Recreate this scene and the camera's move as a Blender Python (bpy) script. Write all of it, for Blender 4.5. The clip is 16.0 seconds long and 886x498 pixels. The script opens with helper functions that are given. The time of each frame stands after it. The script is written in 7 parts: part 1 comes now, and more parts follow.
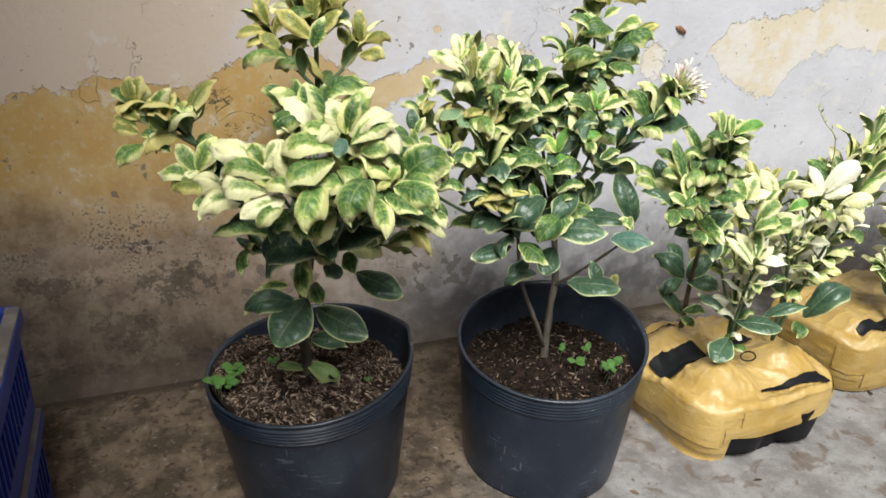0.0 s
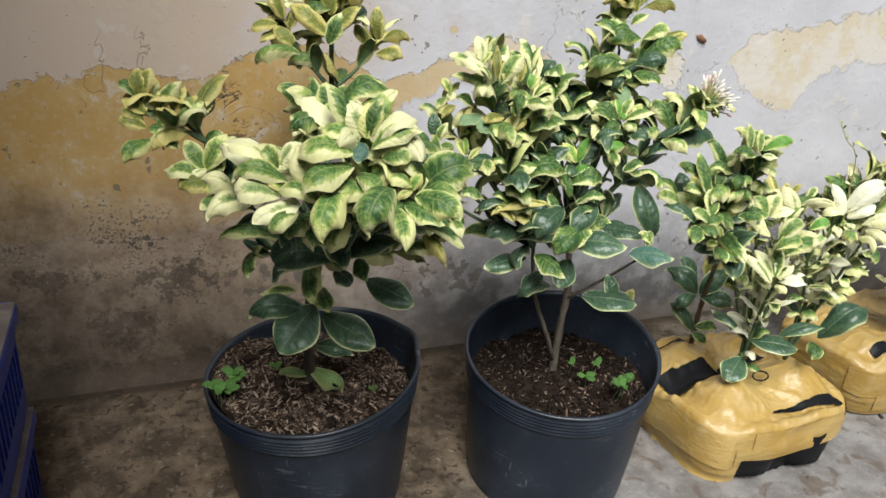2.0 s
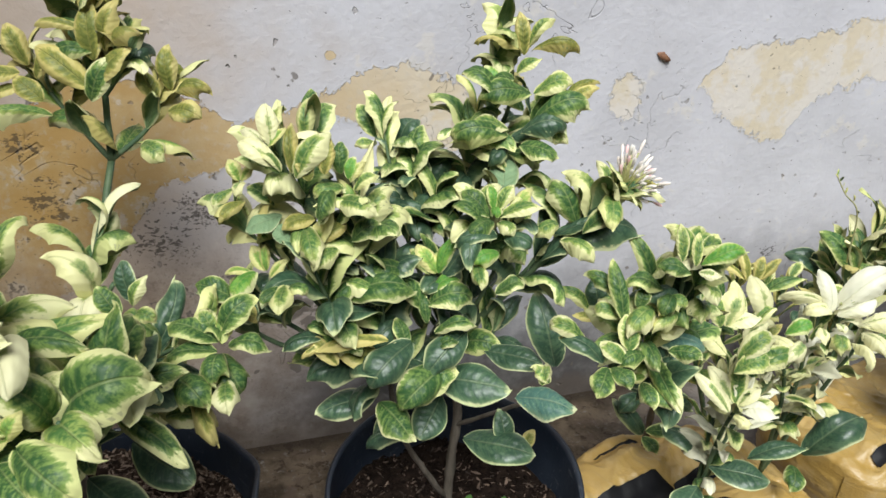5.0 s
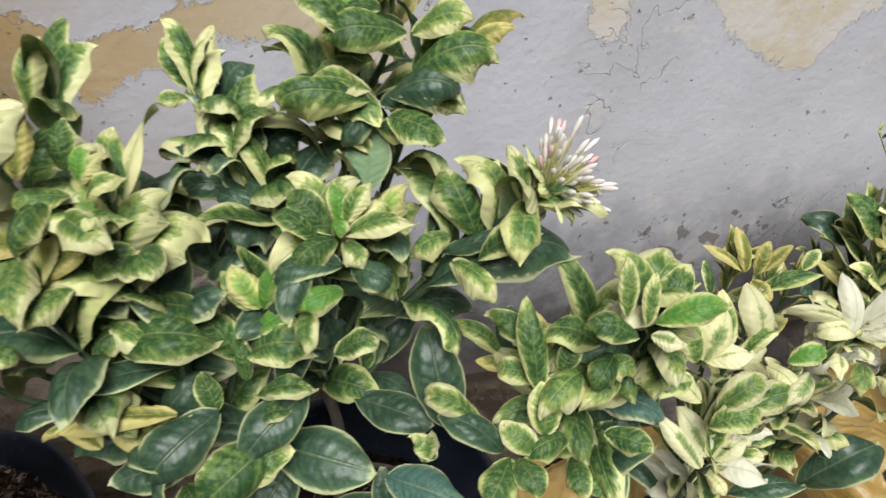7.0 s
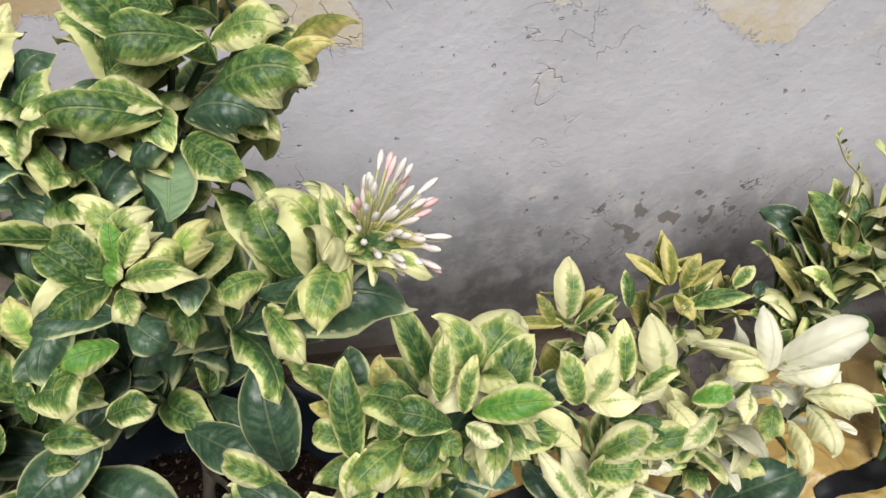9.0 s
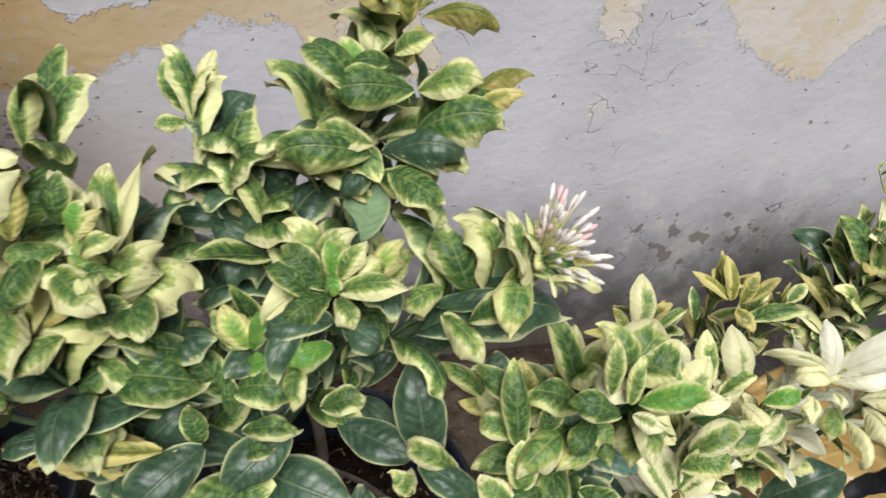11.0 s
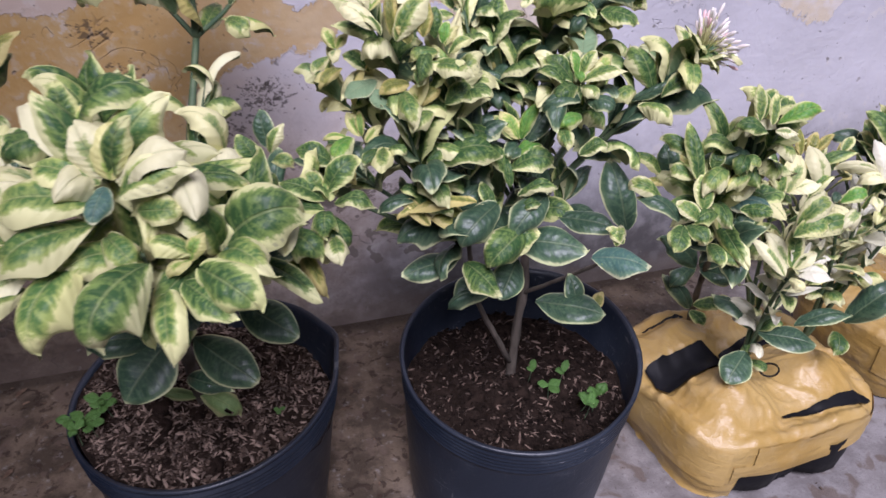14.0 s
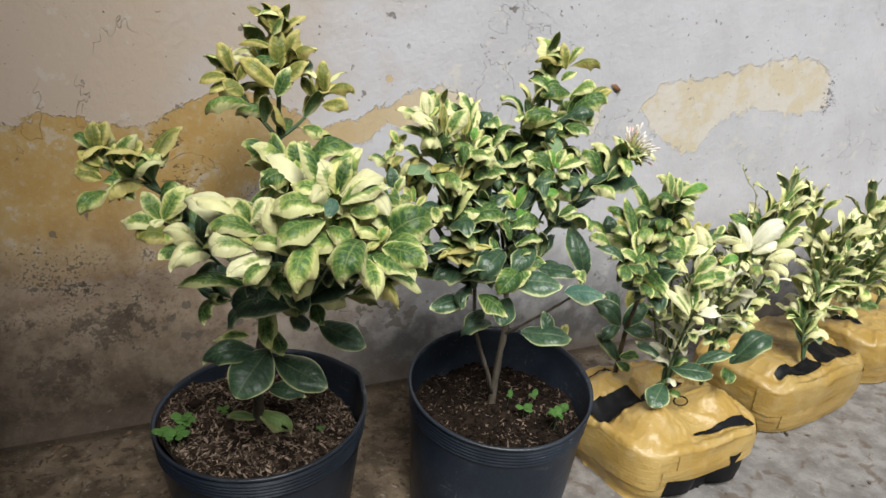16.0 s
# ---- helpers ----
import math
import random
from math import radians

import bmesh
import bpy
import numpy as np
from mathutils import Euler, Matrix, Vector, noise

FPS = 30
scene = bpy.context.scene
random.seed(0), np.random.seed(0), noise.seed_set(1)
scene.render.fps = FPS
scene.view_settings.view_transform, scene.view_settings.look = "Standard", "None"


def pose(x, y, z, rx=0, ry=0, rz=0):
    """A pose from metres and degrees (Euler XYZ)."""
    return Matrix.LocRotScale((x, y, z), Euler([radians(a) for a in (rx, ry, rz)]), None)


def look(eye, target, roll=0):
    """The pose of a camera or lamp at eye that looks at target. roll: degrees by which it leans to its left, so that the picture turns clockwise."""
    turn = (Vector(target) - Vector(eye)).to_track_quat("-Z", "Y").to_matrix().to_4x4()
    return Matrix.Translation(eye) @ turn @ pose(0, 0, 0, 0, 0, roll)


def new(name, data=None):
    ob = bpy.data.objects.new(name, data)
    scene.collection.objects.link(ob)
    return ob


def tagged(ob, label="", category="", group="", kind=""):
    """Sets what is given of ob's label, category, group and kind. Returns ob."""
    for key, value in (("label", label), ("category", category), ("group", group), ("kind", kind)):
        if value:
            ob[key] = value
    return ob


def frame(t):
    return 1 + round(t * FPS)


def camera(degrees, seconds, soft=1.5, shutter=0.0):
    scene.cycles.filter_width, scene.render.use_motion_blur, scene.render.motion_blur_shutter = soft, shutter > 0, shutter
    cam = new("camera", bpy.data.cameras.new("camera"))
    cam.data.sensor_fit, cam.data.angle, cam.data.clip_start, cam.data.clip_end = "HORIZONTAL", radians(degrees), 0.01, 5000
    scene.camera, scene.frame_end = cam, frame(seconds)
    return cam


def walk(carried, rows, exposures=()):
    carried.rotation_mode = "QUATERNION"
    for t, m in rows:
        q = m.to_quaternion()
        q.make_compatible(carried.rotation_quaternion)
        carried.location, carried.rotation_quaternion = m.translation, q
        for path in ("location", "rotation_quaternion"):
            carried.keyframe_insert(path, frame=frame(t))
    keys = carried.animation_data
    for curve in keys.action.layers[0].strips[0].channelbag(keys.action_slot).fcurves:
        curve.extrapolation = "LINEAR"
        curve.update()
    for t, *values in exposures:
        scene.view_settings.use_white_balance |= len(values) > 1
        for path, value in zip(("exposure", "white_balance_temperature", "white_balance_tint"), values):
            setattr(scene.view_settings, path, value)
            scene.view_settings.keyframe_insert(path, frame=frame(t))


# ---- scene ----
cam = camera(60.3, 16.0, soft=1.55, shutter=0.3)
METRES, EYE, TILT, LEAN, TURN = 1.8, 0.8024, -23.839, -2.202, -21.014
ROWS = [
    (0.0, 0.0, 0.0, 0.0, 0.0, 0.0, -0.0),
    (0.5, 0.0096, 0.0052, -0.019, -0.33, 0.11, -0.57),
    (1.0, 0.0058, 0.0051, -0.0139, -1.08, 0.28, -0.45),
    (1.5, -0.0083, 0.0104, -0.0044, -1.33, 0.47, -1.61),
    (2.0, -0.0119, 0.0184, 0.0071, -0.27, -0.14, -2.01),
    (2.5, -0.004, 0.0337, 0.0251, 0.02, -0.92, -1.77),
    (3.0, 0.006, 0.0555, 0.0418, 0.44, -1.87, -1.58),
    (3.5, 0.0189, 0.0834, 0.0594, 1.23, -1.94, -1.83),
    (4.0, 0.0547, 0.1254, 0.0762, 0.99, -1.98, -1.72),
    (6.5, 0.1177, 0.2615, 0.1181, 1.57, -5.07, -2.96),
    (7.0, 0.1455, 0.3108, 0.1349, 2.47, -10.41, -3.38),
    (7.5, 0.169, 0.3289, 0.1563, 3.29, -12.79, -4.38),
    (8.0, 0.1943, 0.3474, 0.1615, 2.8, -16.64, -5.94),
    (8.5, 0.1954, 0.3578, 0.1661, 4.07, -16.73, -6.58),
    (11.0, 0.1399, 0.319, 0.1718, 2.56, -15.29, -7.61),
    (11.5, 0.0992, 0.2925, 0.1521, 0.52, -14.8, -7.25),
    (12.0, 0.085, 0.2659, 0.1447, 0.76, -13.4, -6.82),
    (12.5, 0.0786, 0.2444, 0.1399, 1.13, -12.8, -6.61),
    (13.0, 0.0728, 0.2235, 0.1307, 0.44, -13.34, -5.68),
    (13.5, 0.0707, 0.1929, 0.0961, 1.14, -12.75, -2.36),
    (14.0, 0.0539, 0.155, 0.0712, 1.72, -8.7, -1.14),
    (14.5, 0.0339, 0.1048, 0.0531, 0.63, -5.73, -1.06),
    (15.0, 0.0062, 0.0523, 0.0353, -1.79, -2.69, -0.31),
    (15.5, -0.0215, 0.0143, 0.0218, -4.91, 0.54, -0.27),
    (16.0, -0.0396, -0.0071, 0.0141, -6.96, 2.39, -0.86),
]
walk(cam, [(t, pose(0, 0, EYE, TILT, LEAN, TURN) @ pose(METRES * x, METRES * y, METRES * z, 90 + pitch, roll, yaw)) for t, x, y, z, yaw, pitch, roll in ROWS],
     exposures=[(0, -0.08, 6300, 4.5), (3.0, -0.34, 6250, 4.5), (4.2, -0.35, 6200, 4.5), (6.5, -0.47, 6100, 7.0), (7.0, -0.66, 6200, 7.5), (7.5, -0.70, 6250, 7.5), (8.0, -0.68, 6400, 6.5), (8.5, -0.59, 6400, 8.0), (11, -0.60, 6250, 9.0), (12.5, -0.58, 6200, 8.0), (13.2, -0.63, 6050, 10.0), (13.5, -0.55, 5750, 18.0), (14, -0.51, 5670, 30.0),
                (14.5, -0.33, 5600, 34.0), (15, -0.10, 5900, 28.0), (15.5, -0.23, 6100, 15.0), (16, -0.39, 6400, 4.0)])

# ---- daylight: an open yard to the front and to the right, soft bright sky ----
SUN_AZ, SUN_EL = 198.0, 53.0
world = bpy.data.worlds.new("sky")
scene.world = world
world.use_nodes = True
wn = world.node_tree
sky = wn.nodes.new("ShaderNodeTexSky")
sky.sky_type, sky.sun_disc = "NISHITA", False
sky.sun_elevation, sky.sun_rotation = radians(SUN_EL), radians(SUN_AZ)
sky.air_density, sky.dust_density = 1.0, 4.0
wn.links.new(sky.outputs[0], wn.nodes["Background"].inputs[0])
wn.nodes["Background"].inputs[1].default_value = 0.030
sun_data = bpy.data.lights.new("sun", "SUN")
sun_data.energy, sun_data.angle, sun_data.color = 6.5, radians(30), (1.0, 0.97, 0.93)
sun = new("sun", sun_data)
sun.matrix_world = look((0, 0, 5), Vector((0, 0, 5)) - Vector((math.sin(radians(SUN_AZ)) * math.cos(radians(SUN_EL)), math.cos(radians(SUN_AZ)) * math.cos(radians(SUN_EL)), math.sin(radians(SUN_EL)))))


# ---- materials ----
class Net:
    """A node material under construction; numbers and sockets may be mixed."""

    def __init__(self, name):
        self.mat = bpy.data.materials.new(name)
        self.mat.use_nodes = True
        self.nt = self.mat.node_tree
        self.bsdf = self.nt.nodes["Principled BSDF"]
        self.out = self.nt.nodes["Material Output"]

    def put(self, socket, v):
        if isinstance(v, bpy.types.NodeSocket):
            self.nt.links.new(v, socket)
        elif isinstance(v, tuple) and len(v) == 3 and socket.type == "RGBA":
            socket.default_value = (*v, 1)
        else:
            socket.default_value = v

    def node(self, kind, ins=None, **props):
        n = self.nt.nodes.new("ShaderNode" + kind)
        if "operation" in props:
            n.operation = props["operation"]
        if "use_clamp" in props:
            n.use_clamp = props["use_clamp"]
        if "interpolation_type" in props:
            n.interpolation_type = props["interpolation_type"]
        if "data_type" in props:
            n.data_type, n.blend_type = props["data_type"], props["blend_type"]
        if "wave_profile" in props:
            n.wave_profile = props["wave_profile"]
        for k, v in (ins or {}).items():
            self.put(n.inputs[k], v)
        return n

    def m(self, op, a, b=0.0, c=0.0, clamp=False):
        return self.node("Math", {0: a, 1: b, 2: c}, operation=op, use_clamp=clamp).outputs[0]

    def add(self, a, b): return self.m("ADD", a, b)
    def sub(self, a, b): return self.m("SUBTRACT", a, b)
    def mul(self, a, b): return self.m("MULTIPLY", a, b)
    def mx(self, a, b): return self.m("MAXIMUM", a, b)

    def step(self, v, lo, hi):
        return self.node("MapRange", {0: v, 1: lo, 2: hi, 3: 0.0, 4: 1.0}, interpolation_type="SMOOTHSTEP").outputs[0]

    def noise(self, vec, scale, detail=4.0, rough=0.55, dist=0.0):
        return self.node("TexNoise", {"Vector": vec, "Scale": scale, "Detail": detail, "Roughness": rough, "Distortion": dist}).outputs[0]

    def mix(self, f, a, b, blend="MIX"):
        n = self.node("Mix", data_type="RGBA", blend_type=blend)
        self.put(n.inputs[0], f), self.put(n.inputs[6], a), self.put(n.inputs[7], b)
        return n.outputs[2]

    def bump(self, h, strength, dist, normal=None):
        ins = {"Height": h, "Strength": strength, "Distance": dist}
        if normal is not None:
            ins["Normal"] = normal
        return self.node("Bump", ins).outputs[0]

    def done(self, color=None, rough=None, normal=None, metal=None, **more):
        for key, v in (("Base Color", color), ("Roughness", rough), ("Normal", normal), ("Metallic", metal), *((k.replace("_", " "), v) for k, v in more.items())):
            if v is not None:
                self.put(self.bsdf.inputs[key], v)
        return self.mat


def wall_material():
    n = Net("old_painted_plaster")
    pos = n.node("NewGeometry").outputs["Position"]
    xyz = n.node("SeparateXYZ", {0: pos})
    x, z = xyz.outputs[0], xyz.outputs[2]
    big, mid, fine = n.noise(pos, 5, 5, 0.6), n.noise(pos, 22, 6, 0.62), n.noise(pos, 90, 4, 0.6)

    def blob(cx, cz, rx, rz):
        a, b = n.m("DIVIDE", n.sub(x, cx), rx), n.m("DIVIDE", n.sub(z, cz), rz)
        return n.sub(1.0, n.m("SQRT", n.add(n.mul(a, a), n.mul(b, b))))

    def union(*fields):
        f = fields[0]
        for g in fields[1:]:
            f = n.mx(f, g)
        return f
    def profile(*pts):
        """A line of heights along the wall."""
        f = pts[0][1]
        for (xa, za), (xb, zb) in zip(pts, pts[1:]):
            f = n.add(f, n.node("MapRange", {0: x, 1: xa, 2: xb, 3: 0.0, 4: zb - za}).outputs[0])
        return f
    ragged = n.add(n.mul(n.sub(n.noise(pos, 34, 6, 0.75), 0.5), 0.060), n.add(n.mul(n.sub(n.noise(pos, 13, 5, 0.7), 0.5), 0.045), n.mul(n.sub(fine, 0.5), 0.022)))
    # where the top coat has peeled and the ochre coat below shows: one long patch, and a second further along
    upper = profile((-0.6, 0.50), (-0.20, 0.521), (-0.139, 0.543), (-0.128, 0.524), (-0.065, 0.556), (0.02, 0.541), (0.08, 0.532), (0.107, 0.553), (0.126, 0.569), (0.20, 0.596), (0.29, 0.575),
                    (0.346, 0.539), (0.376, 0.533), (0.406, 0.551), (0.468, 0.568), (0.54, 0.601), (0.583, 0.608), (0.664, 0.578), (0.69, 0.552), (0.724, 0.50), (0.735, 0.35))
    lower = profile((-0.6, 0.28), (0.10, 0.29), (0.20, 0.36), (0.26, 0.46), (0.35, 0.475), (0.43, 0.50), (0.48, 0.535), (0.56, 0.53), (0.60, 0.49), (0.70, 0.475))
    bare = n.m("MINIMUM", n.sub(upper, z), n.sub(z, lower))
    upper2 = profile((1.04, 0.50), (1.07, 0.585), (1.115, 0.62), (1.28, 0.648), (1.38, 0.663), (1.49, 0.685), (1.59, 0.683), (1.645, 0.655), (1.67, 0.50))
    lower2 = profile((1.07, 0.565), (1.10, 0.53), (1.16, 0.495), (1.21, 0.472), (1.25, 0.476), (1.285, 0.53), (1.40, 0.573), (1.54, 0.553), (1.63, 0.57))
    bare = n.mx(bare, n.m("MINIMUM", n.sub(upper2, z), n.sub(z, lower2)))
    bare = n.mx(bare, n.mul(union(blob(0.935, 0.55, 0.028, 0.035), blob(0.48, 0.618, 0.007, 0.006)), 0.03))
    bare = n.add(bare, ragged)
    peel = n.step(bare, -0.0015, 0.0015)
    lip = n.mul(n.step(bare, -0.006, -0.001), n.sub(1.0, peel))
    coat = n.mix(n.step(big, 0.35, 0.7), (0.585, 0.575, 0.625), (0.505, 0.495, 0.535))
    coat = n.mix(n.mul(n.step(mid, 0.5, 0.75), 0.35), coat, (0.64, 0.63, 0.67))
    # the coat's tint goes to a dusty beige towards the left end
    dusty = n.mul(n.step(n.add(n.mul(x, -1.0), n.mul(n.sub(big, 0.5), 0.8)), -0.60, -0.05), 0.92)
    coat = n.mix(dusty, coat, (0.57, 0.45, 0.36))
    ochre = n.mix(n.step(mid, 0.4, 0.65), (0.49, 0.31, 0.11), (0.53, 0.37, 0.17))
    ochre = n.mix(n.step(x, 0.1, 0.8), ochre, (0.63, 0.55, 0.43))
    ochre = n.mix(n.mul(n.step(fine, 0.52, 0.7), 0.4), ochre, (0.54, 0.48, 0.40))
    worn = n.mul(n.step(n.add(n.noise(pos, 9, 5, 0.65), n.mul(n.sub(mid, 0.5), 0.5)), 0.43, 0.56), n.step(x, 0.4, 1.0))
    ochre = n.mix(n.mul(worn, 0.8), ochre, (0.66, 0.62, 0.60))
    col = n.mix(peel, n.mix(n.mul(lip, 0.18), coat, (0.66, 0.64, 0.62)), ochre)
    # scattered white remains inside the bare patch
    col = n.mix(n.mul(n.step(n.add(mid, n.mul(big, 0.4)), 0.82, 0.88), 0.5), col, (0.62, 0.58, 0.54))
    # the weathered lower wall, grey and brown
    low = n.step(n.add(z, n.mul(n.sub(big, 0.5), 0.25)), 0.42, 0.26)
    low = n.mul(low, n.step(n.add(x, n.mul(n.sub(mid, 0.5), 0.5)), 0.75, 0.15))
    col = n.mix(n.mul(low, 0.85), col, n.mix(n.step(mid, 0.35, 0.65), (0.25, 0.175, 0.12), (0.42, 0.325, 0.24)))
    # grey damp with a ragged upper edge, darkened too for the plants' shade
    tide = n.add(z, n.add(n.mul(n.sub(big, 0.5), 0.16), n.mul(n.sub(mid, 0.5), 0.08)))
    damp_shade = n.mul(n.step(tide, 0.36, 0.15), n.step(x, 0.2, 0.7))
    col = n.mix(n.mul(damp_shade, 0.8), col, n.mix(n.step(mid, 0.4, 0.65), (0.15, 0.145, 0.148), (0.245, 0.238, 0.245)))
    # near-black lowest part: damp, with the shade behind the plants painted in
    foot_shade = n.mul(n.step(tide, 0.19, 0.07), n.step(x, 0.3, 0.6))
    col = n.mix(n.mul(foot_shade, 0.8), col, n.mix(n.step(mid, 0.4, 0.65), (0.06, 0.055, 0.053), (0.13, 0.12, 0.115)))
    # damp stains near the floor
    damp = union(blob(-0.07, 0.115, 0.10, 0.07), blob(-0.30, 0.10, 0.2, 0.12), blob(0.40, 0.25, 0.13, 0.05), blob(0.02, 0.2, 0.12, 0.07), blob(0.10, 0.045, 0.20, 0.045), blob(-0.17, 0.22, 0.10, 0.04), blob(-0.2, 0.03, 0.4, 0.06))
    torn = n.add(n.mul(n.sub(n.noise(pos, 36, 7, 0.74), 0.5), 3.4), n.mul(n.sub(fine, 0.5), 1.8))
    damp = n.step(n.add(damp, torn), 0.46, 0.72)
    col = n.mix(n.mul(damp, 0.75), col, n.mix(n.step(fine, 0.4, 0.65), (0.055, 0.045, 0.036), (0.12, 0.098, 0.078)))
    # brown-black, stronger towards the floor and the left end
    low_left = n.step(n.add(n.add(z, n.mul(x, 0.42)), n.add(n.mul(n.sub(big, 0.5), 0.30), n.mul(n.sub(fine, 0.5), 0.10))), 0.30, 0.05)
    col = n.mix(n.mul(low_left, 0.85), col, n.mix(n.step(mid, 0.42, 0.6), (0.045, 0.034, 0.027), (0.10, 0.078, 0.060)))
    # shade of the wall-floor crevice, painted as a brown band
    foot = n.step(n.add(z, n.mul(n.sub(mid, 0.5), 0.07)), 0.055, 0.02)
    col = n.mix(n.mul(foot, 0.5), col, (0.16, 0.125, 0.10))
    grime = n.mul(n.step(n.noise(pos, 120, 4, 0.7), 0.50, 0.62), n.mul(low, n.step(n.noise(pos, 8, 3, 0.6), 0.38, 0.62)))
    col = n.mix(n.mul(grime, 0.55), col, (0.12, 0.085, 0.06))
    # stains behind the pots, small dark flakes
    spots = union(blob(0.50, 0.155, 0.10, 0.05), blob(0.19, 0.19, 0.10, 0.07), blob(0.36, 0.26, 0.15, 0.06), blob(1.15, 0.20, 0.14, 0.05))
    flake = n.step(n.add(n.mul(n.step(spots, -0.5, 0.6), 0.17), n.noise(pos, 38, 3, 0.5)), 0.70, 0.73)
    col = n.mix(n.mul(flake, 0.75), col, (0.14, 0.12, 0.105))
    # black mould freckles
    zone = union(blob(0.11, 0.43, 0.06, 0.07), blob(-0.03, 0.28, 0.26, 0.11), blob(-0.25, 0.25, 0.2, 0.12), blob(0.30, 0.42, 0.10, 0.05), blob(-0.06, 0.29, 0.16, 0.06), blob(0.17, 0.52, 0.05, 0.05), blob(0.26, 0.36, 0.07, 0.05), blob(1.68, 0.6, 0.05, 0.06))
    freckle = n.step(n.add(n.mul(n.step(zone, -0.3, 0.9), 0.18), n.add(n.mul(n.noise(pos, 210, 3, 0.6), 0.55), n.mul(mid, 0.45))), 0.705, 0.735)
    freckle = n.mul(freckle, n.step(n.noise(pos, 11, 3, 0.6), 0.44, 0.60))
    col = n.mix(n.mul(freckle, 0.75), col, (0.085, 0.068, 0.055))
    # black streaks of old mould where the coat is thin
    bed = union(blob(0.25, 0.375, 0.055, 0.035), blob(0.13, 0.44, 0.04, 0.05), blob(0.108, 0.515, 0.03, 0.025), blob(0.31, 0.415, 0.06, 0.035), blob(-0.03, 0.27, 0.05, 0.03), blob(1.655, 0.60, 0.03, 0.06), blob(1.285, 0.255, 0.03, 0.02))
    lines = n.noise(n.node("Mapping", {"Vector": pos, "Scale": (130, 130, 210)}).outputs[0], 1.0, 4, 0.6, 0.3)
    black = n.step(n.add(n.mul(n.step(bed, -0.35, 0.8), 0.19), lines), 0.69, 0.73)
    col = n.mix(n.mul(black, 0.72), col, (0.05, 0.042, 0.036))
    # hairline cracks in the plaster
    web = n.m("ABSOLUTE", n.sub(n.noise(pos, 7, 4, 0.6, 0.6), 0.5))
    crack = n.mul(n.step(web, 0.004, 0.0005), n.step(n.noise(pos, 5, 2, 0.5), 0.56, 0.62))
    col = n.mix(n.mul(crack, 0.22), col, (0.20, 0.175, 0.155))
    pits = n.step(n.noise(pos, 60, 2, 0.4), 0.745, 0.77)
    col = n.mix(n.mul(pits, 0.5), col, (0.25, 0.22, 0.20))
    h = n.add(n.mul(peel, -0.2), n.add(n.mul(mid, 0.35), n.add(n.mul(fine, 0.28), n.add(n.mul(lip, 0.08), n.add(n.mul(crack, -0.3), n.mul(pits, -0.6))))))
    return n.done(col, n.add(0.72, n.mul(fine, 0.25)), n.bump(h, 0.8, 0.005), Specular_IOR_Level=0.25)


def floor_material():
    n = Net("worn_concrete")
    pos = n.node("NewGeometry").outputs["Position"]
    xyz = n.node("SeparateXYZ", {0: pos})
    x, y = xyz.outputs[0], xyz.outputs[1]
    big, mid, fine, grit = n.noise(pos, 4, 5, 0.6), n.noise(pos, 18, 6, 0.65), n.noise(pos, 75, 5, 0.65), n.noise(pos, 300, 3)
    col = n.mix(n.step(mid, 0.35, 0.68), (0.165, 0.15, 0.145), (0.28, 0.265, 0.26))
    # brown dirt, its colour deepened towards the wall for the shade between pots
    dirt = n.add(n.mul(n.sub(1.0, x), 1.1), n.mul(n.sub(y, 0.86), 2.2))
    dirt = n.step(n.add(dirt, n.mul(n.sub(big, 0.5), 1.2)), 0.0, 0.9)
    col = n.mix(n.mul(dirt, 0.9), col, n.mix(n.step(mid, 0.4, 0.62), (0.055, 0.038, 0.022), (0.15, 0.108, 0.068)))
    col = n.mix(n.mul(n.step(fine, 0.56, 0.72), 0.4), col, (0.38, 0.365, 0.355))
    stain = n.step(n.noise(pos, 26, 4, 0.5, 0.6), 0.57, 0.66)
    col = n.mix(n.mul(stain, 0.7), col, (0.12, 0.088, 0.068))
    muck = n.step(n.add(n.mul(n.noise(pos, 55, 5, 0.65, 0.8), 0.8), n.mul(dirt, 0.12)), 0.565, 0.61)
    col = n.mix(n.mul(muck, 0.75), col, (0.045, 0.030, 0.022))
    # dark line painted along the wall for the shade in the crevice
    crevice_shade = n.step(n.add(y, n.mul(n.sub(mid, 0.5), 0.05)), 1.225, 1.25)
    col = n.mix(n.mul(crevice_shade, 0.75), col, (0.035, 0.026, 0.019))
    col = n.mix(n.mul(n.step(grit, 0.60, 0.70), 0.6), col, (0.09, 0.072, 0.06))
    h = n.add(n.mul(mid, 0.5), n.add(n.mul(fine, 0.35), n.mul(grit, 0.2)))
    return n.done(col, n.add(0.6, n.mul(mid, 0.3)), n.bump(n.add(h, n.mul(muck, 0.25)), 0.8, 0.004), Specular_IOR_Level=0.15)


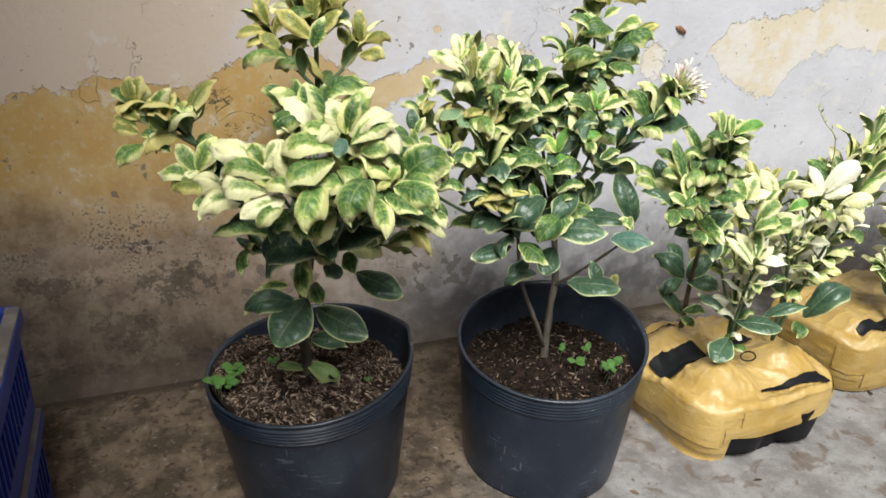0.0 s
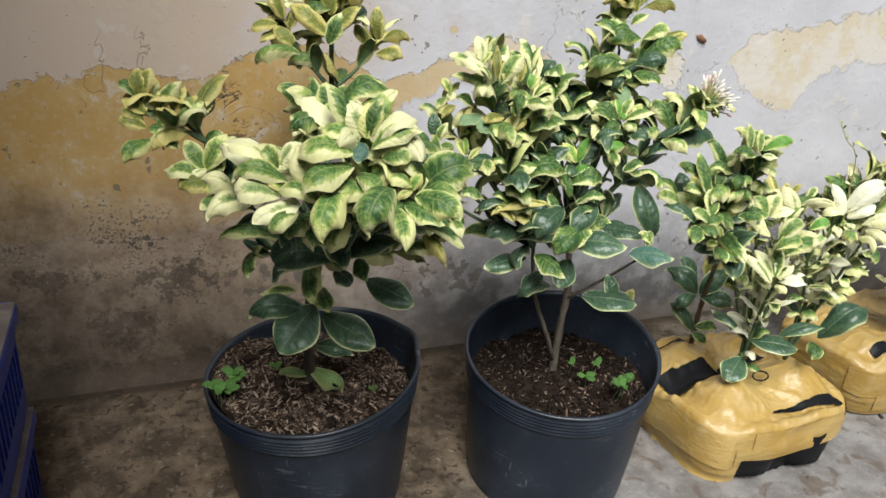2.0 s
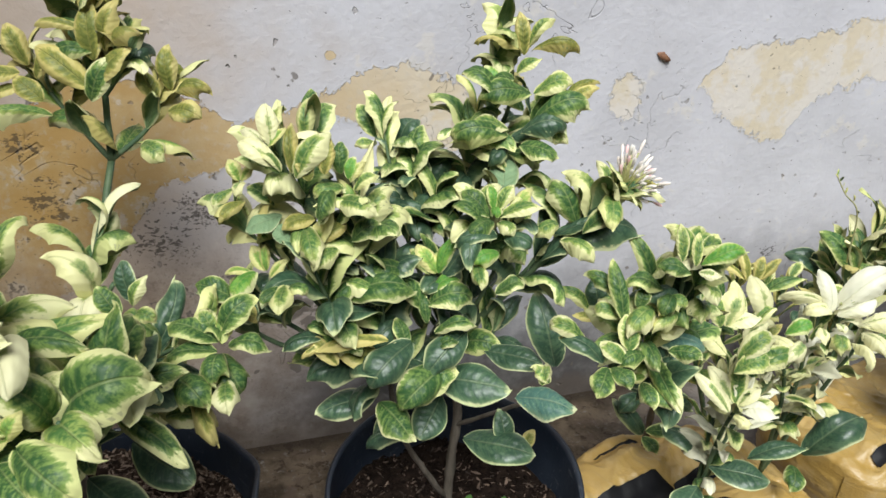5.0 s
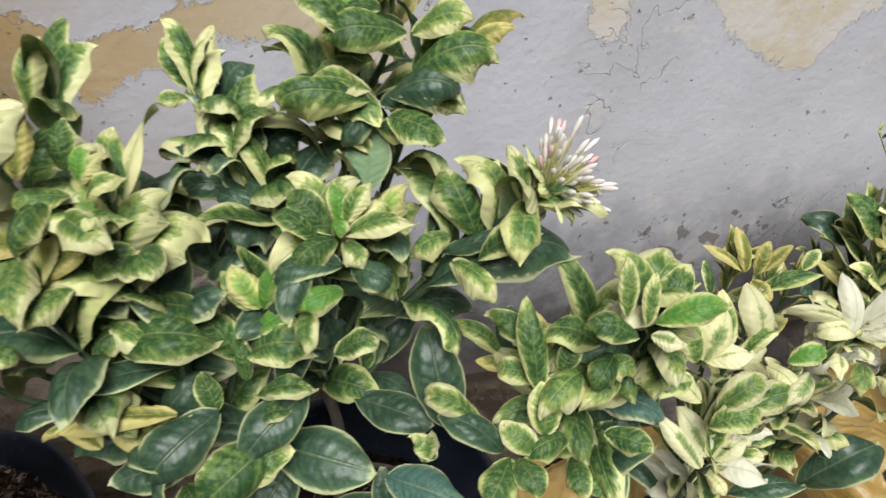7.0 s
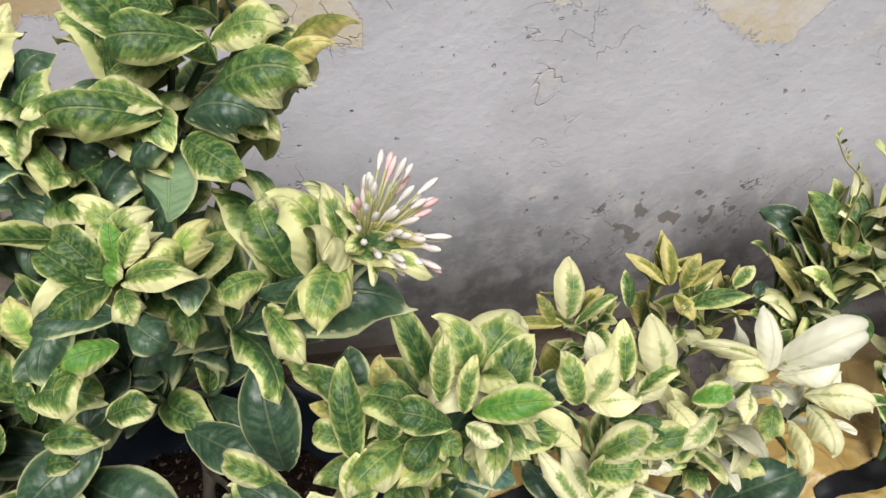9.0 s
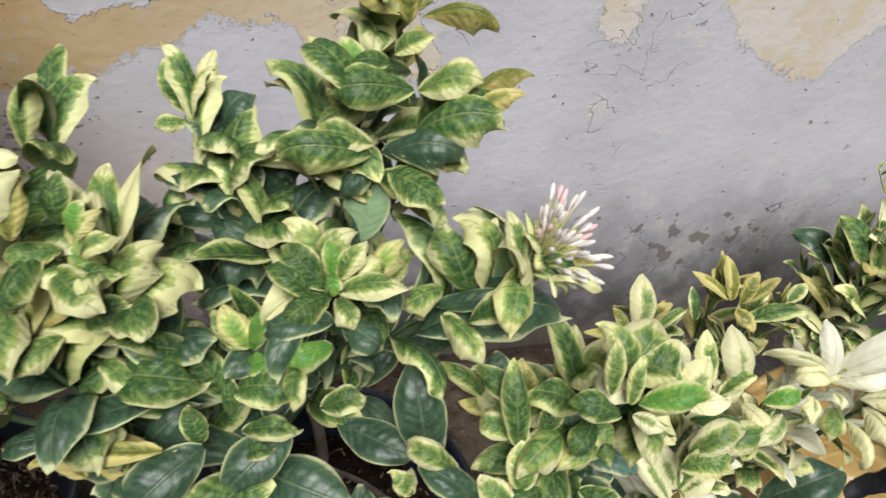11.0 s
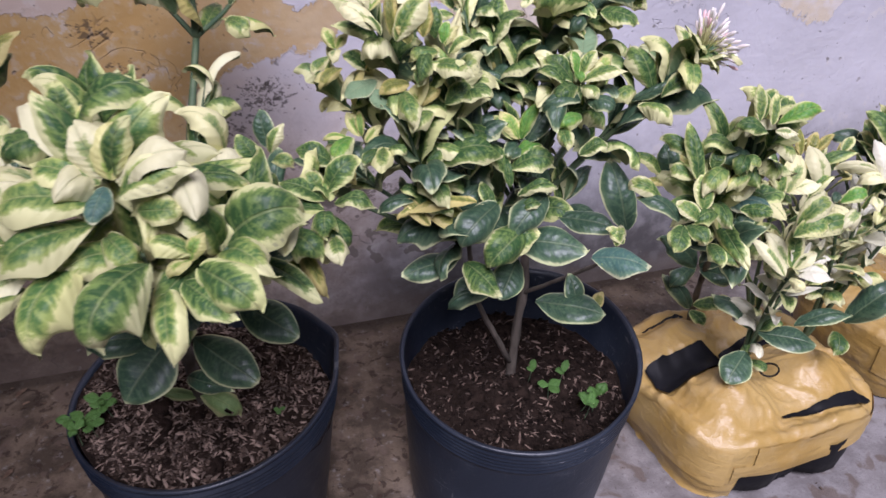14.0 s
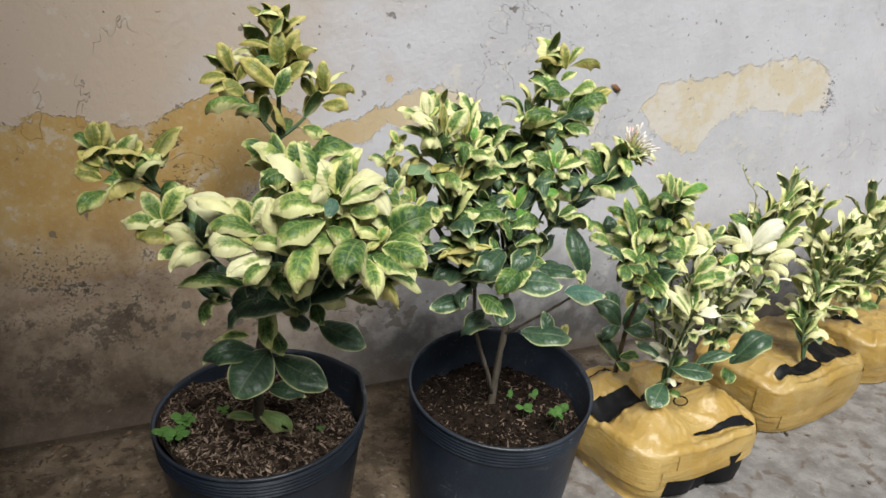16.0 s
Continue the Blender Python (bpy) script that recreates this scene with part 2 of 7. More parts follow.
def leaf_material(name, rim, green, deep, cream, edge, spread=0.14, gloss=0.32, ragged=1.0, shine=0.28):
    """Variegated leaf: a cream border of that share of the half blade round a feathered green heart."""
    n = Net(name)
    uv = n.node("UVMap").outputs[0]
    rnd = n.node("ObjectInfo").outputs["Random"]
    sep = n.node("SeparateXYZ", {0: uv})
    u = sep.outputs[0]
    v = n.m("ABSOLUTE", n.mul(n.sub(sep.outputs[1], 0.5), 2.0))
    shift = n.node("CombineXYZ", {0: n.mul(rnd, 37.0), 1: n.mul(rnd, 91.0), 2: n.mul(rnd, 13.0)}).outputs[0]
    flat = n.node("CombineXYZ", {0: n.mul(u, 4.2), 1: n.mul(sep.outputs[1], 2.2), 2: 0.0}).outputs[0]
    streak = n.node("VectorMath", {0: flat, 1: shift}, operation="ADD").outputs[0]
    blot, feather = n.noise(streak, 0.9, 2, 0.5), n.noise(streak, 5.5, 5, 0.75)
    # streaks that run out along the side veins
    slant = n.sub(u, n.mul(v, 0.17))
    along = n.node("CombineXYZ", {0: n.add(n.mul(slant, 19.0), n.mul(blot, 3.0)), 1: n.mul(sep.outputs[1], 2.6), 2: 0.0}).outputs[0]
    rays = n.noise(n.node("VectorMath", {0: along, 1: shift}, operation="ADD").outputs[0], 1.0, 3, 0.6)
    veins = n.node("TexWave", {"Vector": n.node("CombineXYZ", {0: slant, 1: 0.0, 2: 0.0}).outputs[0], "Scale": 2.5, "Distortion": 0.5}, wave_profile="SIN").outputs[1]
    inward = n.m("MINIMUM", n.sub(1.0, v), n.add(n.mul(n.sub(1.0, u), 2.1), 0.02))
    wide = n.add(rim, n.mul(n.sub(rnd, 0.5), spread * 2))
    heart = n.sub(inward, wide)
    heart = n.add(heart, n.mul(ragged, n.add(n.mul(n.sub(blot, 0.5), 0.55), n.add(n.mul(n.sub(feather, 0.5), 0.45), n.mul(n.sub(rays, 0.5), 0.45)))))
    rand = n.step(inward, 0.045, 0.11)
    f1, f2 = n.mul(rand, n.step(heart, -0.08, 0.06)), n.mul(rand, n.step(heart, 0.0, 0.32))
    hue = n.m("FRACT", n.mul(rnd, 7.31))
    blade = n.mix(n.mul(hue, 0.8), cream, edge)
    col = n.mix(f1, blade, green)
    mottle = n.step(n.add(n.mul(n.noise(streak, 6.0, 4, 0.65), 0.5), n.mul(rays, 0.5)), 0.40, 0.54)
    col = n.mix(n.mul(f2, n.add(0.38, n.mul(mottle, 0.62))), col, deep)
    col = n.mix(n.mul(n.mul(n.step(veins, 0.86, 1.0), f1), 0.07), col, n.mix(0.35, green, cream))
    line = n.step(v, 0.07, 0.02)
    col = n.mix(n.mul(line, 0.28), col, n.mix(0.35, green, cream))
    brown = n.mul(n.step(n.add(u, n.mul(feather, 0.3)), 1.17, 1.22), n.step(n.m("FRACT", n.mul(rnd, 23.7)), 0.72, 0.76))
    col = n.mix(n.mul(brown, 0.8), col, (0.20, 0.11, 0.04))
    tone = n.add(0.86, n.mul(n.m("FRACT", n.mul(rnd, 51.3)), 0.28))
    col = n.mix(1.0, col, n.node("CombineColor", {0: tone, 1: tone, 2: tone}).outputs[0], "MULTIPLY")
    h = n.add(n.mul(veins, -0.10), n.add(n.mul(line, -0.35), n.add(n.mul(blot, 1.0), n.mul(feather, 0.12))))
    n.done(col, n.add(gloss, n.mul(feather, 0.2)), n.bump(h, 0.7, 0.003), Specular_IOR_Level=shine)
    thin = n.node("BsdfTranslucent", {0: n.mix(1.0, col, (0.95, 1.0, 0.50), "MULTIPLY")})
    both = n.node("MixShader", {0: 0.09, 1: n.bsdf.outputs[0], 2: thin.outputs[0]})
    n.nt.links.new(both.outputs[0], n.out.inputs[0])
    return n.mat


def plain(name, a, b, scale, rough=0.6, bump=0.3, dist=0.002, island=0.0, detail=5, spec=0.4, c=None, stretch=(1, 1, 1)):
    """Two-tone mottled surface with grain; island: tone change from piece to piece."""
    n = Net(name)
    pos = n.node("TexCoord").outputs["Object"]
    pos = n.node("Mapping", {"Vector": pos, "Scale": stretch}).outputs[0]
    g1, g2 = n.noise(pos, scale, detail, 0.6), n.noise(pos, scale * 6, 3, 0.6)
    col = n.mix(n.step(g1, 0.35, 0.65), a, b)
    if c:
        col = n.mix(n.mul(n.step(g2, 0.60, 0.68), n.step(g1, 0.42, 0.6)), col, c)
    if island:
        r = n.node("NewGeometry").outputs["Random Per Island"]
        tone = n.add(1 - island, n.mul(r, 2 * island))
        col = n.mix(1.0, col, n.node("CombineColor", {0: tone, 1: tone, 2: tone}).outputs[0], "MULTIPLY")
    return n.done(col, n.add(rough - 0.1, n.mul(g2, 0.2)), n.bump(n.add(g1, n.mul(g2, 0.4)), bump, dist), Specular_IOR_Level=spec)


M_WALL, M_FLOOR = wall_material(), floor_material()
# dark old leaf, variegated leaf, pale leaf, cream leaf, yellow young leaf
GREEN, DEEP = (0.225, 0.325, 0.085), (0.039, 0.097, 0.031)
LEAF = {
    "dark": leaf_material("leaf_dark", 0.12, (0.11, 0.185, 0.095), (0.036, 0.080, 0.046), (0.64, 0.67, 0.38), (0.54, 0.60, 0.30), 0.05, 0.28, 0.35, 0.55),
    "vari": leaf_material("leaf_variegated", 0.25, GREEN, DEEP, (0.76, 0.75, 0.40), (0.62, 0.66, 0.24)),
    "pale": leaf_material("leaf_pale", 0.44, (0.36, 0.44, 0.12), (0.075, 0.165, 0.045), (0.79, 0.77, 0.43), (0.69, 0.69, 0.28)),
    "cream": leaf_material("leaf_cream", 0.84, (0.44, 0.50, 0.19), (0.12, 0.24, 0.08), (0.83, 0.80, 0.50), (0.78, 0.75, 0.36), 0.2),
    "young": leaf_material("leaf_young", 0.62, (0.38, 0.48, 0.11), (0.17, 0.32, 0.07), (0.70, 0.67, 0.29), (0.64, 0.61, 0.24), 0.2),
    "olive": leaf_material("leaf_olive", 0.46, (0.35, 0.34, 0.085), (0.15, 0.18, 0.045), (0.65, 0.57, 0.23), (0.57, 0.49, 0.16), 0.2),
    "white": leaf_material("leaf_white", 1.4, (0.60, 0.62, 0.30), (0.4, 0.5, 0.2), (0.88, 0.86, 0.68), (0.85, 0.82, 0.58), 0.1),
    "lime": leaf_material("leaf_lime", 0.32, (0.27, 0.43, 0.08), (0.10, 0.27, 0.05), (0.70, 0.71, 0.38), (0.63, 0.66, 0.28), 0.06, 0.3, 0.9),
    "under": leaf_material("leaf_underside", 0.06, (0.24, 0.34, 0.18), (0.19, 0.29, 0.155), (0.50, 0.54, 0.32), (0.46, 0.51, 0.29), 0.05, 0.55, 0.3),
    "blue": leaf_material("leaf_blue_green", 0.16, (0.17, 0.28, 0.18), (0.07, 0.15, 0.125), (0.70, 0.70, 0.46), (0.64, 0.66, 0.40), 0.05, 0.3, 0.6),
    "lying": leaf_material("leaf_lying", 0.30, (0.26, 0.36, 0.13), (0.18, 0.28, 0.10), (0.52, 0.54, 0.26), (0.44, 0.48, 0.20), 0.05, 0.5, 0.5),
    "weed": leaf_material("leaf_weed", -0.9, (0.10, 0.215, 0.045), (0.065, 0.15, 0.032), (0.13, 0.25, 0.07), (0.13, 0.25, 0.07), 0.05, 0.45),
    "back": leaf_material("leaf_matt_back", 0.34, (0.24, 0.33, 0.15), (0.15, 0.24, 0.11), (0.54, 0.54, 0.30), (0.46, 0.48, 0.23), 0.2, 0.6, 0.7),
}
M_STEM = plain("green_stem", (0.065, 0.115, 0.06), (0.12, 0.17, 0.085), 60, 0.6)
M_BARK = plain("grey_bark", (0.085, 0.07, 0.054), (0.165, 0.14, 0.112), 70, 0.85, 0.6, 0.002, stretch=(1, 1, 0.3))
M_SOIL = plain("dark_soil", (0.011, 0.0075, 0.0055), (0.030, 0.020, 0.015), 60, 0.95, 0.9, 0.006, spec=0.08)
M_HUSK = plain("dry_husk", (0.115, 0.082, 0.062), (0.285, 0.21, 0.16), 90, 0.9, 0.3, 0.001, island=0.6)
M_HUSK_DARK = plain("dark_husk", (0.075, 0.05, 0.036), (0.17, 0.12, 0.09), 90, 0.9, 0.3, 0.001, island=0.7)
M_CRUMB_DRY = plain("dry_soil_crumb", (0.035, 0.024, 0.018), (0.085, 0.06, 0.045), 90, 0.95, 0.6, 0.002, island=0.5, spec=0.08)
M_CRUMB = plain("soil_crumb", (0.009, 0.006, 0.0045), (0.0234, 0.0163, 0.0123), 90, 0.95, 0.6, 0.002, island=0.5, spec=0.08)
def pot_material():
    n = Net("black_plastic")
    pos = n.node("TexCoord").outputs["Object"]
    dust, fine = n.noise(pos, 9, 5, 0.6), n.noise(pos, 160, 3, 0.6)
    flat = n.noise(n.node("Mapping", {"Vector": pos, "Scale": (30, 30, 260)}).outputs[0], 1.0, 3, 0.6)
    tall = n.noise(n.node("Mapping", {"Vector": pos, "Rotation": (0.3, 0.2, 0), "Scale": (330, 330, 45)}).outputs[0], 1.0, 2, 0.5)
    col = n.mix(n.step(dust, 0.35, 0.7), (0.011, 0.016, 0.027), (0.026, 0.034, 0.050))
    marks = n.mul(n.mx(n.step(flat, 0.64, 0.70), n.step(tall, 0.68, 0.73)), n.step(dust, 0.40, 0.58))
    col = n.mix(n.mul(marks, 0.35), col, (0.20, 0.205, 0.21))
    col = n.mix(n.mul(n.step(fine, 0.66, 0.72), 0.3), col, (0.12, 0.115, 0.11))
    return n.done(col, n.add(0.27, n.mul(dust, 0.25)), n.bump(n.add(n.mul(dust, 1.6), n.add(n.mul(fine, 0.10), n.mul(marks, 0.2))), 0.4, 0.005), Specular_IOR_Level=0.5)


M_POT = pot_material()
def tape_material():
    n = Net("yellow_tape")
    pos = n.node("TexCoord").outputs["Object"]
    big, mid = n.noise(pos, 9, 4, 0.55), n.noise(pos, 34, 4, 0.6)
    run = n.noise(n.node("Mapping", {"Vector": pos, "Scale": (9, 9, 90)}).outputs[0], 1.0, 4, 0.6, 1.2)
    fold = n.m("ABSOLUTE", n.sub(n.noise(n.node("Mapping", {"Vector": pos, "Rotation": (0.4, 0.3, 0.5), "Scale": (16, 34, 24)}).outputs[0], 1.0, 3, 0.55, 0.8), 0.5))
    col = n.mix(n.step(big, 0.35, 0.65), (0.42, 0.265, 0.068), (0.485, 0.335, 0.118))
    col = n.mix(n.mul(n.step(mid, 0.45, 0.7), 0.5), col, (0.52, 0.38, 0.18))
    col = n.mix(n.mul(n.step(run, 0.55, 0.7), 0.3), col, (0.45, 0.28, 0.07))
    tone = n.add(0.86, n.mul(n.node("ObjectInfo").outputs["Random"], 0.26))
    col = n.mix(1.0, col, n.node("CombineColor", {0: tone, 1: tone, 2: tone}).outputs[0], "MULTIPLY")
    # fine taut wrinkles of the film, in two slanting sets
    def pleat(rot, scale):
        w = n.noise(n.node("Mapping", {"Vector": pos, "Rotation": rot, "Scale": scale}).outputs[0], 1.0, 3, 0.6, 0.5)
        return n.step(n.m("ABSOLUTE", n.sub(w, 0.5)), 0.07, 0.0)
    taut = n.add(pleat((0.5, 0.2, 0.6), (7, 42, 22)), pleat((-0.4, 0.5, -0.5), (46, 8, 26)))
    h = n.add(n.mul(run, 0.24), n.add(n.mul(n.step(fold, 0.06, 0.0), 0.03), n.add(n.mul(taut, 0.02), n.add(n.mul(mid, 0.30), n.mul(big, 0.8)))))
    return n.done(col, n.add(0.30, n.mul(mid, 0.22)), n.bump(h, 0.75, 0.006), Specular_IOR_Level=0.5)


M_TAPE = tape_material()
M_SACK = plain("black_film", (0.006, 0.006, 0.007), (0.011, 0.011, 0.013), 14, 0.5, 0.3, 0.004, spec=0.16, detail=2)
M_CRATE = plain("blue_plastic", (0.008, 0.024, 0.20), (0.014, 0.04, 0.29), 12, 0.45, 0.2, 0.001, c=(0.10, 0.10, 0.18))
M_DUST = plain("dusty_plastic", (0.10, 0.085, 0.08), (0.17, 0.15, 0.14), 25, 0.85)
M_LITTER = plain("dry_litter", (0.06, 0.035, 0.022), (0.15, 0.10, 0.065), 80, 0.9, island=0.5)
M_PETAL = plain("flower_bud", (0.80, 0.70, 0.66), (0.86, 0.82, 0.76), 120, 0.5, 0.1)
M_PINK = plain("pink_bud_tip", (0.80, 0.46, 0.47), (0.84, 0.62, 0.60), 200, 0.5, 0.1)
M_TUBE = plain("bud_tube", (0.44, 0.46, 0.20), (0.56, 0.52, 0.26), 120, 0.5, 0.1)
M_SHADE_WALL = plain("bare_plaster", (0.16, 0.15, 0.14), (0.22, 0.21, 0.195), 6, 0.8)
M_FLAKE = plain("brown_flake", (0.16, 0.075, 0.04), (0.28, 0.14, 0.08), 200, 0.7)


# ---- mesh helpers ----
def mesh_from(name, verts, faces, material=None, smooth=True, uvs=None):
    me = bpy.data.meshes.new(name)
    me.from_pydata([tuple(v) for v in verts], [], faces)
    if smooth:
        me.polygons.foreach_set("use_smooth", [True] * len(me.polygons))
    if uvs is not None:
        lay = me.uv_layers.new(name="UVMap")
        idx = np.empty(len(me.loops), dtype=np.int32)
        me.loops.foreach_get("vertex_index", idx)
        lay.data.foreach_set("uv", np.asarray(uvs, dtype=np.float32)[idx].ravel())
    if material:
        me.materials.append(material)
    me.update()
    return me


def thing(name, label, category, loc=(0, 0, 0), group="", kind=""):
    ob = new(name)
    ob.empty_display_size = 0.05
    ob.matrix_world = Matrix.Translation(loc)
    return tagged(ob, label, category, group, kind)


def part(name, me, parent, label="", m=None, kind=""):
    """A mesh as one part, its geometry given in world metres unless m places it."""
    ob = new(name, me)
    ob.parent = parent
    top = parent.matrix_basis if parent.parent is None else parent.parent.matrix_basis @ parent.matrix_basis
    ob.matrix_basis = top.inverted() @ (m if m is not None else Matrix.Identity(4))
    return tagged(ob, label, kind=kind)


def box_mesh(name, lo, hi, material, bevel=0.003):
    bm = bmesh.new()
    bmesh.ops.create_cube(bm, size=1, matrix=Matrix.Translation((Vector(lo) + Vector(hi)) / 2) @ Matrix.Diagonal((*(Vector(hi) - Vector(lo)), 1)))
    if bevel:
        bmesh.ops.bevel(bm, geom=bm.edges[:], offset=bevel, segments=2, affect="EDGES")
    me = bpy.data.meshes.new(name)
    bm.to_mesh(me), bm.free()
    me.materials.append(material)
    return me


def bend(points, n=10):
    """A smooth line through the points."""
    P = [Vector(p) for p in points]
    P = [2 * P[0] - P[1], *P, 2 * P[-1] - P[-2]]
    out = []
    for i in range(1, len(P) - 2):
        a, b, c, d = P[i - 1:i + 3]
        for k in range(n):
            t = k / n
            out.append(0.5 * (2 * b + (c - a) * t + (2 * a - 5 * b + 4 * c - d) * t * t + (3 * b - a - 3 * c + d) * t ** 3))
    return out + [P[-2]]


def tube_mesh(name, line, r0, r1, material, sides=7, wobble=0.0):
    verts, faces = [], []
    n = len(line)
    for i, p in enumerate(line):
        d = (line[min(i + 1, n - 1)] - line[max(i - 1, 0)]).normalized()
        a = d.orthogonal().normalized() if i == 0 else (a - d * a.dot(d)).normalized()
        b = d.cross(a)
        r = r0 + (r1 - r0) * i / (n - 1)
        for k in range(sides):
            q = 2 * math.pi * k / sides
            rr = r * (1 + wobble * noise.noise(p * 60 + a * math.cos(q)))
            verts.append(p + (a * math.cos(q) + b * math.sin(q)) * rr)
    for i in range(n - 1):
        for k in range(sides):
            j = (k + 1) % sides
            faces.append((i * sides + k, i * sides + j, (i + 1) * sides + j, (i + 1) * sides + k))
    faces.append(tuple(range(sides))[::-1])
    faces.append(tuple((n - 1) * sides + k for k in range(sides)))
    return mesh_from(name, verts, faces, material)


# ---- the place: wall, floor, open yard, unseen walls added to shade it ----
WALL_Y = 1.258


def sheet(name, x0, x1, y0, y1, z, step, material, rough):
    nx, ny = max(1, round((x1 - x0) / step)), max(1, round((y1 - y0) / step))
    verts = [(x0 + (x1 - x0) * i / nx, y0 + (y1 - y0) * j / ny, z) for j in range(ny + 1) for i in range(nx + 1)]
    verts = [(x, y, z + rough * noise.noise((x * 7, y * 7, 0))) for x, y, z in verts]
    faces = [(j * (nx + 1) + i, j * (nx + 1) + i + 1, (j + 1) * (nx + 1) + i + 1, (j + 1) * (nx + 1) + i) for j in range(ny) for i in range(nx)]
    return new(name, mesh_from(name, verts, faces, material))


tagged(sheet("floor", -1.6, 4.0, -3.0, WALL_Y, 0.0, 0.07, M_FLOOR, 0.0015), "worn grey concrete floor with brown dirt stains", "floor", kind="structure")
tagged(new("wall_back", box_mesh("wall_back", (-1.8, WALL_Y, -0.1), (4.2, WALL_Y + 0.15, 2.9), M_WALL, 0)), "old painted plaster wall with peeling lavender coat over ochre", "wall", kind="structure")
# unseen wall, added to keep light off the left end
tagged(new("wall_left", box_mesh("wall_left", (-0.60, -0.45, -0.1), (-0.45, WALL_Y, 2.35), M_SHADE_WALL, 0)), "unseen grey side wall, added to shade the left end", "wall", kind="structure")
# unseen low wall behind the camera, added to block low sky light
tagged(new("wall_yard", box_mesh("wall_yard", (-3.0, -1.5, -0.1), (5.0, -1.35, 1.2), M_SHADE_WALL, 0)), "unseen low grey wall, added to block low sky light", "wall", kind="structure")
tagged(sheet("ground", -60, 60, -60, 60, -0.03, 6, M_FLOOR, 0.0), "bare concrete and earth yard", "ground", kind="structure")


# ---- leaves ----
rng = random.Random(7)


def leaf_mesh(curl, fold, wave, twist, width, full, seed, roll_=1.0):
    """A blade one long from its stalk, with an upper and a lower skin. curl bends it over, fold lifts the halves,
    wave ripples the rim, full moves the widest place outwards, roll_ turns the rim down."""
    r = random.Random(seed)
    us = [0.0, 0.05, 0.10, 0.17, 0.25, 0.34, 0.43, 0.52, 0.61, 0.70, 0.78, 0.85, 0.90, 0.94, 0.97, 1.0]
    nu, nv = len(us) - 1, 8
    roll = (roll_ * r.uniform(0.75, 1.3), roll_ * r.uniform(0.75, 1.3))
    ph, fr = r.uniform(0, 6), r.uniform(6, 10)
    side = r.uniform(-0.25, 0.25)
    top, uvs, faces = [], [], []
    y = z = 0.0
    a = 0.30 * curl
    for i, u in enumerate(us):
        q = u ** full
        w = width * (4 * q * (1 - q)) ** 0.85
        if u > 0.82:
            w = width * (4 * 0.82 ** full * (1 - 0.82 ** full)) ** 0.85 * ((1 - u) / 0.18) ** 0.52
        w = max(w, 0.022 if u < 0.12 else 0.0)
        dx = side * 0.10 * u * u
        for j in range(nv + 1):
            v = 2 * j / nv - 1
            k = roll[v > 0] * min(1.0, 4 * u)
            x = v * w * (1.05 - 0.20 * k * v * v)
            edge = abs(v) ** 1.6
            lift = fold * w * abs(v) * (1 - 0.5 * u) - k * (0.36 + 0.26 * min(curl, 2.6)) * w * abs(v) ** 2.4 - 0.05 * w * math.exp(-(v / 0.18) ** 2)
            lift += 0.8 * wave * edge * math.sin(fr * u + ph + (1.3 if v > 0 else 0)) * (0.3 + u)
            tw = twist * u * u
            X, L = x * math.cos(tw) - lift * math.sin(tw), x * math.sin(tw) + lift * math.cos(tw)
            top.append((X + dx, y - L * math.sin(a), z + L * math.cos(a)))
            uvs.append((u, 0.5 + v / 2))
        if i < nu:
            du = us[i + 1] - u
            m = u + du / 2
            a -= curl * (0.10 + 2.3 * m ** 1.7) * du
            y, z = y + math.cos(a) * du, z + math.sin(a) * du
    base = len(top)
    for i in range(nu):
        for j in range(nv):
            k = i * (nv + 1) + j
            faces.append((k, k + 1, k + nv + 2, k + nv + 1))
    upper = len(faces)
    skin = mesh_from("leaf_skin", top, faces)
    low = [v.co - v.normal * 0.006 for v in skin.vertices]
    bpy.data.meshes.remove(skin)
    faces += [tuple(base + k for k in reversed(f)) for f in faces]
    me = mesh_from("leaf", top + low, faces, LEAF["vari"], True, uvs + uvs)
    me.materials.append(LEAF["back"])
    me.polygons.foreach_set("material_index", [0] * upper + [1] * (len(faces) - upper))
    return me


LEAVES = {
    "bud": [leaf_mesh(0.15, 0.75, 0.01, 0.1, 0.17, 0.85, s) for s in range(4)],
    "up": [leaf_mesh(1.1 + 0.32 * s, 0.55, 0.05, 0.4 * (-1) ** s, 0.22 + 0.012 * s, 0.95, 10 + s) for s in range(5)],
    "out": [leaf_mesh(1.7 + 0.3 * s, 0.46, 0.075, 0.45 * (-1) ** s, 0.235 + 0.012 * s, 1.0, 20 + s) for s in range(7)],
    "droop": [leaf_mesh(2.0 + 0.22 * s, 0.42, 0.08, 0.5 * (-1) ** s, 0.24 + 0.012 * s, 1.04, 30 + s) for s in range(6)],
    "broad": [leaf_mesh(1.4 + 0.32 * s, 0.34, 0.08, 0.3 * (-1) ** s, 0.265 + 0.012 * s, 1.02, 40 + s) for s in range(7)],
    "cup": [leaf_mesh(1.9 + 0.24 * s, 0.46, 0.09, 0.5 * (-1) ** s, 0.25 + 0.012 * s, 1.04, 60 + s, 0.6) for s in range(8)],
    "slim": [leaf_mesh(0.35 + 0.17 * s, 0.45, 0.07, 0.35 * (-1) ** s, 0.185 + 0.008 * s, 0.95, 70 + s, 0.4) for s in range(7)],
    "flat": [leaf_mesh(0.5 + 0.2 * s, 0.2, 0.05, 0.15, 0.30, 1.05, 50 + s, 0.8) for s in range(3)],
}
TIP = 15 * 9 + 4


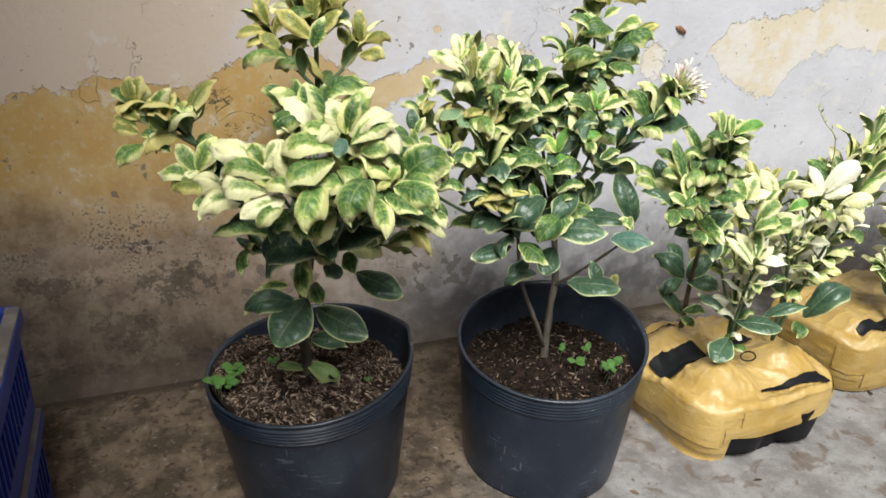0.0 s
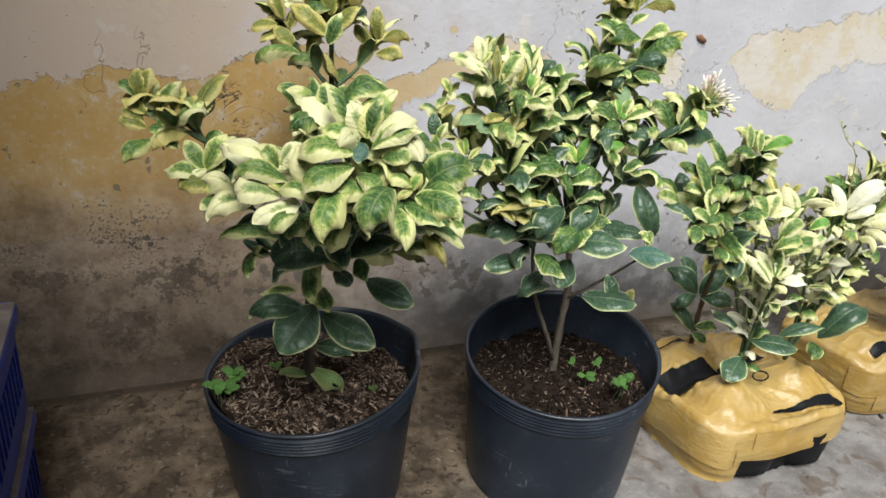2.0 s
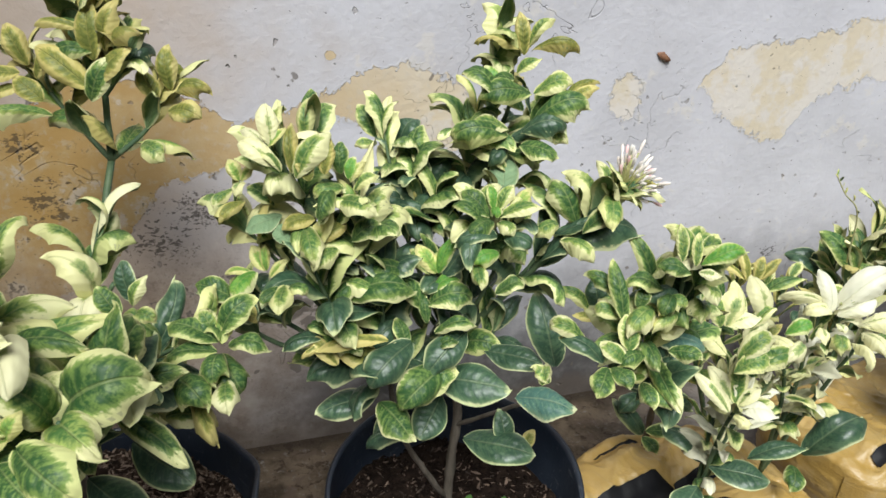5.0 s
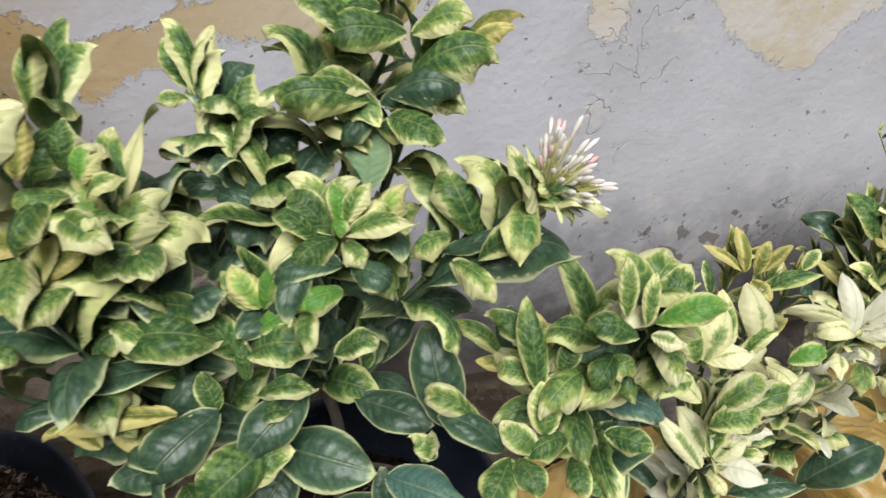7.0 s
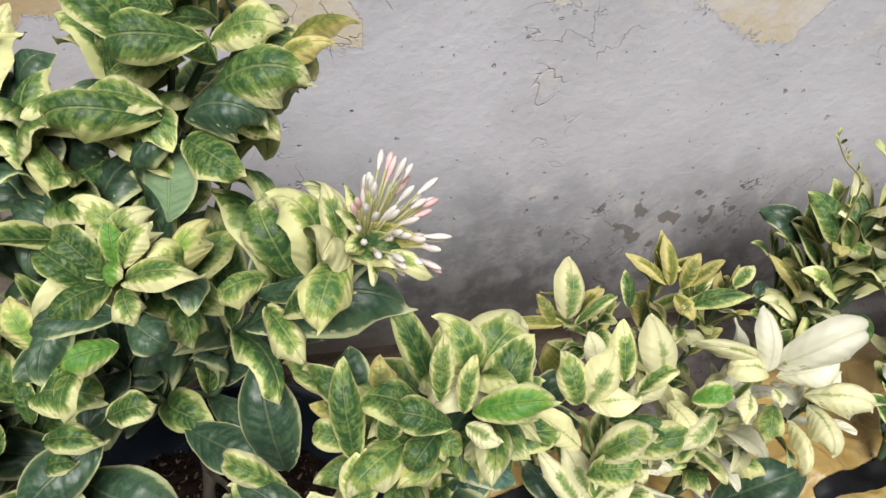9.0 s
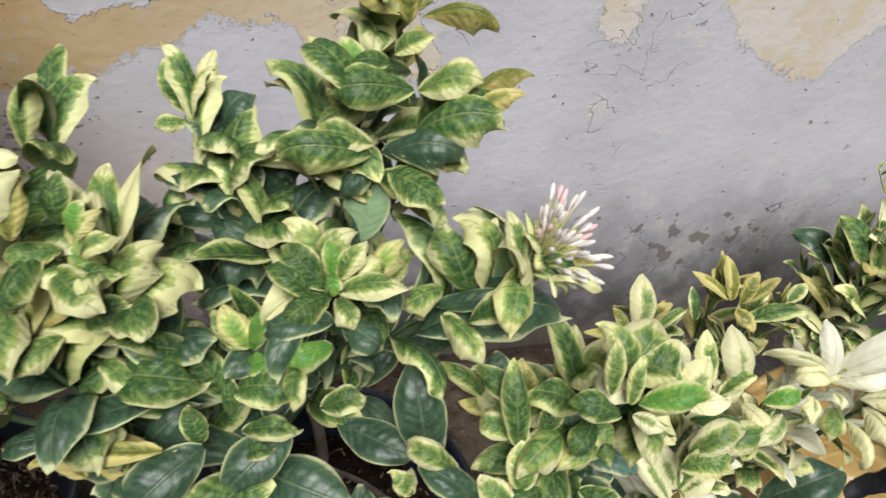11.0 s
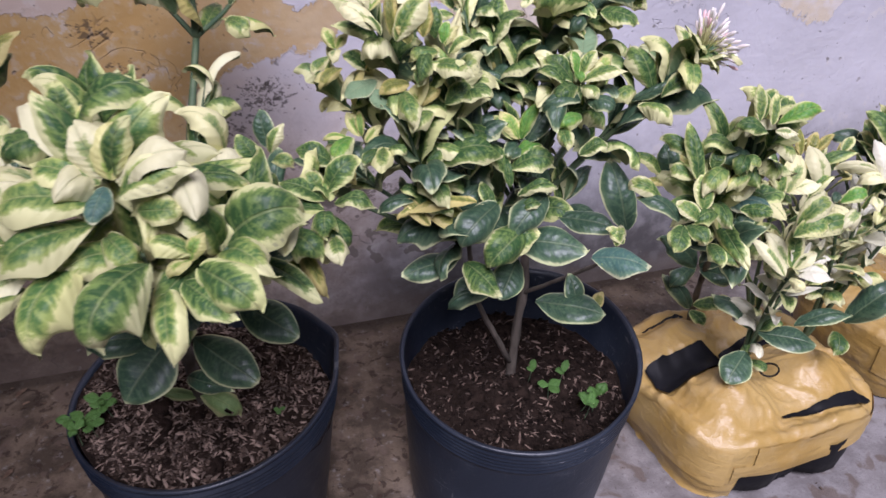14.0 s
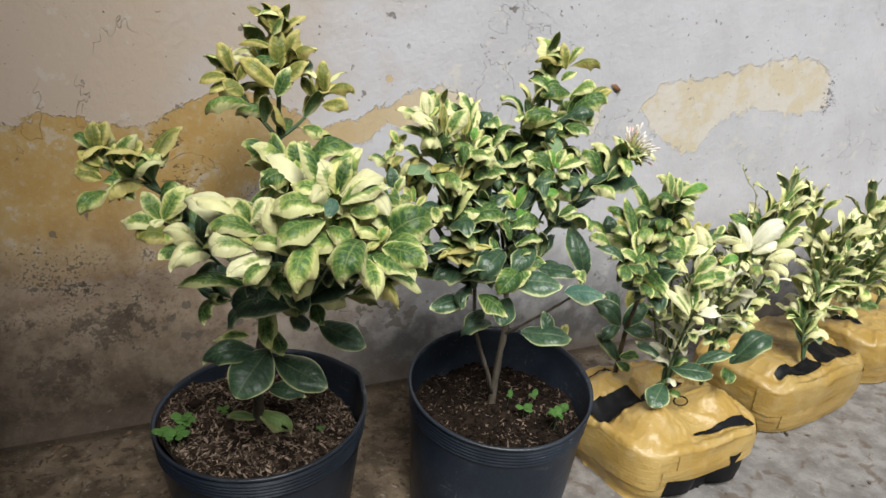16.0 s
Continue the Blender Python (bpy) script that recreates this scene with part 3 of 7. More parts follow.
def leaf(plant, base, way, face, length, shape, look_of, width=1.0):
    """One leaf at base that points along way, its upper side towards face."""
    y = Vector(way).normalized()
    z = Vector(face) - y * Vector(face).dot(y)
    if z.length < 1e-3:
        z = y.orthogonal()
    z.normalize()
    x = y.cross(z)
    rot = Matrix((x, y, z)).transposed().to_4x4()
    me = rng.choice(LEAVES[shape])
    ob = part("leaf", me, plant, "", Matrix.Translation(base) @ rot @ Matrix.Diagonal((length * width, length, length, 1)))
    ob.material_slots[0].link = "OBJECT"
    ob.material_slots[0].material = LEAF[look_of]
    return ob


def blade(plant, base, tip, look_of, shape="broad", wide=0.03, face=(0.0, -0.55, 0.8)):
    """One leaf laid from its stalk to its tip, that wide across."""
    base, tip = Vector(base), Vector(tip)
    y = (tip - base).normalized()
    z = Vector(face) - y * Vector(face).dot(y)
    z.normalize()
    me = rng.choice(LEAVES[shape])
    end = me.vertices[TIP].co
    k = min((tip - base).length * min(1.4, 1 / math.hypot(end.y, end.z)), 0.12)
    across = wide / (max(v.co.x for v in me.vertices) - min(v.co.x for v in me.vertices))
    rot = Matrix((y.cross(z), y, z)).transposed().to_4x4() @ Matrix.Rotation(-math.atan2(end.z, end.y), 4, "X")
    ob = part("leaf", me, plant, "", Matrix.Translation(base) @ rot @ Matrix.Diagonal((min(across, 1.5 * k), k, k, 1)))
    ob.material_slots[0].link = "OBJECT"
    ob.material_slots[0].material = LEAF[look_of]
    return ob


MIX = {  # shares of dark, variegated, pale, cream and young leaves, at a shoot's foot and at its tip
    "ivory": ((0.08, 0.22, 0.40, 0.30, 0), (0, 0.0, 0.2, 0.8, 0.0)),
    "deep": ((0.78, 0.22, 0, 0, 0), (0.25, 0.65, 0.10, 0, 0)),
    "vari": ((0.26, 0.58, 0.16, 0, 0), (0, 0.42, 0.44, 0.02, 0.12)),
    "light": ((0.05, 0.30, 0.45, 0.20, 0), (0, 0.06, 0.40, 0.46, 0.08)),
    "cream": ((0.03, 0.18, 0.42, 0.37, 0), (0, 0.0, 0.22, 0.66, 0.12)),
    "olive": ((0.02, 0.22, 0.16, 0, 0.60), (0, 0.05, 0.20, 0.0, 0.75)),
}
KINDS = ("dark", "vari", "pale", "cream", "young")


def pick(mix, s):
    lo, hi = MIX[mix]
    w = [a * s + b * (1 - s) for a, b in zip(lo, hi)]
    return rng.choices(KINDS, w)[0]


FIRST = {"variegated_shrub": 1, "variegated_shrub.001": 1}
SCALE = {"variegated_shrub": 1.0, "variegated_shrub.001": 1.10, "variegated_sapling": 1.13}


def shoot(plant, points, pairs=5, size=0.058, mix="vari", gap=0.013, thick=0.0028, lift=0.35, open_=1.12, stem=M_STEM, first=None):
    """A twig through the points with pairs of leaves crosswise from its tip downwards."""
    a, b = Vector(points[-2]), Vector(points[-1])
    points = [*points[:-1], b - (b - a).normalized() * size * 0.22 - Vector((0, 0, size * 0.14))]
    if plant.name in FIRST:
        points[-1] = points[-1] + Vector((0, 0.016, -0.006))
    line = bend(points, 12)
    size, gap, pairs = size * SCALE.get(plant.name, 0.84), gap * (0.82 if plant.name == "variegated_shrub" else 0.98), pairs + (plant.name != "variegated_shrub.001")
    twig = part("branch", tube_mesh("branch", line, thick, thick * 0.55, stem, 6, 0.15), plant)
    first = first if first is not None else FIRST.get(plant.name, 0)
    phase = rng.uniform(0, math.pi)
    back, k = 0.0, len(line) - 1
    for i in range(first, pairs):
        s = i / max(1, pairs - 1)
        want = gap * (0.25 + i * (0.75 + 0.10 * i))
        while k > 1 and back + (line[k] - line[k - 1]).length < want:
            back += (line[k] - line[k - 1]).length
            k -= 1
        p = line[k]
        if k <= 1 and i > 2:
            break
        axis = (line[min(k + 1, len(line) - 1)] - line[k - 1]).normalized()
        axis = (axis + Vector((0, 0, lift))).normalized()
        for side in (0, 1):
            if i > 1 and rng.random() < (0.26 if first else 0.10):
                continue
            q = phase + i * math.pi / 2 + side * math.pi + rng.gauss(0, 0.22)
            e = axis.orthogonal().normalized()
            rad = e * math.cos(q) + axis.cross(e) * math.sin(q)
            ang = radians((15 + 44 * s ** 0.8) * open_ + rng.gauss(0, 9))
            way = axis * math.cos(ang) + rad * math.sin(ang)
            face = axis * math.sin(ang) - rad * math.cos(ang) + Vector((rng.gauss(0, 0.2), rng.gauss(0, 0.2), 0.25))
            grow = (0.55, 0.84, 1.0, 1.1, 1.15, 1.15, 1.1, 1.05)[min(i, 7)] * rng.uniform(0.84, 1.14)
            slim = plant.name.startswith("variegated_sapling.") and rng.random() < 0.8 or plant.name == "variegated_shrub.001" and rng.random() < 0.1
            shape = "bud" if i == 0 else "slim" if slim and i < pairs - 1 else rng.choice(("up", "up", "out")) if i == 1 else rng.choice(("up", "cup", "out", "cup")) if i < pairs - 1 else rng.choice(("cup", "out", "broad"))
            kind = pick(mix, s)
            if mix == "ivory" and kind == "cream" and rng.random() < 0.6:
                kind = "white"
            if mix == "olive" and kind == "young" and rng.random() < 0.7:
                kind = "olive"
            if kind == "young" and i > 1 and mix != "olive":
                kind = "pale"
            leaf(twig, p + rad * thick * 0.6, way, face, size * grow, shape, kind, rng.uniform(0.66, 0.9))
    return line


# ---- pots ----
def pot(name, label, rim, lean, radius, foot, foot_r, corner=None, rib=0.0036):
    """A thin black nursery pot: grooved band below the rim, slightly out of round."""
    top = thing(name, label, "plant pot", (foot[0], foot[1], 0), "black nursery pots")
    n, c = 96, Vector(rim)
    prof = [(foot_r - 0.012, 0.0), (foot_r, 0.006)]
    prof += [(None, h) for h in np.linspace(0.03, 0.80, 14)]
    for k in range(5):
        prof += [(None, 0.825 + 0.027 * k), (rib, 0.832 + 0.027 * k), (rib, 0.839 + 0.027 * k), (None, 0.846 + 0.027 * k)]
    prof += [(None, 0.975), (0.0028, 0.982), (0.0032, 0.996), (0.001, 1.0)]
    inner = [(-0.0022, 0.998), (-0.0025, 0.97), (-0.0022, 0.9), (-0.0022, 0.8), (-0.0022, 0.66)]

    def ring(extra, h, base_r=None):
        pts = []
        for i in range(n):
            a = 2 * math.pi * i / n
            r = (foot_r + (radius - foot_r) * h ** 0.9) if base_r is None else base_r
            r *= 1 + 0.012 * math.sin(2 * a + 0.8) * h + 0.008 * math.sin(3 * a) + 0.003 * noise.noise((math.cos(a) * 3, math.sin(a) * 3, h * 4))
            if corner is not None:
                d = (a - corner + math.pi) % (2 * math.pi) - math.pi
                r *= 1 + 0.045 * math.exp(-(d / 0.16) ** 2) * h * h
            r += extra
            x = foot[0] + (c.x - foot[0]) * h + r * math.cos(a)
            y = foot[1] + (c.y - foot[1]) * h + r * math.sin(a)
            z = h * (c.z + lean[0] * (x - c.x) + lean[1] * (y - c.y))
            pts.append((x, y, z))
        return pts
    rings = []
    for r, h in prof:
        rings.append(ring(0, h, r) if h <= 0.006 else ring(r or 0.0, h))
    body_rings = rings
    for nm, rr in (("body", body_rings), ("inner_wall", [ring(e, h) for e, h in ((0.001, 1.0), *inner)])):
        verts = [p for q in rr for p in q]
        faces = [(i * n + k, i * n + (k + 1) % n, (i + 1) * n + (k + 1) % n, (i + 1) * n + k) for i in range(len(rr) - 1) for k in range(n)]
        if nm == "body":
            faces.append(tuple(range(n))[::-1])
        part(nm, mesh_from(nm, verts, faces, M_POT), top)
    return top


def soil(pot_thing, centre, radius, level, rise, chips, seed, chip_mat=M_HUSK, clods=9, crumb_mat=M_CRUMB):
    """Soil as a lumpy disc, with husks and crumbs strewn over it."""
    r = random.Random(seed)

    def top(x, y):
        d = math.hypot(x - centre[0], y - centre[1]) / radius
        return level + rise[0] * (x - centre[0]) + rise[1] * (y - centre[1]) + 0.013 * noise.noise((x * 22, y * 22, seed)) + 0.006 * noise.noise((x * 70, y * 70, seed)) - 0.006 * max(0, d - 0.8) * 5
    n, m = 64, 22
    verts = [(centre[0], centre[1], top(*centre))]
    for j in range(1, m + 1):
        for i in range(n):
            a, rr = 2 * math.pi * i / n, radius * j / m
            x, y = centre[0] + rr * math.cos(a), centre[1] + rr * math.sin(a)
            verts.append((x, y, top(x, y)))
    faces = [(0, 1 + i, 1 + (i + 1) % n) for i in range(n)]
    faces += [(1 + j * n + i, 1 + (j + 1) * n + i, 1 + (j + 1) * n + (i + 1) % n, 1 + j * n + (i + 1) % n) for j in range(m - 1) for i in range(n)]
    part("soil", mesh_from("soil", verts, faces, M_SOIL), pot_thing, "dark crumbly potting soil")
    for nm, mat, count, long_, lab in (("husk_mulch", chip_mat, chips, (0.006, 0.015), "dry brown husks and wood chips on the soil"), ("crumb_layer", crumb_mat, 2600, (0.0025, 0.007), "dark soil crumbs")):
        V, F = [], []
        for _ in range(count):
            a, rr = r.uniform(0, 2 * math.pi), radius * 0.97 * math.sqrt(r.random())
            x, y = centre[0] + rr * math.cos(a), centre[1] + rr * math.sin(a)
            L = r.uniform(*long_)
            W = L * (r.uniform(0.16, 0.3) if nm == "husk_mulch" else r.uniform(0.5, 0.9))
            T = W * (0.35 if nm == "husk_mulch" else 0.7)
            m4 = Matrix.Translation((x, y, top(x, y) + T * 0.6)) @ Euler((r.gauss(0, 0.35), r.gauss(0, 0.35), r.uniform(0, 6.3))).to_matrix().to_4x4()
            k = len(V)
            bow = r.uniform(-0.2, 0.3) * L
            for sx, t in ((-0.5, 0.4), (0.0, 1.0), (0.5, 0.3)):
                for sy, sz in ((-1, 0), (0, 1), (1, 0), (0, -1)):
                    V.append(m4 @ Vector((sx * L, sy * W * 0.5 * t + (bow * 0.15 if sx == 0 else 0), sz * T * 0.5 * t + (bow * 0.3 if sx == 0 else 0))))
            for b in (0, 4):
                for i in range(4):
                    F.append((k + b + i, k + b + (i + 1) % 4, k + b + 4 + (i + 1) % 4, k + b + 4 + i))
            F += [(k + 3, k + 2, k + 1, k), (k + 8, k + 9, k + 10, k + 11)]
        part(nm, mesh_from(nm, V, F, mat, False), pot_thing, lab, kind="stuff")
    for _ in range(clods):
        a, rr = r.uniform(0, 6.28), radius * 0.8 * math.sqrt(r.random())
        x, y = centre[0] + rr * math.cos(a), centre[1] + rr * math.sin(a)
        clod(pot_thing, (x, y, top(x, y)), r.uniform(0.005, 0.011), r.randint(0, 99))
    return top


def clod(parent, at, size, seed):
    bm = bmesh.new()
    bmesh.ops.create_icosphere(bm, subdivisions=2, radius=size)
    for v in bm.verts:
        v.co *= 1 + 0.35 * noise.noise(v.co * (1.3 / size) + Vector((seed, 0, 0)))
        v.co.z *= 0.6
        v.co += Vector(at)
    me = bpy.data.meshes.new("clod")
    bm.to_mesh(me), bm.free()
    me.materials.append(M_SOIL)
    me.polygons.foreach_set("use_smooth", [True] * len(me.polygons))
    part("clod", me, parent)


POT_A = pot("plant_pot", "black plastic nursery pot with grooved rim, scuffed", (0.183, 0.946, 0.204), (0.113, 0.038), 0.146, (0.190, 0.935), 0.118, corner=0.15)
top_a = soil(POT_A, (0.183, 0.946), 0.142, 0.180, (-0.10, 0.02), 2300, 3, clods=26, crumb_mat=M_CRUMB_DRY)
POT_B = pot("plant_pot", "black plastic nursery pot, dusty scuffed side", (0.551, 0.893, 0.209), (0.078, 0.136), 0.145, (0.535, 0.872), 0.119, rib=0.0018)
top_b = soil(POT_B, (0.545, 0.888), 0.137, 0.158, (0.03, 0.05), 620, 5, chip_mat=M_HUSK_DARK, clods=22)

# ---- first shrub, leaning out of its pot towards the yard ----
PA = thing("variegated_shrub", "variegated shrub with cream and green leaves in black pot", "shrub", (0.18, 0.948, 0.17), "variegated shrubs")
trunk = bend([(0.18, 0.95, 0.155), (0.171, 0.925, 0.235), (0.168, 0.905, 0.32), (0.178, 0.895, 0.40)], 8)
part("trunk", tube_mesh("trunk", trunk, 0.0078, 0.0058, M_BARK, 10, 0.3), PA)
F0, F1 = (0.168, 0.905, 0.32), (0.178, 0.895, 0.40)
part("branch", tube_mesh("branch", bend([F1, (0.20, 0.96, 0.48), (0.223, 1.035, 0.57)], 8), 0.0048, 0.0034, M_STEM, 8, 0.2), PA)
TOP = (0.223, 1.035, 0.57)
def sa(mid, tip, *a, **k): shoot(PA, [F1, mid, tip], *a, **k)
# upright crown
shoot(PA, [TOP, (0.224, 1.045, 0.63), (0.226, 1.05, 0.745)], 9, 0.062, "olive", 0.012, 0.004)
shoot(PA, [TOP, (0.19, 1.055, 0.61), (0.152, 1.06, 0.682)], 6, 0.058, "olive", 0.013, 0.003)
shoot(PA, [TOP, (0.258, 1.035, 0.60), (0.292, 1.03, 0.664)], 6, 0.056, "olive", 0.013, 0.003)
shoot(PA, [(0.224, 1.045, 0.63), (0.212, 1.06, 0.65), (0.205, 1.07, 0.712)], 5, 0.058, "olive", 0.012, 0.0025)
shoot(PA, [(0.224, 1.045, 0.63), (0.245, 1.04, 0.66), (0.25, 1.03, 0.705)], 5, 0.056, "olive", 0.012, 0.0025)
# arm towards the wall's dark end
sa((0.10, 0.91, 0.48), (0.052, 0.885, 0.548), 6, 0.066, "vari", 0.012, first=2)
shoot(PA, [(0.075, 0.90, 0.52), (0.03, 0.925, 0.56), (-0.008, 0.936, 0.604)], 5, 0.062, "olive", 0.011, first=1)
shoot(PA, [(0.05, 0.915, 0.54), (0.035, 0.925, 0.57), (0.026, 0.926, 0.592)], 5, 0.060, "olive", 0.011, first=1)
shoot(PA, [(0.05, 0.915, 0.54), (0.02, 0.915, 0.56), (-0.005, 0.91, 0.588)], 4, 0.058, "olive", 0.011, first=1)
sa((0.11, 0.83, 0.47), (0.062, 0.765, 0.55), 4, 0.060, "light", 0.013, first=2)
# dense pale head over the rim
sa((0.14, 0.78, 0.49), (0.092, 0.69, 0.60), 4, 0.070, "cream", 0.011, first=2)
sa((0.15, 0.80, 0.52), (0.150, 0.70, 0.640), 5, 0.062, "light", 0.012, first=2)
sa((0.16, 0.82, 0.53), (0.140, 0.745, 0.635), 5, 0.056, "light", 0.012, first=2)
sa((0.16, 0.76, 0.51), (0.155, 0.62, 0.640), 5, 0.068, "cream", 0.012, first=2)
sa((0.17, 0.77, 0.51), (0.186, 0.63, 0.635), 5, 0.066, "cream", 0.012, first=2)
sa((0.20, 0.80, 0.51), (0.240, 0.725, 0.612), 5, 0.060, "light", 0.013, first=2)
sa((0.20, 0.87, 0.50), (0.225, 0.865, 0.605), 5, 0.056, "light", 0.013, first=2)
sa((0.15, 0.78, 0.48), (0.125, 0.68, 0.605), 4, 0.066, "cream", 0.012, first=2)
sa((0.17, 0.74, 0.47), (0.168, 0.61, 0.60), 4, 0.070, "light", 0.012, first=2)
sa((0.19, 0.75, 0.48), (0.215, 0.60, 0.60), 4, 0.068, "light", 0.013, first=2)
sa((0.20, 0.77, 0.48), (0.238, 0.645, 0.595), 4, 0.070, "vari", 0.013, first=2)
# darker growth under the head
sa((0.16, 0.80, 0.45), (0.150, 0.735, 0.525), 4, 0.064, "deep", 0.013)
sa((0.19, 0.79, 0.46), (0.200, 0.715, 0.535), 4, 0.064, "vari", 0.013)
sa((0.21, 0.79, 0.46), (0.242, 0.720, 0.530), 4, 0.064, "deep", 0.013)
sa((0.17, 0.76, 0.48), (0.175, 0.655, 0.565), 4, 0.066, "vari", 0.013)
sa((0.21, 0.76, 0.48), (0.245, 0.665, 0.560), 4, 0.066, "vari", 0.013)
# lower side shoots
sa((0.23, 0.84, 0.46), (0.298, 0.79, 0.522), 6, 0.056, "vari", 0.013)
sa((0.22, 0.84, 0.42), (0.275, 0.795, 0.445), 5, 0.056, "vari", 0.013)
sa((0.13, 0.86, 0.42), (0.09, 0.83, 0.44), 4, 0.056, "deep", 0.014)
sa((0.16, 0.84, 0.42), (0.17, 0.79, 0.45), 4, 0.062, "deep", 0.015)

# ---- second shrub, with the flower head ----
PB = thing("variegated_shrub", "tall variegated shrub with pale flower head in black pot", "shrub", (0.548, 0.905, 0.15), "variegated shrubs")
tb = bend([(0.546, 0.906, 0.14), (0.545, 0.902, 0.23), (0.547, 0.90, 0.315), (0.53, 0.895, 0.40)], 8)
part("trunk", tube_mesh("trunk", tb, 0.0060, 0.0044, M_BARK, 10, 0.3), PB)
part("branch", tube_mesh("branch", bend([(0.541, 0.903, 0.185), (0.515, 0.882, 0.235), (0.470, 0.862, 0.328), (0.455, 0.855, 0.40)], 8), 0.0038, 0.0026, M_BARK, 8, 0.3), PB)
G1, G2, G3 = (0.53, 0.895, 0.40), (0.455, 0.855, 0.40), (0.547, 0.90, 0.29)
def sb(mid, tip, *a, **k): shoot(PB, [G1, mid, tip], *a, **k)
def sc(mid, tip, *a, **k): shoot(PB, [G2, mid, tip], *a, **k)
# tall shoot
sb((0.545, 0.90, 0.52), (0.567, 0.90, 0.730), 10, 0.054, "vari", 0.0125, 0.0032)
sb((0.57, 0.895, 0.54), (0.604, 0.885, 0.664), 6, 0.054, "vari", 0.012)
shoot(PB, [(0.55, 0.90, 0.60), (0.54, 0.885, 0.62), (0.523, 0.872, 0.648)], 4, 0.054, "vari", 0.012)
shoot(PB, [(0.55, 0.90, 0.60), (0.575, 0.91, 0.64), (0.588, 0.915, 0.68)], 4, 0.048, "olive", 0.012)
sb((0.53, 0.895, 0.52), (0.545, 0.895, 0.665), 6, 0.056, "vari", 0.012)
sb((0.57, 0.91, 0.52), (0.600, 0.915, 0.630), 5, 0.056, "deep", 0.013)
sb((0.50, 0.90, 0.53), (0.480, 0.888, 0.625), 6, 0.056, "deep", 0.013)
sb((0.47, 0.905, 0.50), (0.440, 0.905, 0.575), 5, 0.058, "deep", 0.014)
sc((0.43, 0.86, 0.46), (0.425, 0.865, 0.520), 5, 0.062, "deep", 0.014)
sc((0.47, 0.86, 0.46), (0.480, 0.865, 0.510), 4, 0.062, "deep", 0.014)
# bright head
sc((0.40, 0.855, 0.53), (0.350, 0.84, 0.662), 7, 0.054, "light", 0.012)
sc((0.41, 0.865, 0.53), (0.388, 0.886, 0.660), 7, 0.054, "vari", 0.012)
sc((0.38, 0.86, 0.50), (0.316, 0.865, 0.592), 5, 0.050, "olive", 0.012)
sc((0.43, 0.845, 0.53), (0.410, 0.826, 0.632), 6, 0.054, "light", 0.012)
sc((0.43, 0.835, 0.52), (0.410, 0.797, 0.615), 5, 0.056, "vari", 0.012)
sb((0.48, 0.905, 0.53), (0.462, 0.92, 0.645), 7, 0.056, "vari", 0.013)
sb((0.515, 0.885, 0.52), (0.500, 0.862, 0.600), 5, 0.058, "deep", 0.014)
# middle
sc((0.39, 0.855, 0.49), (0.348, 0.855, 0.565), 5, 0.056, "deep", 0.013)
sc((0.40, 0.83, 0.49), (0.372, 0.80, 0.575), 5, 0.056, "vari", 0.013)
sc((0.37, 0.85, 0.47), (0.322, 0.842, 0.525), 4, 0.054, "deep", 0.013)
sc((0.35, 0.85, 0.46), (0.300, 0.848, 0.515), 4, 0.050, "deep", 0.013)
sc((0.44, 0.83, 0.47), (0.436, 0.81, 0.556), 5, 0.058, "deep", 0.013)
sc((0.42, 0.83, 0.44), (0.403, 0.812, 0.487), 4, 0.060, "deep", 0.014)
sb((0.51, 0.86, 0.47), (0.491, 0.826, 0.540), 5, 0.056, "deep", 0.013)
sb((0.53, 0.87, 0.49), (0.532, 0.82, 0.592), 6, 0.056, "vari", 0.012)
sb((0.55, 0.86, 0.49), (0.553, 0.804, 0.594), 5, 0.054, "vari", 0.012)
sb((0.57, 0.86, 0.48), (0.60, 0.82, 0.555), 5, 0.060, "deep", 0.013)
# dark inner growth, its dark leaves also standing in for the gaps' deep shade
sc((0.45, 0.85, 0.42), (0.45, 0.83, 0.462), 4, 0.062, "deep", 0.014)
sc((0.42, 0.86, 0.42), (0.405, 0.85, 0.455), 4, 0.062, "deep", 0.014)
sb((0.53, 0.87, 0.42), (0.522, 0.845, 0.468), 4, 0.064, "deep", 0.014)
sb((0.56, 0.87, 0.42), (0.575, 0.850, 0.470), 4, 0.064, "deep", 0.014)
sb((0.50, 0.88, 0.42), (0.492, 0.865, 0.475), 4, 0.064, "deep", 0.014)
sb((0.55, 0.90, 0.44), (0.56, 0.91, 0.49), 4, 0.064, "deep", 0.014)
shoot(PB, [G1, (0.585, 0.85, 0.50), (0.625, 0.81, 0.578), (0.640, 0.803, 0.601)], 6, 0.060, "light", 0.013, 0.0035, first=1)
# short low branch with a few leaves
part("branch", tube_mesh("branch", bend([G3, (0.565, 0.845, 0.345), (0.572, 0.80, 0.39), (0.578, 0.775, 0.415)], 8), 0.0024, 0.0017, M_BARK, 8, 0.3), PB)

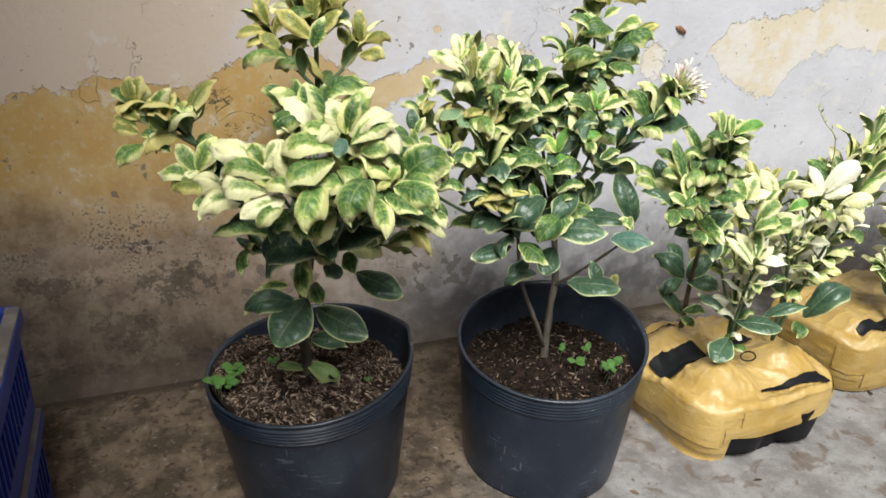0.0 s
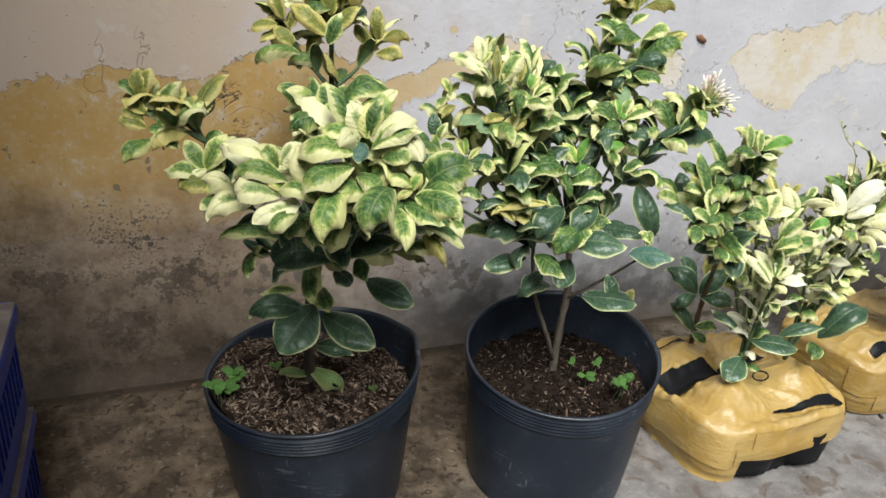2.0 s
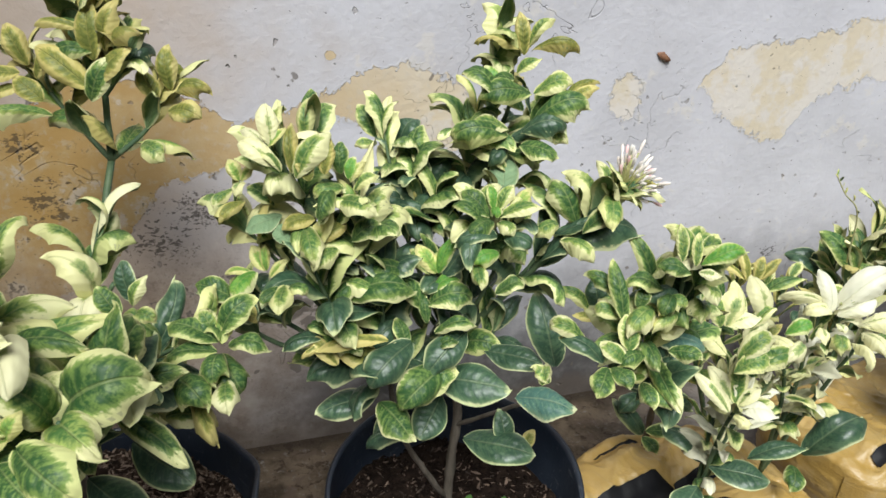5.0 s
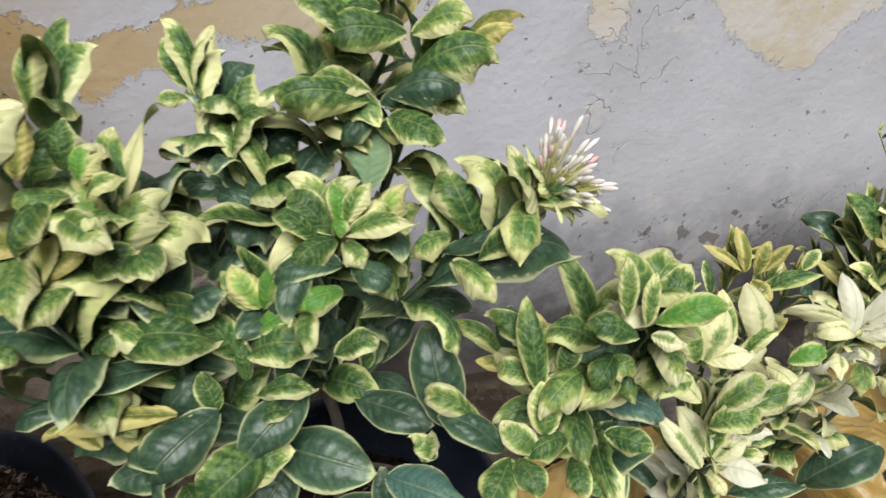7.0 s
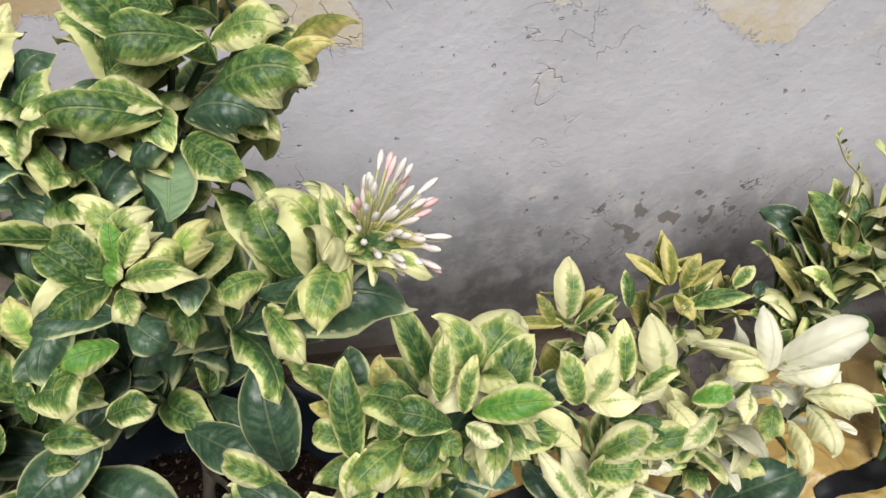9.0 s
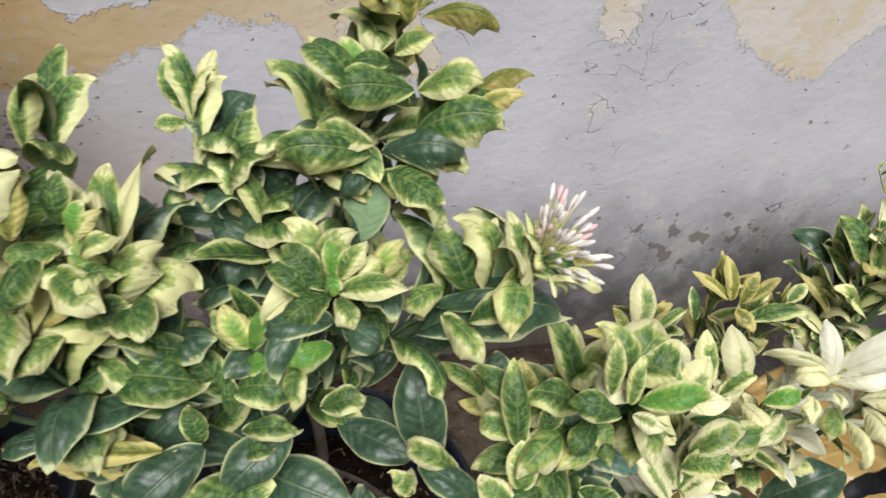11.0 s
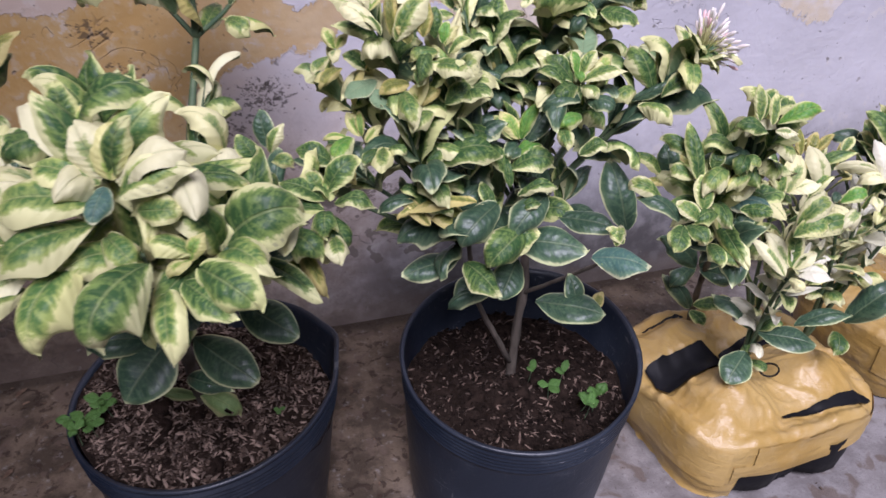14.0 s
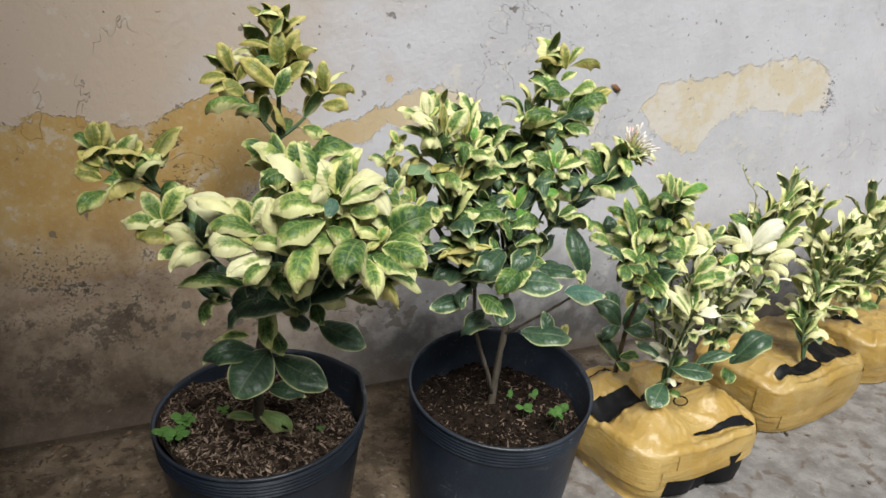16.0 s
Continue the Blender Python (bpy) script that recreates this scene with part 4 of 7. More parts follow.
# flower head: a bunch of slender tubes with closed white and pink buds
fr = random.Random(21)
tip = Vector((0.640, 0.803, 0.601))
axis = Vector((0.70, -0.22, 0.66)).normalized()
side = axis.orthogonal().normalized()
flower = thing("flower_head", "cluster of white and pink unopened flower buds on slender tubes", "flower", tip)
for i in range(62):
    a, q = radians(6 + 60 * math.sqrt((i + 0.5) / 62) + fr.gauss(0, 4)), i * 2.39996 + fr.gauss(0, 0.2)
    d = (axis * math.cos(a) + (side * math.cos(q) + axis.cross(side) * math.sin(q)) * math.sin(a)).normalized()
    L = fr.uniform(0.014, 0.033)
    end = tip + d * L + Vector((0, 0, 0.003))
    stalk = part("flower_tube", tube_mesh("flower_tube", bend([tip, tip + d * L * 0.55, end], 3), 0.0009, 0.0007, M_TUBE, 5), flower)
    long_ = fr.uniform(0.008, 0.013)
    prof = [(0.0007, 0), (0.0011, 0.2), (0.0017, 0.5), (0.0015, 0.75), (0.0008, 0.94), (0.0001, 1.0)]
    e = d.orthogonal().normalized()
    V = [end + d * long_ * h + (e * math.cos(k * 1.0472) + d.cross(e) * math.sin(k * 1.0472)) * r for r, h in prof for k in range(6)]
    Fc = [(j * 6 + k, j * 6 + (k + 1) % 6, j * 6 + 6 + (k + 1) % 6, j * 6 + 6 + k) for j in range(5) for k in range(6)]
    part("bud", mesh_from("bud", V, Fc, M_PINK if fr.random() < 0.2 else M_PETAL), stalk)
for k in range(8):
    q = k * 0.785
    d = axis * 0.35 + (side * math.cos(q) + axis.cross(side) * math.sin(q)) * 0.9
    leaf(PB, tip - axis * 0.006, d, axis, 0.032, "up", "pale" if k % 2 else "vari", 0.8)


# ---- tied plant sacks: black film bags wrapped together with broad yellow tape ----
def bundle(centre, half, height, mounds, holes, hem, label, turn=0.0, seed=1, bags=(), strips=()):
    """Tape shell with lumps over the bags, slits where the black film shows, and an uneven lower hem."""
    top = thing("plant_sack_bundle", label, "plant sacks", (centre[0], centre[1], 0), "taped plant sacks")
    n, ks, kt = 280, 26, 50
    ct, st = math.cos(turn), math.sin(turn)

    def plan(a, r):
        c, s = math.cos(a), math.sin(a)
        e = (abs(c) ** 4 + abs(s) ** 4) ** (-1 / 4)
        x, y = half[0] * e * c * r, half[1] * e * s * r
        return centre[0] + x * ct - y * st, centre[1] + x * st + y * ct

    def roof(x, y):
        z = height * 0.82
        for mx, my, mr, mh in mounds:
            z += mh * math.exp(-((x - mx) ** 2 + (y - my) ** 2) / (mr * mr))
        # a trough behind the wrapped edge, where the tape is drawn in between the bags
        lx, ly = x - centre[0], y - centre[1]
        q = max(abs(lx * ct + ly * st) / half[0], abs(ly * ct - lx * st) / half[1])
        z += 0.003 * math.exp(-((q - 0.97) / 0.07) ** 2) - 0.006 * math.exp(-((q - 0.84) / 0.08) ** 2)
        for (ax, ay), (bx, by), w0, w1 in holes:
            d2 = (bx - ax) ** 2 + (by - ay) ** 2
            k = min(1.0, max(0.0, ((x - ax) * (bx - ax) + (y - ay) * (by - ay)) / d2))
            off = math.hypot(x - ax - k * (bx - ax), y - ay - k * (by - ay)) / (0.5 * (w0 + (w1 - w0) * k) + 0.004)
            z -= 0.30 * (w0 + w1) * 0.5 * max(0.0, 1 - off * off)
        z += 0.005 * noise.noise((x * 17, y * 17, seed)) + 1.2 * crease(x, y, 0.0)
        return z

    def crease(x, y, z):
        """Sharp folds of the film, running mostly with the tape."""
        k = 1 - abs(noise.noise((x * 15 + z * 25, y * 15, z * 40 + seed)))
        q = 1 - abs(noise.noise((x * 34 - z * 20, y * 34, z * 60 + seed + 7)))
        r = 1 - abs(noise.noise((x * 48 + y * 20, y * 26 - x * 10, z * 50 + seed + 3)))
        w = 1 - abs(noise.noise((x * 5, y * 5, z * 170 + seed))) if z > 0 else 0.0
        return 0.0019 * max(0, r - 0.70) / 0.30 * (1.0 if z == 0 else 0.12) + 0.0003 * max(0, w - 0.72) / 0.28 + (0.0035 * max(0, k - 0.85) + 0.0014 * max(0, q - 0.85)) / 0.15 * (1.0 if z == 0 else 0.35)

    def hem_at(a):
        return max(0.0, hem(*plan(a, 1.0))) / (roof(*plan(a, 0.95)) - 0.006)

    def point(a, j, shrink=0.0):
        if j < ks:
            t = j / ks
            if shrink == 0:  # the wrap starts at its hem
                t = hem_at(a) + (1 - hem_at(a)) * t
            bulge = 1 + 0.030 * math.sin(math.pi * t) - 0.06 * (1 - t) ** 1.4 - shrink
            x, y = plan(a, bulge)
            ztop = roof(*plan(a, 0.95)) - 0.006
            wr = 0.003 * noise.noise((x * 16, y * 16, t * 3 + seed)) + crease(x, y, t * 0.12)
            x, y = x + wr * math.cos(a), y + wr * math.sin(a)
            return x, y, t * ztop
        r = 1 - (j - ks) / kt
        r = max(r, 0.0)
        x, y = plan(a, (0.985 - shrink) * r)
        z = roof(x, y) - 0.006 * max(0.0, (r - 0.93) / 0.07) ** 2 - shrink * 0.08
        return x, y, z
    for nm, shrink, mat in (("tape_wrap", 0.0, M_TAPE), ("black_film", 0.075, M_SACK)):
        verts, keep = [], []
        for j in range(ks + kt + 1):
            for i in range(n):
                verts.append(point(2 * math.pi * i / n, j, shrink))
        for j in range(ks + kt):
            for i in range(n):
                f = (j * n + i, j * n + (i + 1) % n, (j + 1) * n + (i + 1) % n, (j + 1) * n + i)
                keep.append(f)
        part(nm, mesh_from(nm, verts, keep, mat), top, "crinkled yellow packing tape" if nm == "tape_wrap" else "black plastic film")
    for (ax, ay), (bx, by), w0, w1 in holes:
        d = Vector((bx - ax, by - ay))
        e = Vector((-d.y, d.x)).normalized()
        V = []
        for i in range(17):
            t = i / 16
            w = (w0 + (w1 - w0) * t) * min(1.0, 0.85 + 3 * t, 0.2 + 5 * (1 - t)) + 0.003 * noise.noise((ax * 9 + t * 5, ay * 9, 2))
            for k in range(7):
                q = Vector((ax, ay)) + d * t + e * w * (k / 6 - 0.5)
                V.append((q.x, q.y, roof(q.x, q.y) + 0.0048 + 0.0012 * abs(noise.noise((q.x * 60, q.y * 60, 5)))))
        part("gap", mesh_from("gap", V, [(i * 7 + k, i * 7 + 7 + k, i * 7 + 8 + k, i * 7 + 1 + k) for i in range(16) for k in range(6)], M_SACK), top, "black film showing between the tapes")
    for a0, a1, z0, z1, rise in strips:
        V = []
        for i in range(33):
            a = radians(a0 + (a1 - a0) * i / 32)
            for k in range(5):
                t = min(0.98, max(hem_at(a), z0 + (z1 - z0) * k / 4 + rise * i / 32 + 0.02 * noise.noise((i * 0.3, k, seed))))
                x, y, _ = point(a, max(0.0, (t - hem_at(a)) / (1 - hem_at(a))) * ks)
                o = Vector((x - centre[0], y - centre[1])).normalized() * 0.0022
                V.append((x + o.x, y + o.y, t * (roof(*plan(a, 0.95)) - 0.006)))
        part("tape_strip", mesh_from("tape_strip", V, [(i * 5 + k, i * 5 + 5 + k, i * 5 + 6 + k, i * 5 + 1 + k) for i in range(32) for k in range(4)], M_TAPE), top)
    for x, y, r in bags:
        V = []
        prof = [(0.0, 0.0), (0.7, 0.0), (0.95, 0.012), (1.0, 0.035), (0.99, 0.07)]
        for rr, z in prof:
            for k in range(24):
                a = k * math.pi / 12
                w = 1 + 0.05 * noise.noise((x * 9 + math.cos(a) * 2, math.sin(a) * 2, z * 30))
                V.append((x + r * rr * w * math.cos(a), y + r * rr * w * math.sin(a), z))
        F = [(j * 24 + k, j * 24 + (k + 1) % 24, j * 24 + 24 + (k + 1) % 24, j * 24 + 24 + k) for j in range(4) for k in range(24)]
        part("bag", mesh_from("bag", V, F, M_SACK), top, "black plastic grow bag")
    return top


bundle((0.905, 0.885), (0.155, 0.135), 0.124, ((0.836, 0.828, 0.048, 0.046), (0.972, 0.834, 0.048, 0.048), (0.85, 0.975, 0.052, 0.016), (0.975, 0.955, 0.052, 0.022)),
                (((0.772, 0.897), (0.895, 0.915), 0.060, 0.050), ((0.885, 0.779), (1.035, 0.779), 0.003, 0.020), ((0.895, 0.912), (0.985, 0.915), 0.03, 0.012), ((0.80, 0.985), (0.88, 1.0), 0.004, 0.01)),
                lambda x, y: -0.01 if x < 0.812 or y > 0.86 else 0.046 + 0.08 * max(0, x - 0.90) + 0.006 * noise.noise((x * 30, y * 30, 3)),
                "black grow bags bound with crinkled yellow tape, on concrete", 0.03, 1,
                ((0.852, 0.816, 0.070), (0.962, 0.818, 0.072), (0.85, 0.94, 0.066), (0.965, 0.945, 0.066)),
                ((-118, -10, 0.66, 0.97, -0.03), (-126, 6, 0.42, 0.70, 0.02), (130, 232, 0.30, 0.92, 0.03)))
bundle((1.315, 0.955), (0.185, 0.12), 0.128, ((1.20, 0.90, 0.06, 0.03), (1.36, 0.91, 0.06, 0.034), (1.25, 1.03, 0.06, 0.03), (1.42, 1.02, 0.06, 0.03)),
                (((1.185, 0.860), (1.345, 0.884), 0.020, 0.036), ((1.345, 0.895), (1.50, 0.932), 0.060, 0.052)),
                lambda x, y: 0.004, "plant sacks wrapped in dull yellow tape, black film at slits", 0.12, 4, ((1.22, 0.90, 0.066), (1.36, 0.92, 0.066)),
                ((-150, -30, 0.45, 0.9, 0.0), (-130, -10, 0.15, 0.5, 0.1)))
bundle((1.70, 1.03), (0.17, 0.13), 0.135, ((1.6, 0.97, 0.07, 0.014), (1.75, 0.98, 0.07, 0.014)), (((1.56, 1.09), (1.62, 0.98), 0.045, 0.03),),
                lambda x, y: 0.004, "plant sacks wrapped in dull yellow tape beside the wall", 0.1, 9, ((1.65, 0.98, 0.06),))


def sapling(base, forks, label):
    p = thing("variegated_sapling", label, "shrub", base, "saplings in sacks")
    for tipp, *rest in forks:
        b, t = Vector(base), Vector(tipp)
        mid = b.lerp(t, 0.5) + Vector((rng.uniform(-0.01, 0.01), rng.uniform(-0.01, 0.01), 0.02))
        kw = dict(pairs=rest[0] + 1, size=rest[1] * (1.38 if base[0] > 1.1 else 1.1), mix=rest[2], gap=rest[3] * 1.3)
        shoot(p, [b, mid, t], thick=0.0035, **kw)
    return p


lab = "young shrub with cream and green leaves in a taped sack"
S1 = thing("variegated_sapling", "leaning young shrub with green and cream leaves in a taped sack", "shrub", (0.893, 1.0, 0.105), "saplings in sacks")
R0 = (0.735, 0.815, 0.40)
part("trunk", tube_mesh("trunk", bend([(0.893, 1.0, 0.09), (0.872, 0.975, 0.20), (0.81, 0.90, 0.31), R0], 8), 0.0048, 0.0036, M_BARK, 8, 0.3), S1)
def sr(mid, tip, *a, **k): shoot(S1, [R0, mid, tip], *a, first=2, **k)
sr((0.70, 0.77, 0.50), (0.676, 0.745, 0.585), 6, 0.056, "vari", 0.012)
sr((0.71, 0.77, 0.48), (0.690, 0.735, 0.565), 6, 0.054, "vari", 0.012)
sr((0.68, 0.80, 0.47), (0.645, 0.815, 0.500), 5, 0.054, "vari", 0.012)
sr((0.68, 0.78, 0.45), (0.640, 0.750, 0.490), 6, 0.056, "vari", 0.012)
sr((0.70, 0.77, 0.41), (0.680, 0.750, 0.440), 5, 0.056, "deep", 0.012)
sr((0.70, 0.78, 0.47), (0.665, 0.775, 0.545), 6, 0.056, "vari", 0.012)
sr((0.72, 0.79, 0.45), (0.720, 0.770, 0.50), 5, 0.056, "vari", 0.012)
sr((0.71, 0.77, 0.40), (0.715, 0.755, 0.42), 4, 0.056, "deep", 0.012)
S2 = sapling((0.875, 0.862, 0.12), (((0.826, 0.785, 0.372), 6, 0.052, "ivory", 0.012), ((0.848, 0.83, 0.385), 7, 0.054, "cream", 0.013), ((0.88, 0.81, 0.36), 6, 0.052, "ivory", 0.013)), lab)
S3 = sapling((1.0, 0.885, 0.125), (((0.964, 0.842, 0.435), 7, 0.058, "ivory", 0.013), ((0.945, 0.83, 0.40), 6, 0.054, "ivory", 0.013), ((0.905, 0.825, 0.395), 5, 0.054, "cream", 0.013), ((1.01, 0.81, 0.41), 5, 0.056, "ivory", 0.014)), "young shrub with nearly white top leaves in a taped sack")
S4 = sapling((0.985, 0.98, 0.12), (((0.942, 0.957, 0.425), 6, 0.05, "olive", 0.013), ((1.014, 0.945, 0.405), 6, 0.05, "olive", 0.013), ((0.965, 0.93, 0.415), 6, 0.05, "light", 0.013), ((0.860, 0.957, 0.392), 5, 0.05, "olive", 0.013), ((0.885, 0.955, 0.36), 5, 0.052, "light", 0.013)), lab)
S5 = sapling((1.225, 1.03, 0.125), (((1.235, 1.07, 0.38), 6, 0.060, "light", 0.016), ((1.24, 1.02, 0.44), 8, 0.058, "cream", 0.013), ((1.275, 1.005, 0.495), 9, 0.066, "cream", 0.013), ((1.21, 1.10, 0.30), 3, 0.055, "deep", 0.018),
             ((1.31, 1.0, 0.460), 8, 0.066, "cream", 0.013), ((1.24, 0.985, 0.43), 7, 0.066, "cream", 0.013), ((1.22, 1.04, 0.40), 6, 0.055, "olive", 0.013)), lab)
sapling((1.285, 0.885, 0.13), (((1.30, 0.92, 0.27), 4, 0.062, "light", 0.016), ((1.265, 0.90, 0.25), 4, 0.06, "deep", 0.016), ((1.33, 0.93, 0.30), 4, 0.055, "cream", 0.016)), lab)
sapling((1.40, 0.98, 0.13), (((1.362, 0.95, 0.385), 8, 0.06, "cream", 0.013), ((1.345, 1.0, 0.46), 7, 0.058, "cream", 0.013), ((1.43, 0.95, 0.405), 7, 0.06, "cream", 0.013), ((1.38, 0.93, 0.345), 6, 0.06, "cream", 0.014),
             ((1.40, 0.94, 0.42), 7, 0.06, "cream", 0.013), ((1.335, 0.95, 0.35), 6, 0.058, "cream", 0.013), ((1.42, 0.92, 0.36), 6, 0.06, "cream", 0.013)), lab)
sapling((1.57, 1.0, 0.13), (((1.526, 1.0, 0.468), 8, 0.06, "cream", 0.013), ((1.50, 0.95, 0.40), 7, 0.06, "cream", 0.013), ((1.58, 0.99, 0.44), 7, 0.06, "olive", 0.013), ((1.60, 0.95, 0.37), 6, 0.06, "cream", 0.014),
             ((1.53, 0.93, 0.37), 6, 0.06, "cream", 0.014), ((1.48, 0.97, 0.36), 6, 0.06, "cream", 0.014)), lab)
sapling((1.72, 1.02, 0.13), (((1.70, 1.0, 0.44), 8, 0.058, "cream", 0.014), ((1.76, 0.98, 0.40), 7, 0.058, "light", 0.014), ((1.66, 0.97, 0.40), 7, 0.058, "cream", 0.014)), lab)

# a thin bare sprig with small young leaves rising from the far sapling
sprig = bend([(1.20, 1.02, 0.36), (1.165, 1.0, 0.45), (1.125, 0.995, 0.485), (1.095, 0.99, 0.515)], 6)
part("twig", tube_mesh("twig", sprig, 0.0013, 0.0008, M_TUBE, 5, 0.2), S5)
for k in (6, 9, 12, 14, 16, 17, 18):
    d = Vector((rng.uniform(-1, 1), rng.uniform(-0.6, 0.6), 0.7))
    leaf(S5, sprig[k], d, (0, -0.4, 1), rng.uniform(0.008, 0.014), "up", "young", 0.7)

# a loop of black wire at the sapling's foot
ring = [Vector((0.902 + 0.013 * math.cos(q), 0.838 + 0.010 * math.sin(q), 0.136 + 0.003 * math.sin(q + 1))) for q in np.linspace(0, 6.1, 22)]
wire = thing("wire_loop", "small loop of black wire lying on the tape", "wire", (0.902, 0.838, 0.131))
part("loop", tube_mesh("loop", ring, 0.0014, 0.0014, M_SACK, 6), wire)

# ---- stacked blue crates at the dark end ----
def crate(z0, label):
    x0, x1, y0, y1, h = -0.44, -0.188, 0.66, 1.005, 0.155
    top = thing("plastic_crate", label, "crate", ((x0 + x1) / 2, (y0 + y1) / 2, z0), "stacked crates")
    for nm, lo, hi in (("base", (x0, y0, z0), (x1, y1, z0 + 0.008)), ("rim", (x1 - 0.012, y0, z0 + h - 0.02), (x1 + 0.008, y1, z0 + h)), ("rim", (x0 - 0.008, y0, z0 + h - 0.02), (x0 + 0.012, y1, z0 + h)),
                       ("rim", (x0, y1 - 0.012, z0 + h - 0.02), (x1, y1 + 0.008, z0 + h)), ("rim", (x0, y0 - 0.008, z0 + h - 0.02), (x1, y0 + 0.012, z0 + h)),
                       ("band", (x1 - 0.006, y0, z0 + 0.005), (x1, y1, z0 + 0.04)), ("band", (x1 - 0.006, y0, z0 + 0.10), (x1, y1, z0 + h - 0.018)),
                       ("side_panel", (x0, y1 - 0.006, z0), (x1 - 0.006, y1, z0 + h - 0.018)), ("side_panel", (x0, y0, z0), (x1 - 0.006, y0 + 0.006, z0 + h - 0.018)), ("side_panel", (x0, y0 + 0.006, z0), (x0 + 0.006, y1 - 0.006, z0 + h - 0.018))):
        part(nm, box_mesh(nm, lo, hi, M_CRATE, 0.0015), top)
    for k in range(17):
        y = y0 + 0.01 + k * (y1 - y0 - 0.02) / 16
        part("slat", box_mesh("slat", (x1 - 0.006, y - 0.004, z0 + 0.038), (x1 + 0.001, y + 0.004, z0 + 0.102), M_CRATE, 0.001), top)
    part("dust_ledge", box_mesh("dust_ledge", (x1 - 0.010, y0, z0 + h), (x1 + 0.007, y1, z0 + h + 0.0025), M_DUST, 0.001), top, "grey dust on the rim")


crate(0.0, "blue slatted plastic crate on the floor, dusty rim")
crate(0.158, "blue slatted plastic crate stacked on another")

# ---- sprouts and fallen leaves in the pots ----
def clover(at, size, parent, seed, n=3):
    r = random.Random(seed)
    at = Vector(at)
    lean = Vector((r.uniform(-0.3, 0.3), r.uniform(-0.4, 0.1), 1)).normalized()
    head = at + lean * size * 1.6
    stalk = part("stalk", tube_mesh("stalk", bend([at, at + lean * size, head], 3), 0.0006, 0.0005, M_STEM, 5), parent)
    for k in range(n):
        a = k * 2 * math.pi / n + r.uniform(0, 1)
        leaf(stalk, head, (math.cos(a), math.sin(a), 0.15 if n == 3 and size < 0.0195 else 0.7), (0, -0.3, 1), size * r.uniform(0.8, 1.15), "flat" if size < 0.0165 else "up", "weed", 1.35)


weed_a = thing("weed_sprouts", "bright green clover sprouts at the pot's rim", "weed", (0.05, 0.92, 0.19))
for k, (x, y, s) in enumerate(((0.045, 0.915, 0.011), (0.058, 0.925, 0.012), (0.07, 0.945, 0.012), (0.082, 0.93, 0.011), (0.052, 0.90, 0.014), (0.066, 0.91, 0.012), (0.125, 0.955, 0.008), (0.258, 0.905, 0.006))):
    clover((x, y, top_a(x, y)), s * 1.35, weed_a, 40 + k)
weed_b = thing("weed_sprouts", "broad-leaved green weed sprouts in the soil", "weed", (0.6, 0.82, 0.17))
for k, (x, y, s, n) in enumerate(((0.575, 0.855, 0.016, 3), (0.592, 0.862, 0.02, 2), (0.605, 0.825, 0.018, 3), (0.598, 0.805, 0.02, 3), (0.618, 0.82, 0.02, 2), (0.562, 0.885, 0.017, 2))):
    clover((x, y, top_b(x, y)), s, weed_b, 60 + k, n)
fallen = thing("fallen_leaf", "pale green leaf with a small hole lying on the soil", "leaf", (0.2, 0.93, 0.18))
lying = blade(fallen, (0.175, 0.935, top_a(0.175, 0.935) + 0.018), (0.212, 0.908, top_a(0.21, 0.91) + 0.006), "lying", "broad", 0.030)
lying.data = lying.data.copy()
bm = bmesh.new()
bm.from_mesh(lying.data)
bm.faces.ensure_lookup_table()
bmesh.ops.delete(bm, geom=[bm.faces[k + skin * 120] for skin in (0, 1) for k in (8 * 8 + 5, 9 * 8 + 5)], context="FACES")
bm.to_mesh(lying.data), bm.free()
blade(fallen, (0.172, 0.935, top_a(0.172, 0.935) + 0.012), (0.135, 0.945, top_a(0.14, 0.945) + 0.014), "lying", "up", 0.016)

# ---- leaves that stand out, one by one ----
blade(PB, (0.349, 0.837, 0.645), (0.349, 0.854, 0.671), "cream", "up", 0.018, (0.00, -0.85, 1.15))
blade(PB, (0.345, 0.839, 0.645), (0.330, 0.849, 0.653), "cream", "cup", 0.010, (-0.31, -0.60, 1.08))
blade(PB, (0.350, 0.826, 0.632), (0.329, 0.842, 0.646), "cream", "cup", 0.018, (-0.48, -0.58, 1.00))
blade(PB, (0.347, 0.837, 0.644), (0.361, 0.839, 0.658), "young", "up", 0.008, (0.16, -0.52, 1.06))
blade(PB, (0.364, 0.815, 0.626), (0.391, 0.821, 0.656), "pale", "up", 0.022, (-0.28, -0.63, 0.98))
blade(PB, (0.362, 0.819, 0.629), (0.365, 0.837, 0.660), "olive", "up", 0.011, (-0.29, -0.49, 1.07))
blade(PB, (0.384, 0.809, 0.630), (0.391, 0.821, 0.654), "olive", "up", 0.014, (-0.13, -0.57, 1.10))
blade(PB, (0.354, 0.822, 0.629), (0.340, 0.833, 0.639), "pale", "cup", 0.010, (-0.06, -0.48, 1.04))
blade(PB, (0.373, 0.810, 0.625), (0.370, 0.823, 0.643), "olive", "up", 0.014, (-0.26, -0.48, 1.33))
blade(PB, (0.382, 0.882, 0.630), (0.391, 0.898, 0.662), "pale", "up", 0.015, (-0.27, -0.58, 1.22))
blade(PB, (0.328, 0.875, 0.603), (0.321, 0.887, 0.618), "young", "up", 0.012, (-0.35, -0.58, 1.21))
blade(PB, (0.329, 0.875, 0.603), (0.340, 0.877, 0.614), "young", "up", 0.010, (-0.17, -0.54, 1.18))
blade(PB, (0.330, 0.874, 0.603), (0.323, 0.859, 0.596), "cream", "out", 0.013, (-0.58, -0.43, 0.99))
